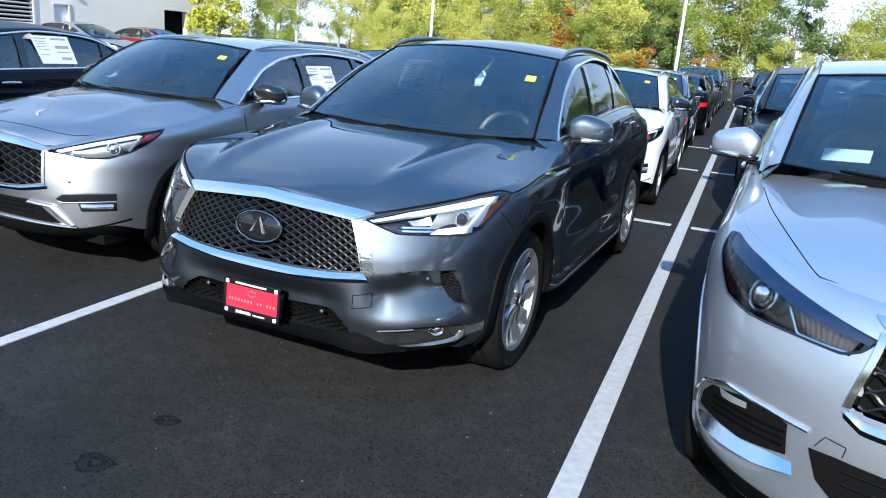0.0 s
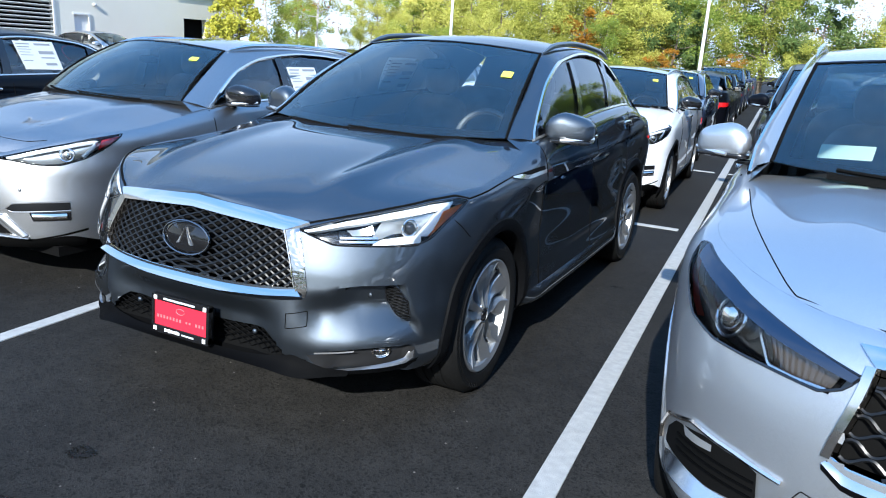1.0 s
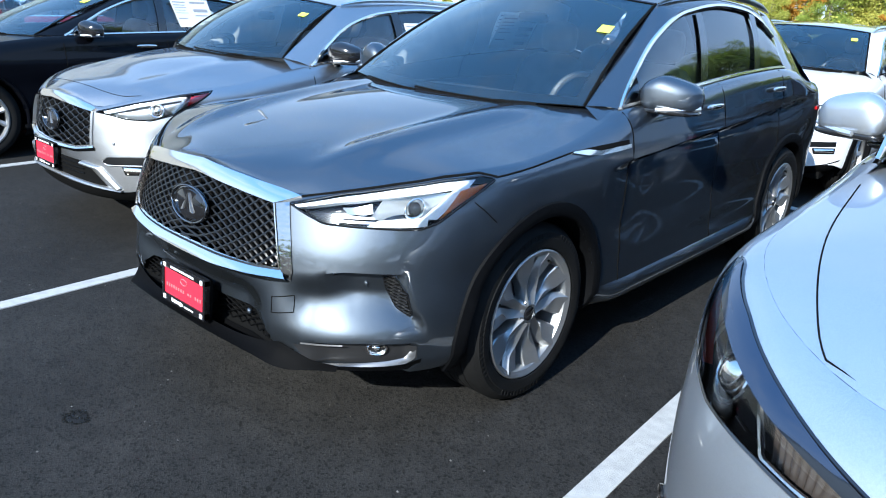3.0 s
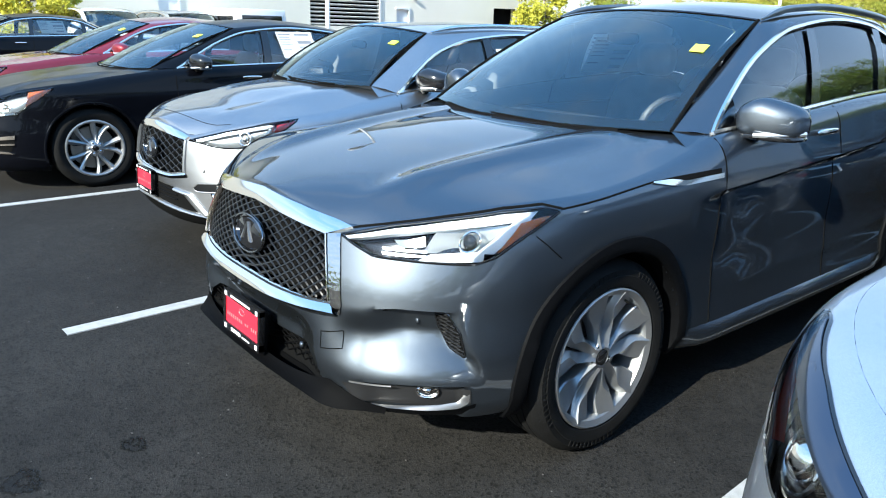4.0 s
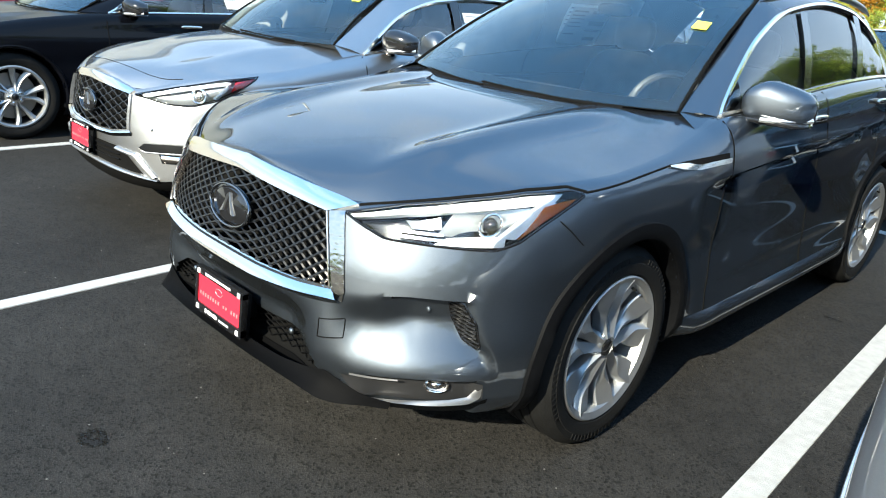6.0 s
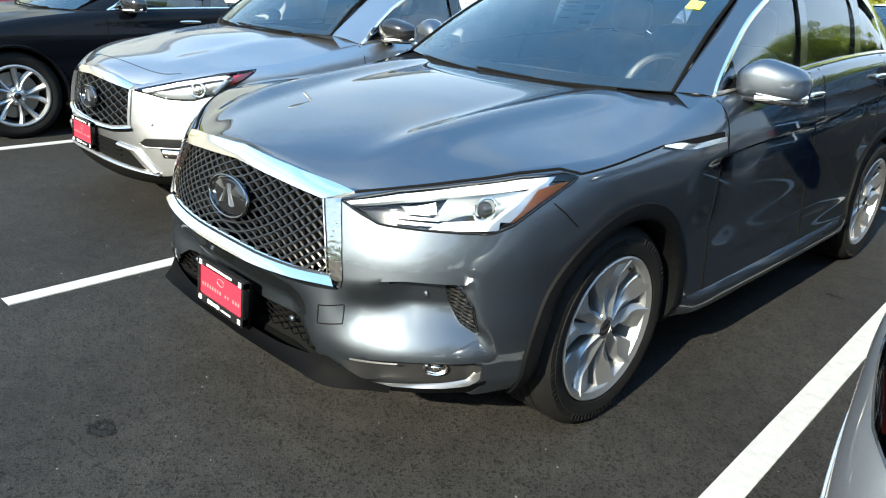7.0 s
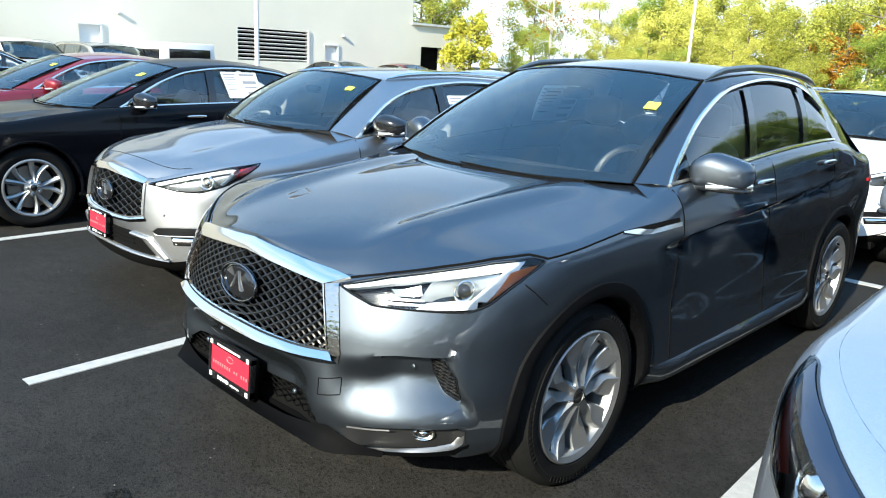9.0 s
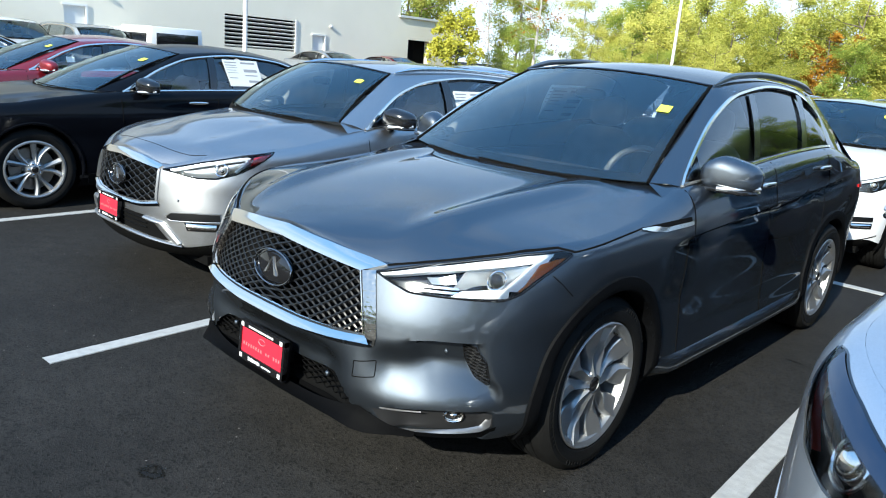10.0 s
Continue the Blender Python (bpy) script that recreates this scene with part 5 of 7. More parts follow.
def blade_wheel(root, x, y, z, side):
    """The crossover's wheel: ten broad folded blades in five pairs."""
    w = new("wheel")
    w.parent, w.location, w.rotation_euler = root, (x, y, z), (0, 0, 0 if side > 0 else math.pi)
    r, rim = 0.37, 0.266
    prof = [(rim - 0.004, -0.035), (rim + 0.004, -0.010), (rim + 0.012, 0.001), (rim + 0.03, 0.006), (r - 0.052, 0.007), (r - 0.050, 0.004), (r - 0.030, 0.003), (r - 0.028, 0.0), (r - 0.014, -0.010), (r - 0.004, -0.026)]
    for g in range(4):
        a, b = -0.03 - g * 0.046, -0.03 - (g + 1) * 0.046
        prof += [(r, a - 0.003), (r, b + 0.007), (r - 0.009, b + 0.006), (r - 0.009, b + 0.001)]
    prof += [(r, -0.218), (r - 0.03, -0.245), (rim, -0.24)]
    part("tyre", lathe(prof, 72), RUBBER, w, "black low-profile tyre", sharp=30)
    bm = bmesh.new()
    for i in range(90):
        a = 2 * math.pi * i / 90
        if (a % 1.26) < 0.85:
            m = Matrix.Rotation(a, 3, "X")
            box(m @ Vector((0.0066, 0, r - 0.040)), (0.0008, 0.0016, 0.010), bm, m)
    tagged(part("sidewall_ribs", bm, RUBBER, w), kind="stuff")
    part("rim", lathe([(rim + 0.004, -0.012), (rim + 0.004, -0.002), (rim - 0.002, 0.002), (rim - 0.010, -0.003), (rim - 0.022, -0.010), (rim - 0.026, -0.022), (rim - 0.028, -0.05)], 72), ALLOY, w, "silver alloy rim")
    part("barrel", lathe([(rim - 0.028, -0.05), (rim - 0.038, -0.12), (rim - 0.040, -0.185)], 48), BRIGHT_BARREL, w)
    # added black disc: the shade at the back of the rim as colour
    part("wheel_shade_disc", lathe([(rim - 0.040, -0.185), (0.0, -0.19)], 36), DARK, w)
    part("valve", tube([(-0.030, 0.10, 0.205), (-0.006, 0.105, 0.195)], 0.005, 8), DARK, w)
    part("hub", lathe([(0.0, -0.024), (0.034, -0.024), (0.036, -0.020), (0.050, -0.026), (0.062, -0.040), (0.066, -0.09)], 32), ALLOY, w)
    part("cap", lathe([(0.0, -0.012), (0.024, -0.013), (0.030, -0.017), (0.032, -0.026)], 28), GLOSS_BLACK, w, "black centre cap")
    for k in range(5):
        t = 2 * math.pi * (k + 0.5) / 5 + 0.1
        part("lug_nut", blob((-0.034, 0.050 * math.cos(t), 0.050 * math.sin(t)), (0.012, 0.009, 0.009), 0.7, 8, 6), SATIN, w)
    for k in range(5):
        for pair in (-1, 1):
            a0 = 2 * math.pi * k / 5 + 0.22 + pair * 0.300
            rows = []
            for i in range(15):
                f = i / 14
                rad = 0.040 + (rim - 0.052) * f
                bend = step(0.30, 0.72, f)
                ang = a0 - pair * 0.10 * (1 - f) + pair * 0.03 * (bend - 0.5)
                half = 0.0185 + 0.010 * f + 0.021 * bend
                xo = -0.020 - 0.016 * math.sin(f * math.pi) + 0.014 * f * f
                c, sn = math.cos(ang), math.sin(ang)
                # one broad dished face and one steep narrow face meet in a crease that crosses the blade
                crease = (0.62 - 1.25 * bend) * pair
                row = [(xo + dx, rad * c - dy * half * sn, rad * sn + dy * half * c)
                       for dy, dx in ((-1, -0.050), (-1, -0.016), (-0.92, -0.010), ((crease - 1) / 2, -0.005), (crease, 0.006), ((crease + 1) / 2, -0.005), (0.92, -0.010), (1, -0.016), (1, -0.050))]
                rows.append(row)
            part("spoke", grid(rows), ALLOY, w, sharp=22)
    part("brake_disc", lathe([(0.06, -0.100), (0.19, -0.100), (0.19, -0.125), (0.06, -0.125)], 44), DISC, w)
    part("caliper", blob((-0.105, -0.145, 0.10), (0.03, 0.045, 0.075), 0.5, 12, 8), LAMP_GREY, w)
    return w


CROSSOVER_CABIN = dict(y0=0.645, y1=2.74, y2=3.14, yh=1.33, yr=3.40, ws=(0.742, 0.525, 1.138), bow=0.20, bow2=0.12, crown=0.05, posts=[1.50, 2.26], rake=0.16,
                       rx=[(0.645, 0.84), (0.8, 0.80), (1.1, 0.735), (1.5, 0.685), (2.0, 0.665), (2.5, 0.675), (2.74, 0.715)],
                       rz=[(0.645, 1.12), (0.8, 1.245), (1.1, 1.42), (1.5, 1.545), (2.0, 1.590), (2.3, 1.575), (2.55, 1.525), (2.74, 1.43)],
                       ex=[(1.33, 0.60), (1.7, 0.59), (2.4, 0.585), (2.9, 0.57), (3.14, 0.55)],
                       ez=[(1.33, 1.575), (1.6, 1.61), (2.0, 1.63), (2.5, 1.612), (2.9, 1.572), (3.14, 1.53)])


def simple_car(name, m, label, sh, paint_mat, c, wheels, tyre, front, rails=None, arch_mat=None, category="car", nq=36, nz=22, step=0.08, spokes=10, twin=False, wheel_x=None, group="", detail=True, crown=None, mirror_mat=None, seams=None, hood_to=(0.62, 0.36), roof_mat=None):
    root = empty(name, m, label, category, group)
    r, rim = tyre
    up, low = front["lamp"]
    holes = [up + low[::-1]]
    if "grille" in front:
        g = front["grille"]
        holes.append(both(g[0]) + both(g[1])[::-1])
    car_body(root, sh, paint_mat, holes, [(y, r) for y in wheels], r + 0.045, seams or [0.62, 1.6, 2.5], nq, nz, step)
    hood(root, sh, paint_mat, hood_to[0], hood_to[1], crown, n=30, m=12, ridge=front.get("ridge", 0.012), gaps=front.get("hood_gaps", ()))
    arches(root, sh, [(y, r) for y in wheels], r + 0.045, arch_mat or paint_mat, 0.05 if arch_mat else 0.02, 0.012 if arch_mat else 0.006)
    wx = wheel_x or sh.width(r) - 0.01
    for s in (1, -1):
        for y in wheels:
            wheel(root, "wheel", s * wx, y, r, r, rim, 0.22, spokes, s, twin=twin, detail=detail)
    if "grille" in front:
        grille(root, sh, *front["grille"], *front.get("net", (0.024, 0.07, 0.012)), steps=8 if detail else 4, side_to=front.get("side"), proud=front.get("proud", 0.04), side_mat=paint_mat if sh is HATCH else None)
    headlamp(root, sh, up, low, front.get("projector", []), front.get("amber"), front.get("drl"), amber_mat=front.get("amber_mat"), detail=detail, lens_r=front.get("lens_r", 0.030), dark=front.get("dark", False))
    cabin(root, sh, paint_mat, c, roof_mat=roof_mat, tint=c.get("tint"), detail=detail)
    if rails:
        roof_rails(root, c, *rails)
    add_wipers(root, c)
    for s in (1, -1):
        mx = c["mirror"]
        door_mirror(root, mx[0], mx[1], mx[2], mirror_mat or paint_mat, s, 0.92)
        for y, z in c.get("handles", []):
            door_handle(root, sh, y, z, s)
        part("sill", patch(sh, [(1.55, 0.30), (3.35, 0.31)], [(1.55, 0.205), (3.35, 0.21)], 0.008, 16, 3, s, rim=0.04), PLASTIC, root)
    for y in seams or [0.62, 1.6, 2.5]:
        q = 1 + y - sh.yc
        ribbon(root, sh, [(q, 0.32), (q, sh.top(q) - 0.004)], 0.0035, n=12)
    part("underbody", box((0, (wheels[0] + wheels[1]) / 2, 0.24), (0.72, 2.0, 0.03)), DARK, root)
    if "tail" in front:
        z = front["tail"]
        for s in (1, -1):
            part("tail_light", patch(sh, [(sh.last - 1.02, z + 0.06), (sh.last - 0.40, z + 0.05)], [(sh.last - 1.02, z - 0.02), (sh.last - 0.40, z - 0.06)], 0.006, 12, 4, s, rim=0.01), RED_LENS, root, "red tail light")
    if "sticker" in front:
        sticker(root, c, *front["sticker"])
    return root


HATCH = Shell(width=[(0.16, 0.78), (0.24, 0.86), (0.34, 0.895), (0.5, 0.90), (0.62, 0.895), (0.76, 0.905), (0.86, 0.905), (0.95, 0.89), (1.1, 0.86), (1.3, 0.83)],
              nose=[(0.16, -0.80), (0.22, -0.88), (0.3, -0.90), (0.45, -0.90), (0.6, -0.90), (0.76, -0.885), (0.84, -0.86), (0.92, -0.82), (1.1, -0.75)],
              square=[(0.16, 2.6), (0.5, 2.7), (0.7, 2.45), (0.85, 2.2), (1.1, 2.2)],
              top=[(0, 0.868), (0.15, 0.855), (0.29, 0.82), (0.42, 0.858), (0.55, 0.90), (0.7, 0.932), (0.8, 0.948), (0.9, 0.955), (1.0, 0.965), (1.3, 1.01), (1.6, 1.055), (1.8, 1.075), (2.5, 1.105), (3.3, 1.14), (4.0, 1.16), (5.4, 1.05)],
              inset=[(0, 0.02), (0.5, 0.03), (0.8, 0.04), (1.2, 0.05), (1.6, 0.06), (1.9, 0.045), (5.4, 0.05)], flank=3.1, tail=0.50, bottom=[(0, 0.335), (0.45, 0.325), (0.62, 0.345), (0.8, 0.30), (1.5, 0.23), (4.0, 0.24), (5.4, 0.30)])
HATCH_CABIN = dict(y0=0.53, y1=2.95, y2=3.2, yh=0.93, yr=3.1, ws=(0.715, 0.36, 1.11), bow=0.20, bow2=0.10, crown=0.05, posts=[1.42, 2.30], mirror=(0.83, 0.72, 1.07), handles=[(1.25, 0.98), (2.15, 1.02)],
                   rx=[(0.53, 0.80), (0.7, 0.765), (0.95, 0.71), (1.3, 0.66), (1.8, 0.635), (2.4, 0.64), (2.95, 0.70)],
                   rz=[(0.53, 1.05), (0.7, 1.19), (0.95, 1.33), (1.3, 1.415), (1.8, 1.45), (2.4, 1.42), (2.95, 1.24)],
                   ex=[(0.93, 0.58), (1.5, 0.575), (2.4, 0.56), (3.2, 0.54)],
                   ez=[(0.93, 1.455), (1.2, 1.475), (1.7, 1.49), (2.3, 1.475), (3.2, 1.36)])
HATCH_FRONT = dict(lamp=([(0.30, 0.795), (0.50, 0.862), (0.70, 0.914), (0.87, 0.940)], [(0.30, 0.792), (0.37, 0.785), (0.47, 0.765), (0.585, 0.765), (0.69, 0.803), (0.766, 0.854), (0.87, 0.938)]),
                   grille=([(0, 0.828), (0.15, 0.812), (0.276, 0.79)], [(0, 0.563), (0.15, 0.575), (0.262, 0.60)], [(0, 0.862), (0.15, 0.848), (0.295, 0.808)], [(0, 0.545), (0.15, 0.556), (0.284, 0.585)]),
                   projector=[(0.60, 0.825)], amber=([(0.755, 0.908), (0.86, 0.936)], [(0.742, 0.852), (0.805, 0.890)]), amber_mat=RED_LENS, drl=[(0.34, 0.797), (0.50, 0.848), (0.64, 0.886), (0.735, 0.904), (0.715, 0.862), (0.675, 0.812)], sticker=(0.80, 0.065, 0.06, 0.72), tail=0.80, side=(0.012, 0.014), proud=0.026,
                   hood_gaps=[[(-0.62, -0.60), (-0.50, -0.68), (-0.25, -0.72), (0, -0.73), (0.25, -0.72), (0.50, -0.68), (0.62, -0.60)]])
SEDAN = Shell(width=[(0.14, 0.80), (0.22, 0.87), (0.34, 0.905), (0.5, 0.915), (0.62, 0.91), (0.74, 0.92), (0.82, 0.918), (0.9, 0.90), (1.1, 0.86), (1.3, 0.82)],
              nose=[(0.14, -0.80), (0.2, -0.92), (0.28, -0.95), (0.45, -0.95), (0.6, -0.94), (0.72, -0.925), (0.80, -0.89), (0.92, -0.82), (1.1, -0.75)],
              square=[(0.14, 2.6), (0.5, 2.7), (0.7, 2.4), (0.85, 2.2), (1.1, 2.2)],
              top=[(0, 0.80), (0.15, 0.79), (0.30, 0.775), (0.45, 0.825), (0.62, 0.88), (0.8, 0.915), (0.9, 0.93), (1.0, 0.94), (1.3, 0.985), (1.6, 1.02), (1.8, 1.04), (2.5, 1.065), (3.3, 1.085), (4.2, 1.10), (5.6, 1.06)],
              inset=[(0, 0.02), (0.5, 0.03), (0.8, 0.04), (1.2, 0.06), (1.6, 0.06), (1.9, 0.045), (5.6, 0.05)], flank=3.5, tail=0.6, bottom=0.18)
SEDAN_CABIN = dict(y0=0.82, y1=3.2, y2=2.85, yh=1.50, yr=3.45, ws=(0.715, 0.60, 1.045), bow=0.24, bow2=0.13, crown=0.05, posts=[1.78, 2.75], mirror=(0.84, 1.00, 1.03), handles=[(1.55, 0.96), (2.55, 0.98)], deck=(0.62, 1.12),
                   rx=[(0.82, 0.82), (1.0, 0.785), (1.3, 0.725), (1.6, 0.675), (2.1, 0.64), (2.6, 0.66), (3.2, 0.76)],
                   rz=[(0.82, 1.04), (1.0, 1.15), (1.3, 1.30), (1.6, 1.39), (2.1, 1.435), (2.6, 1.40), (3.2, 1.16)],
                   ex=[(1.50, 0.585), (1.8, 0.57), (2.4, 0.565), (2.85, 0.57)],
                   ez=[(1.50, 1.425), (1.8, 1.455), (2.1, 1.47), (2.5, 1.445), (2.85, 1.39)])
SEDAN_FRONT = dict(lamp=([(0.35, 0.745), (0.5, 0.81), (0.62, 0.862), (0.76, 0.892), (0.86, 0.905)], [(0.345, 0.738), (0.37, 0.690), (0.43, 0.668), (0.55, 0.664), (0.655, 0.676), (0.73, 0.765), (0.86, 0.900)]),
                   grille=([(0, 0.755), (0.15, 0.75), (0.245, 0.74)], [(0, 0.52), (0.15, 0.53), (0.265, 0.57)], [(0, 0.79), (0.15, 0.782), (0.28, 0.765)], [(0, 0.485), (0.15, 0.495), (0.295, 0.545)]),
                   projector=[(0.56, 0.745)], amber=([(0.690, 0.868), (0.85, 0.900)], [(0.700, 0.750), (0.845, 0.880)]), drl=[(0.37, 0.735), (0.385, 0.69), (0.44, 0.676), (0.55, 0.673), (0.64, 0.685)], sticker=(0.80, 0.065, 0.06, 0.72), tail=0.78, side=(0.014, 0.016))
BIG = Shell(width=[(0.18, 0.82), (0.26, 0.91), (0.36, 0.955), (0.5, 0.965), (0.7, 0.975), (0.88, 0.98), (0.98, 0.97), (1.08, 0.95), (1.2, 0.92), (1.4, 0.88)],
            nose=[(0.18, -0.86), (0.24, -0.93), (0.32, -0.95), (0.45, -0.955), (0.6, -0.96), (0.78, -0.95), (0.9, -0.925), (1.0, -0.86), (1.1, -0.80)],
            square=[(0.18, 2.5), (0.5, 2.5), (0.7, 2.4), (0.9, 2.15), (1.1, 2.1)],
            top=[(0, 0.985), (0.2, 0.98), (0.4, 0.985), (0.55, 1.005), (0.7, 1.03), (0.85, 1.05), (1.0, 1.065), (1.3, 1.09), (1.6, 1.12), (1.75, 1.14), (2.1, 1.165), (2.5, 1.19), (3.3, 1.24), (4.0, 1.28), (5.6, 1.2)],
            inset=[(0, 0.05), (0.5, 0.06), (0.8, 0.07), (1.2, 0.07), (1.6, 0.07), (1.9, 0.05), (5.6, 0.05)], flank=3.6, tail=0.55)
BIG_CABIN = dict(y0=0.66, y1=3.75, y2=3.95, yh=1.05, yr=3.8, ws=(0.785, 0.48, 1.215), bow=0.22, bow2=0.13, crown=0.05, posts=[1.62, 2.66], mirror=(0.90, 0.86, 1.165), handles=[(1.45, 1.08), (2.5, 1.11)],
                 rx=[(0.66, 0.88), (0.8, 0.84), (1.1, 0.765), (1.5, 0.725), (2.0, 0.705), (2.8, 0.71), (3.75, 0.78)],
                 rz=[(0.66, 1.15), (0.8, 1.30), (1.1, 1.50), (1.5, 1.61), (2.0, 1.645), (2.8, 1.635), (3.75, 1.42)],
                 ex=[(1.05, 0.695), (1.7, 0.67), (2.6, 0.65), (3.95, 0.62)],
                 ez=[(1.05, 1.60), (1.4, 1.645), (2.0, 1.68), (2.8, 1.67), (3.95, 1.57)])
BIG_FRONT = dict(lamp=([(0.302, 0.898), (0.365, 0.917), (0.465, 0.948), (0.62, 0.995), (0.80, 1.033), (0.845, 1.030)], [(0.302, 0.894), (0.318, 0.862), (0.35, 0.838), (0.458, 0.842), (0.60, 0.840), (0.70, 0.862), (0.80, 0.96), (0.845, 1.026)]),
                 grille=([(0, 0.94), (0.15, 0.936), (0.284, 0.922)], [(0, 0.690), (0.13, 0.688), (0.223, 0.690), (0.272, 0.692), (0.296, 0.704)], [(0, 0.974), (0.15, 0.970), (0.318, 0.955)], [(0, 0.652), (0.13, 0.650), (0.211, 0.653), (0.267, 0.656), (0.306, 0.688)]),
                 projector=[(0.577, 0.912)], dark=True, lens_r=0.041, amber_mat=AMBER_DIM, amber=([(0.834, 1.014), (0.79, 0.955), (0.745, 0.905), (0.69, 0.862)], [(0.830, 1.013), (0.786, 0.955), (0.741, 0.905), (0.688, 0.864)]), net=(0.030, 0.065, 0.012), tail=0.85, side=(0.014, 0.014), proud=0.022,
                 hood_gaps=[[(s * x, y) for x, y in ((0.0, -0.775), (0.28, -0.768), (0.45, -0.745), (0.545, -0.71), (0.61, -0.65), (0.665, -0.56), (0.74, -0.33), (0.795, -0.05), (0.838, 0.36))] for s in (1, -1)])
CROWN_HATCH = curve((-0.95, 0.85), (-0.86, 0.875), (-0.7, 0.925), (-0.4, 0.985), (-0.1, 1.06), (0.1, 1.088), (0.2, 1.096), (0.5, 1.10))
CROWN_SEDAN = curve((-0.95, 0.79), (-0.86, 0.82), (-0.7, 0.865), (-0.4, 0.93), (-0.1, 0.98), (0.2, 1.015), (0.5, 1.04))
CROWN_BIG = curve((-0.96, 0.98), (-0.86, 1.02), (-0.7, 1.06), (-0.4, 1.11), (-0.1, 1.15), (0.2, 1.185), (0.5, 1.205))


# ---- the place ----
LOT = -2.65          # the rows' turn against the crossover, degrees


def lot(x, y, z=0.0, turn=0.0):
    """A pose in the car park's own axes: x across the stalls, y along the stripes."""
    return pose(0, 0, 0, 0, 0, -LOT) @ pose(x, y, z, 0, 0, turn)


bm = bmesh.new()
bmesh.ops.create_grid(bm, x_segments=2, y_segments=2, size=400)
ground = tagged(part("ground", bm, ASPHALT, None, smooth=False), "dark asphalt car park ground with faint stains", "ground", kind="structure")


def stripe(name, x0, y0, x1, y1, w=0.105):
    d = Vector((x1 - x0, y1 - y0, 0))
    n = Vector((-d.y, d.x, 0)).normalized() * w / 2
    k = max(2, int(d.length / 0.35))
    rows = []
    for i in range(k + 1):
        p = Vector((x0, y0, 0)) + d * (i / k)
        j = 0.004 * noise.noise(p * 3.0)
        rows.append([tuple(p - n * (1 + j * 12)) , tuple(p - n * 0.985 + Vector((0, 0, 0.005))), tuple(p + n * 0.985 + Vector((0, 0, 0.005))), tuple(p + n * (1 - j * 12))])
    ob = part(name, grid(rows), LINE_PAINT, None)
    return tagged(ob, "white painted stall line on asphalt", "line", "parking lines", "structure")


stripe("parking_line", 1.508, -1.35, -0.09, 34.0)
stripe("parking_line", -1.345, -1.335, -1.62, 4.3, 0.09)
stripe("parking_line", -4.35, -1.40, -4.62, 4.3, 0.09)
for x in (-7.35, -10.35, -13.35, -16.4):
    stripe("parking_line", x, -1.45, x - 0.27, 4.3, 0.09)
for y in (4.33, 9.05, 12.9):
    stripe("parking_line", -14.0, y - 0.4, 1.25 - 0.05 * y + 0.1, y, 0.10)
    stripe("parking_line", 1.25 - 0.05 * y + 0.3, y + 0.02, 14.0, y + 0.5, 0.10)



def stain(x, y, rx, ry, seed):
    """A dark oil spot with a ragged edge."""
    rnd = random.Random(seed)
    bm = bmesh.new()
    mid = bm.verts.new((x, y, 0.0022))
    ph = [rnd.uniform(0, 6.28) for _ in range(4)]
    ring = []
    for i in range(48):
        a = 2 * math.pi * i / 48
        k = 1 + 0.16 * math.sin(3 * a + ph[0]) + 0.10 * math.sin(7 * a + ph[1]) + 0.07 * math.sin(13 * a + ph[2]) + rnd.uniform(-0.05, 0.05)
        ring.append(bm.verts.new((x + rx * k * math.cos(a), y + ry * k * math.sin(a), 0.002)))
    for i in range(48):
        bm.faces.new((mid, ring[i], ring[(i + 1) % 48]))
    return tagged(part("oil_stain", bm, STAIN_MAT, None, smooth=False), "dark oil stain on the asphalt", "stain", "oil stains", "structure")


stain(-0.12, -1.37, 0.085, 0.065, 1)
stain(-0.10, -1.74, 0.12, 0.09, 2)
stain(1.08, 2.05, 0.07, 0.02, 3)



def pebbles(n, seed):
    """Loose grit on the asphalt."""
    rnd = random.Random(seed)
    verts, faces = [], []
    for i in range(n):
        x, y, r = rnd.uniform(-3.2, 3.0), rnd.uniform(-4.2, 3.5), 0.0022 + 0.004 * rnd.random() ** 4
        b, a = len(verts), rnd.uniform(0, 6.28)
        for k in range(5):
            u = a + k * 1.257 + rnd.uniform(-0.3, 0.3)
            verts.append((x + r * math.cos(u) * rnd.uniform(0.7, 1.2), y + r * math.sin(u) * rnd.uniform(0.7, 1.2), 0.0))
        verts.append((x, y, r * rnd.uniform(0.7, 1.1)))
        faces += [(b + k, b + (k + 1) % 5, b + 5) for k in range(5)]
    me = bpy.data.meshes.new("grit")
    me.from_pydata(verts, [], faces)
    me.materials.append(GRIT)
    return tagged(new("grit", me), "pale loose grit scattered on the asphalt", "grit", kind="stuff")


pebbles(800, 5)
graphite = crossover()


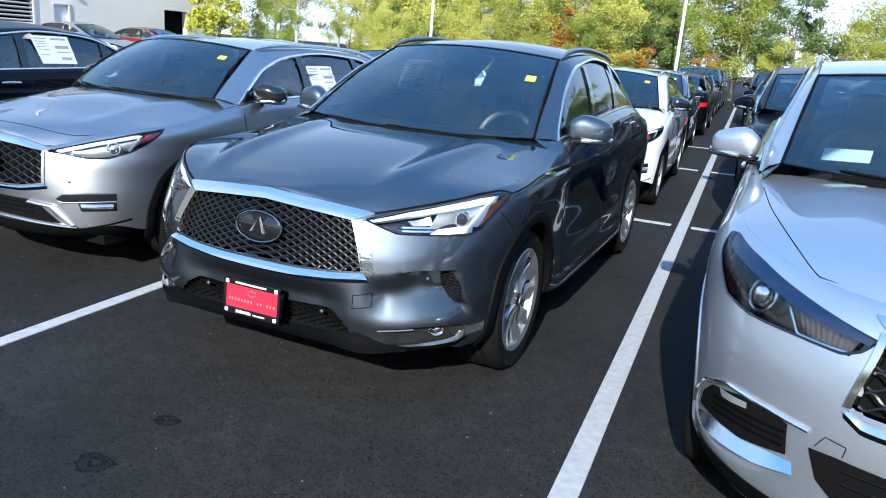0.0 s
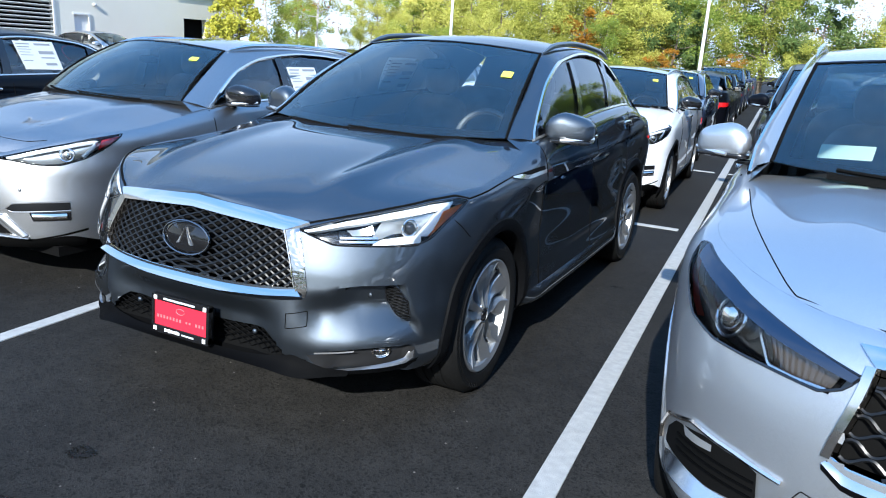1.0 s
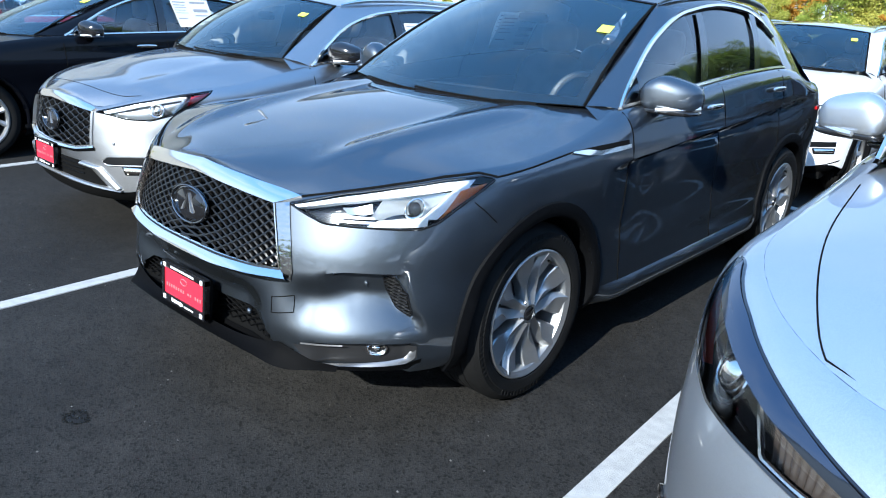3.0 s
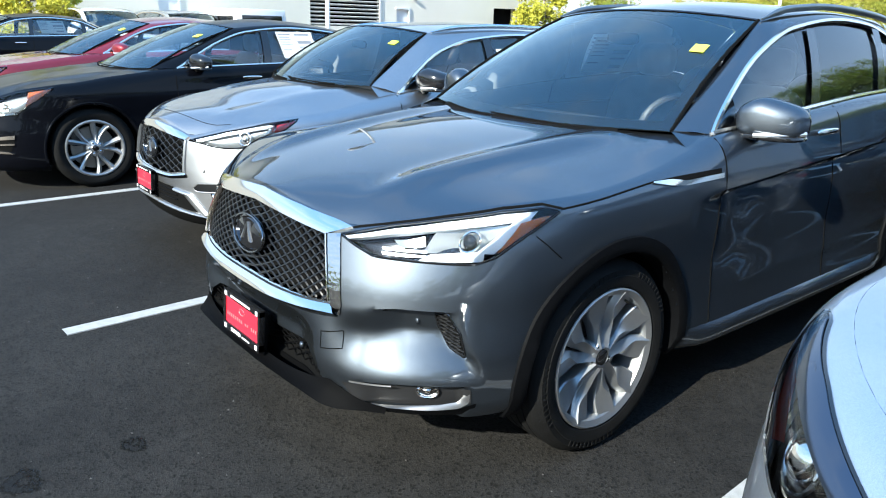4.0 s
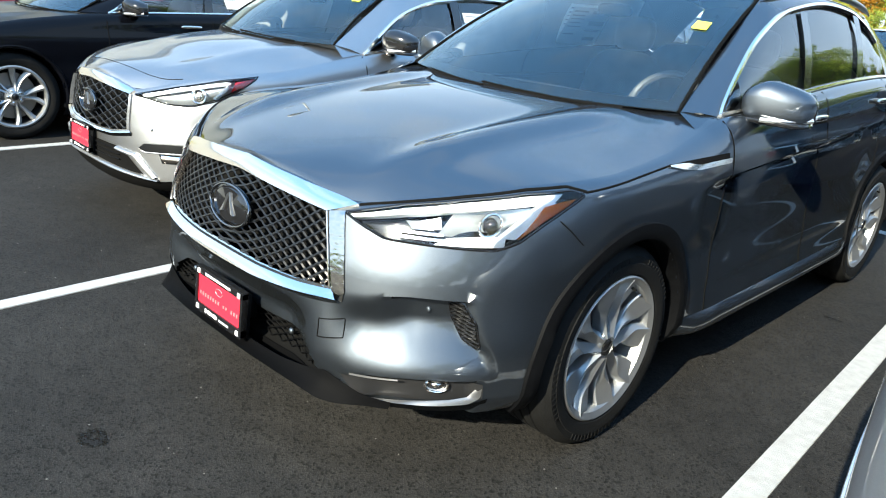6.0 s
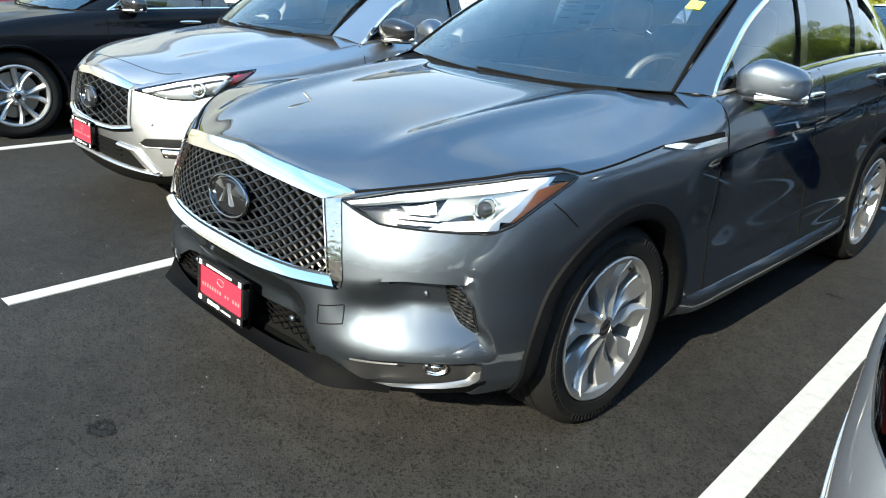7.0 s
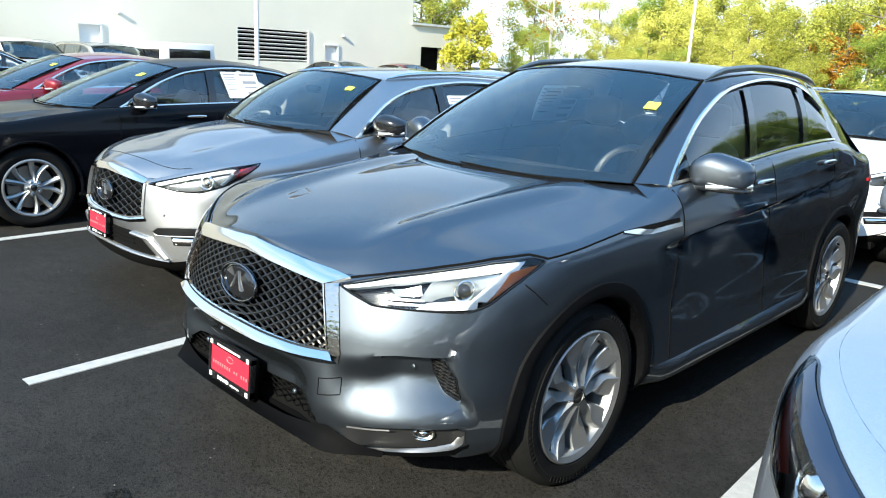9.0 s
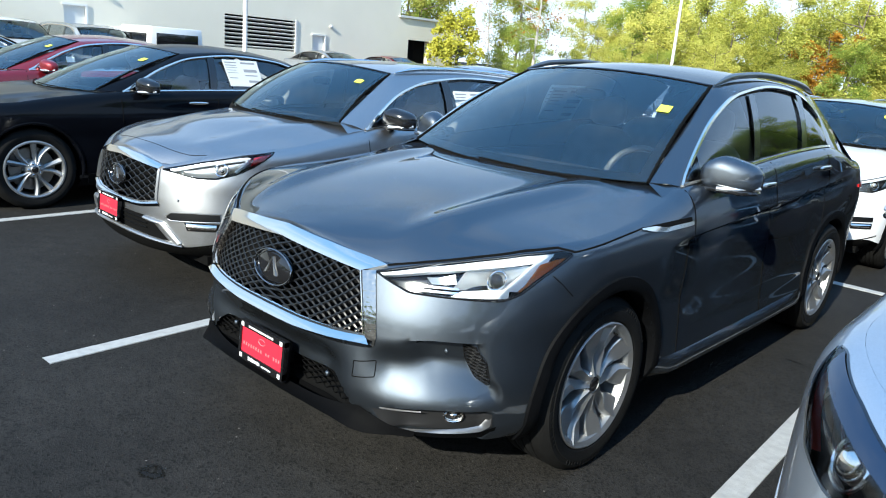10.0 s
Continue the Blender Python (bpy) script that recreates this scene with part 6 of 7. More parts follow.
def price_sheet(root, corners):
    """A printed sheet inside a window, its print as plain bars."""
    c = [Vector(p) for p in corners]
    sheet = part("price_sheet", flat_plate(c, 0.001), PAPER, root, "white printed price sheet", smooth=False)
    n = (c[1] - c[0]).cross(c[3] - c[0]).normalized()
    for u0, u1, v0, v1 in ((0.05, 0.40, 0.88, 0.92), (0.05, 0.36, 0.78, 0.81), (0.05, 0.38, 0.70, 0.72), (0.05, 0.33, 0.60, 0.62), (0.05, 0.38, 0.50, 0.52), (0.52, 0.95, 0.86, 0.93), (0.55, 0.95, 0.55, 0.66), (0.55, 0.92, 0.40, 0.44), (0.60, 0.90, 0.15, 0.24), (0.05, 0.30, 0.30, 0.33)):
        q = [c[0] + (c[1] - c[0]) * u + (c[3] - c[0]) * v for u, v in ((u0, v0), (u1, v0), (u1, v1), (u0, v1))]
        for side in (1, -1):
            part("print_bar", flat_plate([p + n * (0.0016 * side + 0.0005) for p in q], 0.0004), PRINT, sheet, smooth=False)
    return sheet


price_sheet(graphite, [(-0.825, 1.78, 1.23), (-0.825, 2.20, 1.23), (-0.705, 2.20, 1.47), (-0.705, 1.78, 1.47)])


def hatch_front_trim(root, sh, body=SILVER_GREY):
    part("lower_intake", patch(sh, both([(0, 0.492), (0.17, 0.490), (0.215, 0.482)]), both([(0, 0.375), (0.15, 0.368), (0.345, 0.356)]), 0.004, 40, 4), DARK, root, "black lower intake")
    for k in range(3):
        part("intake_bar", tube([sh.at(q, 0.472 - 0.028 * k, 0.010) for q in (-0.2 + 0.02 * i for i in range(21))], 0.004, 5), PLASTIC, root)
    for s in (1, -1):
        part("fog_intake", patch(sh, [(0.322, 0.511), (0.357, 0.538), (0.48, 0.548), (0.64, 0.550)], [(0.322, 0.507), (0.345, 0.492), (0.48, 0.500), (0.64, 0.505)], 0.004, 20, 3, s), GRILLE_MAT, root, "black fog lamp intake")
        part("intake_rim", tube(m2([sh.at(q, z, 0.004) for q, z in along([(0.64, 0.552), (0.48, 0.551), (0.357, 0.541), (0.320, 0.509), (0.345, 0.489), (0.48, 0.497), (0.64, 0.502)], 30)], s), 0.004, 5), body, root)
        part("fog_surround", patch(sh, [(0.435, 0.492), (0.64, 0.492)], [(0.452, 0.438), (0.64, 0.442)], 0.003, 10, 3, s), GLOSS_BLACK, root, "black fog lamp surround")
        part("fog_lamp", patch(sh, [(0.448, 0.486), (0.62, 0.485)], [(0.465, 0.447), (0.62, 0.450)], lambda t, f: 0.006 + 0.010 * math.sin(f * 3.1), 12, 5, s), CHROME, root, "chrome fog lamp")
        part("skid_arm", patch(sh, [(0.185, 0.490), (0.312, 0.474), (0.366, 0.418), (0.425, 0.355)], [(0.175, 0.466), (0.275, 0.452), (0.330, 0.392), (0.385, 0.340)], lambda t, f: 0.012 + 0.012 * math.sin(f * 3.14), 20, 4, s, rim=0.02), SILVER_TRIM, root, "satin silver skid arm")
        x, y, z = sh.at(0.40, 0.62)
        part("parking_sensor", blob((s * x, y, z), (0.010, 0.006, 0.010), 0.9, 10, 6), body, root)
    part("skid_bar", patch(sh, both([(0, 0.380), (0.141, 0.371), (0.294, 0.358), (0.43, 0.342)]), both([(0, 0.352), (0.14, 0.345), (0.293, 0.336), (0.43, 0.330)]), lambda t, f: 0.012 + 0.014 * math.sin(f * 3.14), 40, 4, rim=0.02), SILVER_TRIM, root, "satin silver skid bar")
    part("lower_bumper", patch(sh, both([(0, 0.345), (0.3, 0.335), (0.45, 0.330), (0.60, 0.36), (0.72, 0.39)]), both([(0, 0.24), (0.3, 0.24), (0.55, 0.24), (0.72, 0.24)]), lambda t, f: 0.006 - 0.05 * f, 40, 4), DARK, root, "black lower bumper")


def sedan_front_trim(root, sh, full=True):
    for s in (1, -1):
        part("fog_surround", patch(sh, [(0.43, 0.478), (0.66, 0.508)], [(0.425, 0.455), (0.655, 0.475)], 0.012, 10, 2, s, rim=0.02), CHROME, root, "chrome fog surround")
        part("fog_surround", patch(sh, [(0.43, 0.425), (0.65, 0.44)], [(0.43, 0.412), (0.65, 0.424)], 0.012, 10, 2, s, rim=0.02), CHROME, root, "chrome fog surround")
        part("fog_surround", patch(sh, [(0.42, 0.378), (0.60, 0.365)], [(0.43, 0.352), (0.64, 0.346)], 0.012, 10, 2, s, rim=0.02), CHROME, root, "chrome fog surround")
        part("fog_recess", patch(sh, [(0.425, 0.452), (0.655, 0.472)], [(0.425, 0.38), (0.62, 0.368)], 0.003, 10, 2, s), DARK, root)
    part("lower_grille", patch(sh, both([(0, 0.42), (0.33, 0.43)]), both([(0, 0.30), (0.36, 0.31)]), 0.004, 24, 3, rim=0.01), GRILLE_MAT, root, "black lower grille")
    part("lower_chrome", patch(sh, both([(0, 0.292), (0.42, 0.30)]), both([(0, 0.280), (0.42, 0.288)]), 0.012, 24, 2, rim=0.02), CHROME, root, "thin chrome bumper strip")


def big_front_trim(root, sh):
    for s in (1, -1):
        up = [(0.736, 0.462), (0.726, 0.505), (0.674, 0.557), (0.555, 0.591), (0.434, 0.594), (0.408, 0.585)]
        low = [(0.735, 0.450), (0.637, 0.452), (0.531, 0.455), (0.455, 0.474), (0.398, 0.489)]
        rec = part("fog_recess", patch(sh, up, low, lambda t, f: 0.004, 24, 5, s), DARK, root, "black fog lamp recess")
        for k in range(3):
            part("recess_rib", patch(sh, [(0.66, 0.532 - k * 0.022), (0.41, 0.560 - k * 0.022)], [(0.66, 0.526 - k * 0.022), (0.41, 0.554 - k * 0.022)], 0.008, 12, 2, s, rim=0.005), LIP_MAT, rec)
        part("fog_blade", patch(sh, [(0.755, 0.465), (0.735, 0.450), (0.637, 0.452), (0.531, 0.455), (0.455, 0.472), (0.385, 0.474)], [(0.80, 0.440), (0.784, 0.414), (0.722, 0.404), (0.582, 0.410), (0.462, 0.422), (0.366, 0.451)], lambda t, f: -0.004 + 0.034 * f * step(0.05, 0.4, t), 30, 4, s), SATIN, rec, "chrome fog lamp blade")
        part("fog_trim", tube(m2([sh.at(q, z, 0.005) for q, z in along([(0.785, 0.43), (0.780, 0.475), (0.723, 0.550), (0.599, 0.603), (0.464, 0.604), (0.359, 0.594)], 30)], s), 0.007, 6), CHROME, rec, "chrome fog lamp trim")
        part("fog_light", patch(sh, [(0.632, 0.573), (0.523, 0.584)], [(0.619, 0.549), (0.522, 0.565)], lambda t, f: 0.008 + 0.006 * math.sin(t * 3.1), 14, 3, s, rim=0.0), REFLECTOR, rec, "clear fog light")
        lamp = part("led_box", patch(sh, [(0.485, 0.928), (0.40, 0.906), (0.335, 0.886)], [(0.455, 0.846), (0.40, 0.846), (0.345, 0.850)], lambda t, f: -0.030 + 0.0012 * math.sin(t * 60), 30, 8, s), LED_MAT, root, "ribbed lamp reflector")
        part("led_frame", tube(m2([sh.at(q, z, -0.010) for q, z in along([(0.50, 0.94), (0.485, 0.90), (0.455, 0.846), (0.40, 0.843), (0.345, 0.845)], 24)], s), 0.006, 6), SATIN, lamp)
        part("lamp_brow", patch(sh, [(0.302, 0.897), (0.365, 0.916), (0.465, 0.947), (0.62, 0.994), (0.80, 1.031)], [(0.31, 0.880), (0.365, 0.893), (0.465, 0.914), (0.62, 0.957), (0.775, 0.998)], 0.009, 24, 3, s, rim=0.012), LAMP_BROW, root, "dark glossy lamp brow")
    part("lower_intake", patch(sh, both([(0, 0.548), (0.2, 0.544), (0.30, 0.550), (0.352, 0.546)]), both([(0, 0.33), (0.2, 0.35), (0.29, 0.42), (0.325, 0.457)]), 0.004, 40, 5), DARK, root, "black lower intake")
    for k in range(4):
        part("intake_bar", tube([sh.at(q, 0.52 - 0.04 * k, 0.008) for q in (-0.28 + 0.02 * i for i in range(29))], 0.004, 5), PLASTIC, root)
    ribbon(root, sh, [(0.285, 0.556), (0.282, 0.588), (0.325, 0.596), (0.342, 0.556)], 0.0016, "tow_cover_gap", side=(-1,))
    part("lower_bumper", patch(sh, both([(0, 0.315), (0.4, 0.32), (0.75, 0.33)]), both([(0, 0.26), (0.4, 0.26), (0.75, 0.265)]), 0.006, 36, 3, rim=0.02), PLASTIC, root, "black lower bumper")


hatch = simple_car("hatchback_car", pose(-2.50, 0.42, 0), "silver grey metallic compact crossover with black net grille", HATCH, SILVER_GREY, HATCH_CABIN, (0, 2.7), (0.345, 0.24), HATCH_FRONT, rails=(0.96, 3.0), arch_mat=PLASTIC, crown=CROWN_HATCH, mirror_mat=GLOSS_BLACK, seams=[0.50, 1.42, 2.30], hood_to=(0.50, 0.20), nq=60, nz=40, step=0.05)
hatch_front_trim(hatch, HATCH)
emblem(hatch, (0, -0.900, 0.70), 0.085)
price_sheet(hatch, [(0.800, 1.52, 1.12), (0.800, 1.90, 1.12), (0.690, 1.90, 1.35), (0.690, 1.52, 1.35)])
plate_front(hatch, -0.935, 0.480, x=-0.045)
sedan = simple_car("sedan_car", pose(-5.57, -0.287, 0), "black sedan with price sheet in its rear window", SEDAN, BLACK_PAINT, SEDAN_CABIN, (0, 2.9), (0.358, 0.25), SEDAN_FRONT, crown=CROWN_SEDAN, seams=[0.78, 1.78, 2.75], nq=50, nz=34, step=0.06, spokes=5, twin=True, mirror_mat=GLOSS_BLACK, hood_to=(0.78, 0.42))
sedan_front_trim(sedan, SEDAN)
emblem(sedan, (0, -0.935, 0.65), 0.08)
plate_front(sedan, -0.975, 0.43, small=True)
price_sheet(sedan, [(0.785, 1.98, 1.135), (0.785, 2.38, 1.135), (0.690, 2.34, 1.40), (0.690, 1.92, 1.40)])
red = simple_car("sedan_car", pose(-8.57, -0.15, 0), "dark red sedan parked in the row", SEDAN, RED_PAINT, SEDAN_CABIN, (0, 2.9), (0.352, 0.24), SEDAN_FRONT, crown=CROWN_SEDAN, detail=False, seams=[0.78, 1.78, 2.75], hood_to=(0.78, 0.42))
sedan_front_trim(red, SEDAN)
plate_front(red, -0.975, 0.43, small=True)
last = simple_car("sedan_car", pose(-15.2, -0.66, 0), "black sedan with paper sheet in its window", SEDAN, BLACK_PAINT, SEDAN_CABIN, (0, 2.9), (0.352, 0.24), SEDAN_FRONT, crown=CROWN_SEDAN, detail=False, seams=[0.78, 1.78, 2.75], hood_to=(0.78, 0.42))
sedan_front_trim(last, SEDAN)
price_sheet(last, [(0.715, 1.98, 1.135), (0.715, 2.45, 1.135), (0.655, 2.40, 1.38), (0.655, 1.92, 1.38)])
big = simple_car("suv_car", pose(2.80, -0.36, 0), "light silver large sport utility vehicle", BIG, LIGHT_SILVER, BIG_CABIN, (0, 2.9), (0.375, 0.25), BIG_FRONT, rails=(1.25, 3.7), crown=CROWN_BIG, nq=80, nz=54, step=0.05, hood_to=(0.62, 0.34))
big_front_trim(big, BIG)
emblem(big, (0, -0.965, 0.78), 0.10)
part("window_paper", flat_plate([(-0.63, 0.62, 1.235), (-0.44, 0.60, 1.245), (-0.43, 0.66, 1.295), (-0.62, 0.68, 1.285)], 0.001), GREEN_PAPER, big, "pale green paper slip", smooth=False)


# ---- cars further off ----
def parked(name, x, y, label, sh, mat, c, front, crown, tyre=0.345, turn=2.6, rails=None, arch=None, seams=None, base=2.7, hood_to=None, roof_mat=None):
    seams = [0.50, 1.42, 2.30] if sh is HATCH else [0.78, 1.78, 2.75] if sh is SEDAN else [0.62, 1.6, 2.6]
    hood_to = (0.50, 0.20) if sh is HATCH else (0.78, 0.42) if sh is SEDAN else (0.62, 0.34)
    return simple_car(name, pose(x, y, 0, 0, 0, turn), label, sh, mat, c, (0, base), (tyre, 0.24), {**front, "amber": None}, rails=rails, arch_mat=arch, crown=crown, detail=False, nq=26, nz=18, step=0.12, seams=seams, spokes=7, hood_to=hood_to, mirror_mat=GLOSS_BLACK if sh is HATCH else None, roof_mat=roof_mat)


white = parked("hatchback_car", -0.08, 5.35, "white compact crossover with black roof and wheel arches", HATCH, WHITE_PAINT, HATCH_CABIN, HATCH_FRONT, CROWN_HATCH, rails=(0.96, 3.0), arch=PLASTIC, roof_mat=GLOSS_BLACK)
hatch_front_trim(white, HATCH, WHITE_PAINT)
parked("hatchback_car", -0.42, 10.3, "slate blue compact crossover in the rear row", HATCH, NAVY_PAINT, HATCH_CABIN, HATCH_FRONT, CROWN_HATCH, rails=(0.96, 3.0), arch=PLASTIC)
far = parked("sedan_car", -0.75, 19.0, "black sedan seen from its red tail lights", SEDAN, BLACK_PAINT, SEDAN_CABIN, SEDAN_FRONT, CROWN_SEDAN, turn=182.6, seams=[0.66, 1.72, 2.75], base=2.9)
parked("sedan_car", -0.95, 21.0, "black sedan facing the aisle", SEDAN, BLACK_PAINT, SEDAN_CABIN, SEDAN_FRONT, CROWN_SEDAN, seams=[0.66, 1.72, 2.75], base=2.9)
parked("suv_car", -1.25, 26.5, "dark blue large sport utility vehicle", BIG, NAVY_PAINT, BIG_CABIN, BIG_FRONT, CROWN_BIG, tyre=0.375, rails=(1.12, 3.7), base=2.9)
parked("suv_car", -1.50, 32.0, "dark blue large sport utility vehicle", BIG, NAVY_PAINT, BIG_CABIN, BIG_FRONT, CROWN_BIG, tyre=0.375, rails=(1.12, 3.7), base=2.9)
parked("suv_car", 2.58, 5.4, "black large sport utility vehicle in the rear row", BIG, BLACK_PAINT, BIG_CABIN, BIG_FRONT, CROWN_BIG, tyre=0.375, base=2.9)
parked("hatchback_car", 2.35, 10.6, "dark blue compact crossover in the rear row", HATCH, NAVY_PAINT, HATCH_CABIN, HATCH_FRONT, CROWN_HATCH, rails=(0.96, 3.0), arch=PLASTIC)
parked("sedan_car", 2.1, 15.8, "black sedan in the rear row", SEDAN, BLACK_PAINT, SEDAN_CABIN, SEDAN_FRONT, CROWN_SEDAN, seams=[0.66, 1.72, 2.75], base=2.9)
parked("suv_car", 1.8, 21.5, "black large sport utility vehicle far down the row", BIG, BLACK_PAINT, BIG_CABIN, BIG_FRONT, CROWN_BIG, tyre=0.375, base=2.9)
parked("hatchback_car", -3.4, 5.6, "white compact crossover in the rear row", HATCH, WHITE_PAINT, HATCH_CABIN, HATCH_FRONT, CROWN_HATCH, arch=PLASTIC)
parked("sedan_car", -6.6, 5.8, "dark blue sedan in the rear row", SEDAN, NAVY_PAINT, SEDAN_CABIN, SEDAN_FRONT, CROWN_SEDAN, seams=[0.66, 1.72, 2.75], base=2.9)
parked("suv_car", -19.3, 4.35, "white sport utility vehicle parked nose out at the building", BIG, WHITE_PAINT, BIG_CABIN, BIG_FRONT, CROWN_BIG, tyre=0.375, turn=95, rails=(1.12, 3.7), base=2.9)
parked("suv_car", -19.5, 6.75, "pale silver sport utility vehicle parked nose out at the building", BIG, LIGHT_SILVER, BIG_CABIN, BIG_FRONT, CROWN_BIG, tyre=0.375, turn=95, rails=(1.12, 3.7), base=2.9)
parked("sedan_car", -19.6, 16.0, "silver sedan parked nose out at the building", SEDAN, LIGHT_SILVER, SEDAN_CABIN, SEDAN_FRONT, CROWN_SEDAN, turn=95, base=2.9)
parked("sedan_car", -19.6, 19.4, "red sedan parked nose out at the building", SEDAN, RED_PAINT, SEDAN_CABIN, SEDAN_FRONT, CROWN_SEDAN, turn=95, base=2.9)


def pickup(m):
    """A white pickup with a cap over its bed, nose to -y."""
    root = empty("pickup_truck", m, "white pickup truck with a cap over its bed", "pickup truck")

    def taper(bm, z0, z1, k, front=0.0):
        for v in bm.verts:
            f = (v.co.z - z0) / (z1 - z0)
            v.co.x *= 1 - k * f
            if v.co.y < 0.6:
                v.co.y += front * f
        return bm
    part("body", taper(box((0, 1.55, 0.72), (0.96, 2.55, 0.32), bevel=0.06), 0.4, 1.04, 0.03), WHITE_PAINT, root)
    part("cab", taper(box((0, 1.10, 1.38), (0.86, 0.95, 0.36), bevel=0.07), 1.02, 1.74, 0.16, 0.45), WHITE_PAINT, root, "white cab")
    part("windshield", taper(box((0, 0.36, 1.40), (0.78, 0.03, 0.24)), 1.02, 1.74, 0.16, 0.45), GLASS_TINT, root)
    cap = part("bed_cap", taper(box((0, 3.08, 1.42), (0.88, 0.98, 0.40), bevel=0.05), 1.02, 1.82, 0.10), WHITE_PAINT, root, "white bed cap")
    part("cap_window", box((0, 4.055, 1.44), (0.66, 0.03, 0.20), bevel=0.01), GLOSS_BLACK, cap, "dark rear cap window")
    for s in (1, -1):
        part("cap_window", box((s * 0.842, 3.1, 1.44), (0.02, 0.70, 0.17), bevel=0.01), GLOSS_BLACK, cap, "dark side cap window")
        part("side_window", box((s * 0.792, 0.98, 1.46), (0.02, 0.36, 0.17), bevel=0.01), GLOSS_BLACK, root, "dark side window")
        part("side_window", box((s * 0.792, 1.68, 1.46), (0.02, 0.24, 0.17), bevel=0.01), GLOSS_BLACK, root, "dark side window")
        part("tail_light", box((s * 0.88, 4.09, 0.86), (0.05, 0.02, 0.14)), RED_LENS, root, "red tail light")
        part("door_mirror", blob((s * 1.02, 0.55, 1.25), (0.10, 0.06, 0.12), 0.5, 10, 8), GLOSS_BLACK, root)
        for y in (0.0, 3.15):
            wheel(root, "wheel", s * 0.95, y, 0.38, 0.38, 0.22, 0.24, 6, s, twin=False, detail=False)
    return root


pickup(pose(-23.2, 8.2, 0, 0, 0, -88))


# ---- building ----
def building():
    root = empty("building", pose(0, 0, 0), "long white plastered building with a louvred vent", "building", kind="structure")
    wx = -24.0
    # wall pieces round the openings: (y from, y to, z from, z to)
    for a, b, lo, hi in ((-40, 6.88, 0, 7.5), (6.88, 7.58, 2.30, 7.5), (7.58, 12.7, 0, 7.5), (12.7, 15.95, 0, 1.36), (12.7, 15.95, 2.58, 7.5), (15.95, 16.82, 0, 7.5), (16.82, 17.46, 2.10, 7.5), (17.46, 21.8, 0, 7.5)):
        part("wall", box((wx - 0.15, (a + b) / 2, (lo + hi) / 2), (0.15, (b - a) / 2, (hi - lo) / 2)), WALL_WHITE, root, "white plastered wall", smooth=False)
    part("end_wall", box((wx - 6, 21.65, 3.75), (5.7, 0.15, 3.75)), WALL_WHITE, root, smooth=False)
    part("roof", box((wx - 6, -9, 7.6), (6.2, 31.0, 0.1)), LOUVRE_MAT, root, smooth=False)
    for a, b, h in ((6.88, 7.58, 2.30), (16.82, 17.46, 2.10)):
        d = part("door", box((wx - 0.10, (a + b) / 2, h / 2), (0.03, (b - a) / 2, h / 2)), DOOR_WHITE, root, "white steel door", smooth=False)
        part("door_frame", box((wx + 0.01, (a + b) / 2, h + 0.03), (0.03, (b - a) / 2 + 0.05, 0.035)), DOOR_WHITE, d, smooth=False)
        part("door_frame", box((wx + 0.01, b + 0.02, h / 2), (0.03, 0.03, h / 2)), DOOR_WHITE, d, smooth=False)
    lv = part("louvre_vent", box((wx - 0.22, 14.33, 1.97), (0.03, 1.62, 0.61)), DARK, root, "dark vent with white slats", smooth=False)
    for k in range(8):
        part("slat", box((wx - 0.06, 14.33, 1.42 + 0.15 * k), (0.06, 1.62, 0.012), m=Euler((0, radians(-25), 0)).to_matrix()), LOUVRE_MAT, lv, smooth=False)
    part("vent_frame", box((wx + 0.01, 15.97, 1.97), (0.03, 0.04, 0.65)), LOUVRE_MAT, lv, smooth=False)
    part("wall_lamp", blob((wx + 0.05, 17.75, 2.52), (0.06, 0.08, 0.05), 0.5, 12, 8), LOUVRE_MAT, root, "small white wall lamp")
    part("wall_lamp", blob((wx + 0.05, 8.2, 2.75), (0.06, 0.08, 0.05), 0.5, 12, 8), LOUVRE_MAT, root, "small white wall lamp")
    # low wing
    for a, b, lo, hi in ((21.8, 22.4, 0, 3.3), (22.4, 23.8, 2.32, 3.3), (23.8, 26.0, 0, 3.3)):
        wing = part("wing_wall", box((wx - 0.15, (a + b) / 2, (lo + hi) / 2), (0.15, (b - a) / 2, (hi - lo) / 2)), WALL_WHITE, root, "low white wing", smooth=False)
    part("doorway", box((wx - 0.45, 23.1, 1.25), (0.1, 1.2, 1.25)), DARK, wing, smooth=False)
    part("wing_roof", box((wx - 3, 23.9, 3.34), (3.1, 2.2, 0.05)), LOUVRE_MAT, wing, smooth=False)


building()


def pole_light(x, y, h, r=0.09):
    root = empty("light_pole", pose(x, y, 0), "white steel car park light pole", "light pole", "light poles")
    part("shaft", tube([(0, 0, 0.5 + (h - 0.5) * i / 6) for i in range(7)], r, 12, taper=lambda f: 1 - 0.35 * f), POLE_MAT, root)
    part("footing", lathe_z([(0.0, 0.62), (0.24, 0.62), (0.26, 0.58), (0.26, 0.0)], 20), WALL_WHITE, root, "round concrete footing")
    head = part("arm", tube([(0, 0, h), (0, -0.6, h + 0.05)], 0.04, 8), POLE_MAT, root)
    part("lamp_head", blob((0, -0.85, h + 0.05), (0.18, 0.34, 0.07), 0.4, 16, 8), POLE_MAT, head)
    return root


def lathe_z(profile, n=24):
    return grid([[(r * math.cos(t), r * math.sin(t), z) for t in (2 * math.pi * i / n for i in range(n))] for r, z in profile], close=True)


pole_light(-3.35, 36.0, 8.0)
pole_light(-17.0, 35.5, 8.0)
pole_light(-19.6, 10.9, 8.5, 0.08)


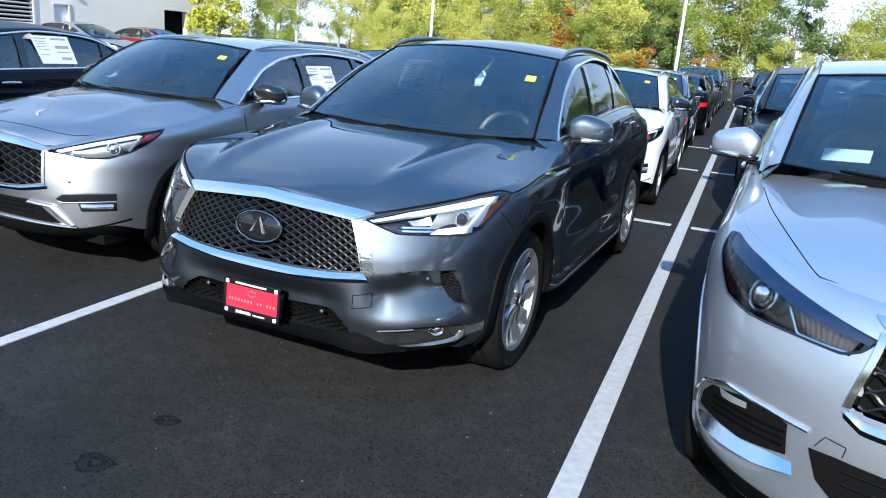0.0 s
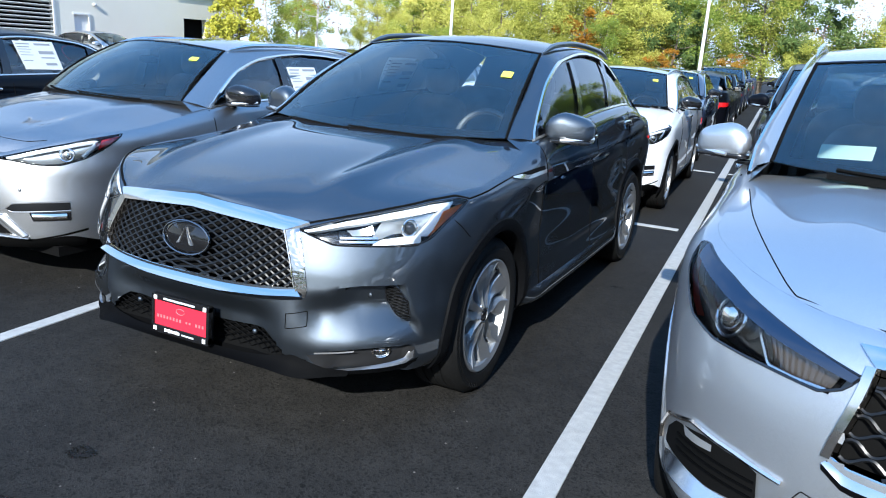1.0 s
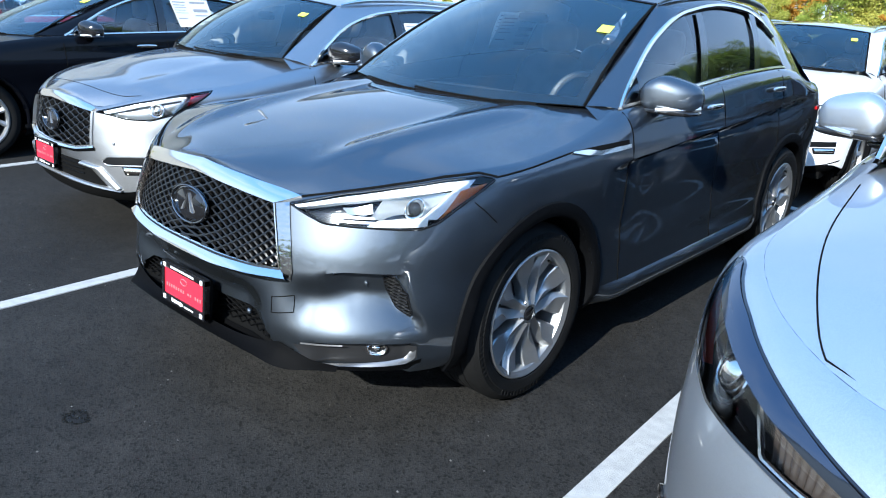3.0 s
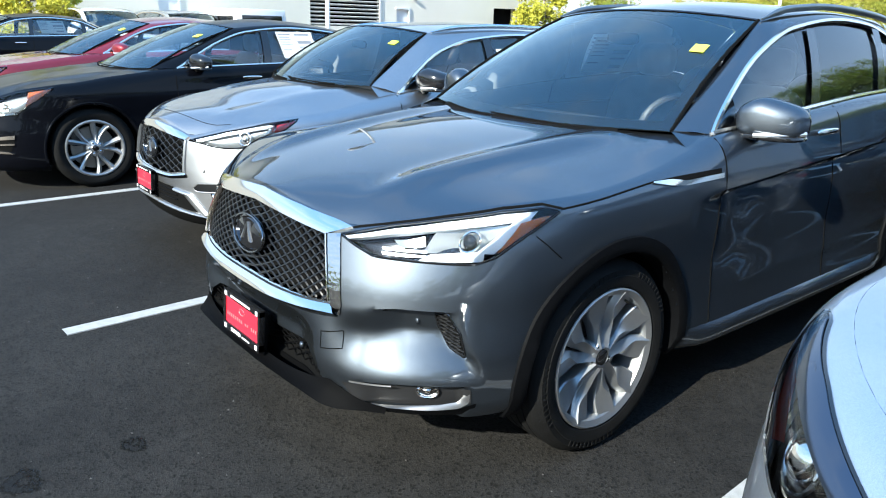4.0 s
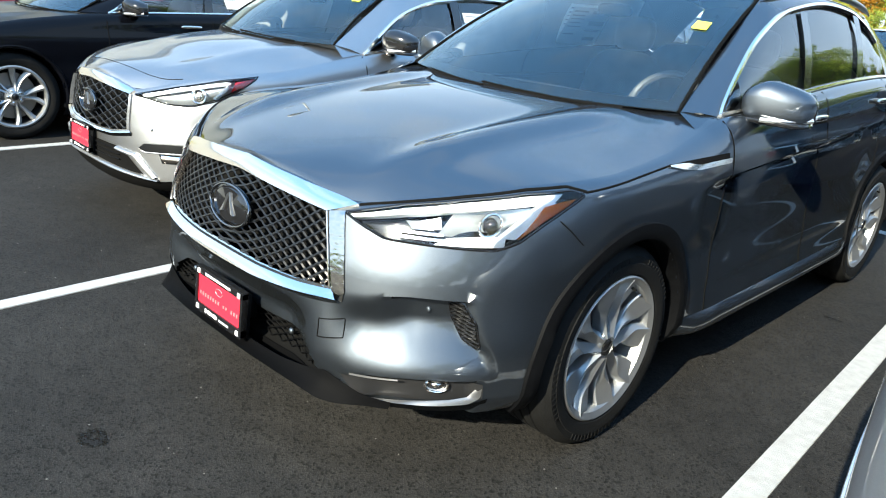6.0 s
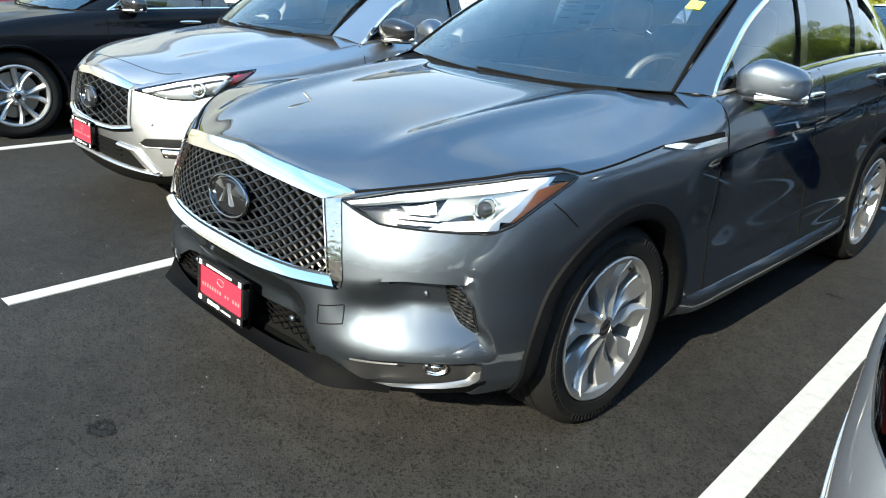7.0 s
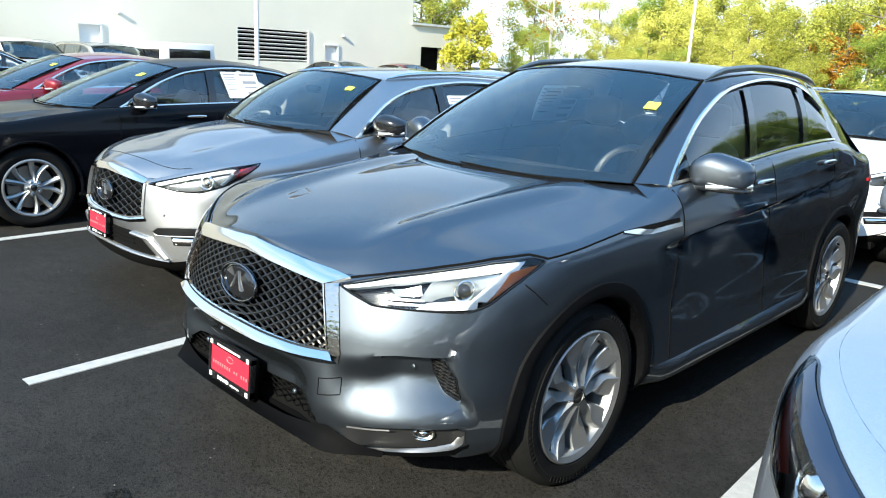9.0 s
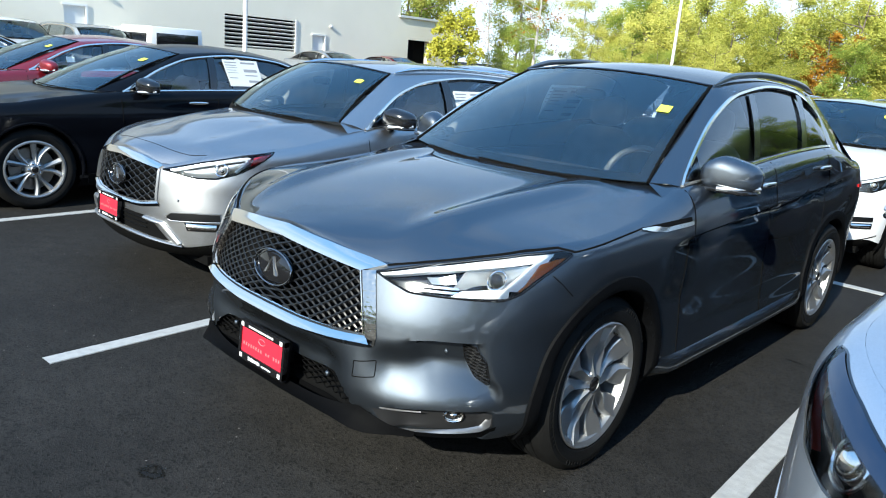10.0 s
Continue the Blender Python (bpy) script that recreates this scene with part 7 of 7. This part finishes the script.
# ---- trees ----
def tree(name, m, label, leaf, bark, h, spread, low, leaves, seed, size=0.2, trunk=0.12):
    """A trunk with limbs and a crown of single leaf sprays in clumps."""
    rnd = random.Random(seed)
    root = empty(name, m, label, "tree", "tree line")
    bm = bmesh.new()
    top = Vector((rnd.uniform(-0.4, 0.4), rnd.uniform(-0.4, 0.4), h * 0.86))
    tube([top * t + Vector((0.15 * math.sin(5 * t + seed), 0.12 * math.cos(4 * t), 0)) * t for t in (i / 8 for i in range(9))], trunk, 8, bm, taper=lambda f: 1 - 0.8 * f)
    clumps = []
    for k in range(16):
        f = low + (0.96 - low) * (k + rnd.random()) / 16
        a = k * 2.4 + rnd.uniform(-0.5, 0.5)
        reach = spread * (1.05 - abs(f - low - 0.3) * 0.85) * rnd.uniform(0.55, 1.1)
        s = top * (f * 0.95)
        e = s + Vector((math.cos(a) * reach, math.sin(a) * reach, reach * rnd.uniform(0.15, 0.7)))
        e.z = min(e.z, h)
        mid = (s + e) / 2 + Vector((0, 0, -0.1))
        tube([s, mid, e], trunk * 0.32, 5, bm, taper=lambda f: 1 - 0.8 * f)
        for q in range(3):
            clumps.append((s.lerp(e, rnd.uniform(0.55, 1.08)) + Vector((rnd.gauss(0, 0.3), rnd.gauss(0, 0.3), rnd.gauss(0, 0.25))), rnd.uniform(0.4, 0.95) * spread * 0.36))
    part("trunk", bm, bark, root)
    verts, faces = [], []
    for i in range(leaves):
        c, r = clumps[rnd.randrange(len(clumps))]
        d = Vector((rnd.gauss(0, 1), rnd.gauss(0, 1), rnd.gauss(0, 0.8))).normalized() * r * rnd.random() ** 0.4
        p = c + d
        u = Vector((rnd.gauss(0, 1), rnd.gauss(0, 1), rnd.gauss(0, 0.7))).normalized()
        v = u.cross(Vector((rnd.gauss(0, 1), rnd.gauss(0, 1), rnd.gauss(0, 1)))).normalized()
        s = size * rnd.uniform(0.5, 1.2)
        b = len(verts)
        nrm = u.cross(v) * s * 0.25
        verts += [p - u * s * 0.5, p + v * s * 0.3 + nrm, p + u * s * 0.55, p - v * s * 0.3 + nrm]
        faces.append((b, b + 1, b + 2, b + 3))
    me = bpy.data.meshes.new("crown")
    me.from_pydata([tuple(v) for v in verts], [], faces)
    me.materials.append(leaf)
    crown = new("crown", me)
    crown.parent = root
    return root


KINDS = [tree("tree", lot(-6, 43), "yellow green broadleaf tree in autumn", LEAF_YELLOW, BARK, 7.5, 2.6, 0.12, 13000, 1, 0.135),
         tree("tree", lot(1, 44), "green broadleaf tree at the lot's edge", LEAF_GREEN, BARK, 8.5, 3.0, 0.12, 15000, 2, 0.135),
         tree("tree", lot(-12, 44), "tall thin tree with pale trunk and yellow leaves", LEAF_YELLOW, PALE_BARK, 9.5, 2.0, 0.30, 7000, 3, 0.135),
         tree("tree", lot(8, 45), "dense yellow green tree with low branches", LEAF_YELLOW, BARK, 6.5, 3.0, 0.05, 15000, 4, 0.135),
         tree("tree", lot(-9, 41), "small orange tree turning in autumn", LEAF_ORANGE, BARK, 5.0, 1.3, 0.15, 2600, 5),
         tree("tree", pose(-22.1, 23.6, 0), "golden yellow young tree beside the building", LEAF_GOLD, BARK, 4.6, 1.5, 0.10, 4200, 6),
         tree("tree", lot(14, 46), "bare tree with few leaves and pale limbs", LEAF_ORANGE, PALE_BARK, 10.0, 2.2, 0.35, 300, 7),
         tree("tree", lot(4, 41), "dark green conifer with soft needles", NEEDLE, BARK, 6.0, 2.0, 0.03, 9000, 8, 0.17)]
rnd = random.Random(11)
KINDS[5].scale = [0.92] * 3
for i in range(34):
    x = -34 + i * 2.15 + rnd.uniform(-0.6, 0.6)
    k = 6 if -33.5 < x < -31.2 or 1.5 < x < 8 else rnd.choice([0, 0, 1, 1, 3, 3, 2, 7] if x > -4 else [0, 0, 0, 1, 3, 3, 2, 6])
    t = copy_thing(KINDS[k], lot(x, 43 + rnd.uniform(-2, 5), 0, rnd.uniform(0, 360)))
    t.scale = [rnd.uniform(0.75, 1.1) * (0.62 if x > 5 else 1)] * 3
for i in range(16):
    t = copy_thing(KINDS[rnd.choice([0, 3, 3, 4, 1])], lot(-27 + i * 3.4 + rnd.uniform(-1, 1), 39.5 + rnd.uniform(-1, 1), 0, rnd.uniform(0, 360)))
    t.scale = [rnd.uniform(0.42, 0.6)] * 3
for i in range(26):
    if i < 3 or 12 < i < 16:
        continue
    t = copy_thing(KINDS[rnd.choice([0, 0, 3, 3, 1, 2])], lot(-33 + i * 2.7 + rnd.uniform(-0.8, 0.8), 50 + rnd.uniform(-1, 3), 0, rnd.uniform(0, 360)))
    t.scale = [rnd.uniform(0.95, 1.25) * (0.7 if -33 + i * 2.7 > 6 else 1)] * 3
for x, y, k, s in ((-31.2, 30.0, 0, 1.15), (-33.4, 31.2, 1, 1.2), (-22.3, 2.75, 5, 0.78), (-24.5, 33.0, 6, 0.9)):
    t = copy_thing(KINDS[k], pose(x, y, 0, 0, 0, 40 * x))
    t.scale = [s] * 3
# out-of-view trees mirrored in the windows, made tall to keep sky off the flank
for i in range(32):
    t = copy_thing(KINDS[rnd.choice([1, 7, 1, 7, 7])], lot(17 + rnd.uniform(-1.5, 3), -23 + i * 2.6, 0, rnd.uniform(0, 360)))
    t.scale = [rnd.uniform(1.0, 1.4) if i < 14 else rnd.uniform(1.2, 1.65)] * 3
# added row out of view behind the camera, hiding the low sky from reflections
for i in range(22):
    t = copy_thing(KINDS[rnd.choice([1, 7, 1, 0, 7])], lot(-32 + i * 2.7 + rnd.uniform(-1, 1), -40 + rnd.uniform(-3, 2), 0, rnd.uniform(0, 360)))
    t.scale = [rnd.uniform(0.9, 1.35)] * 3
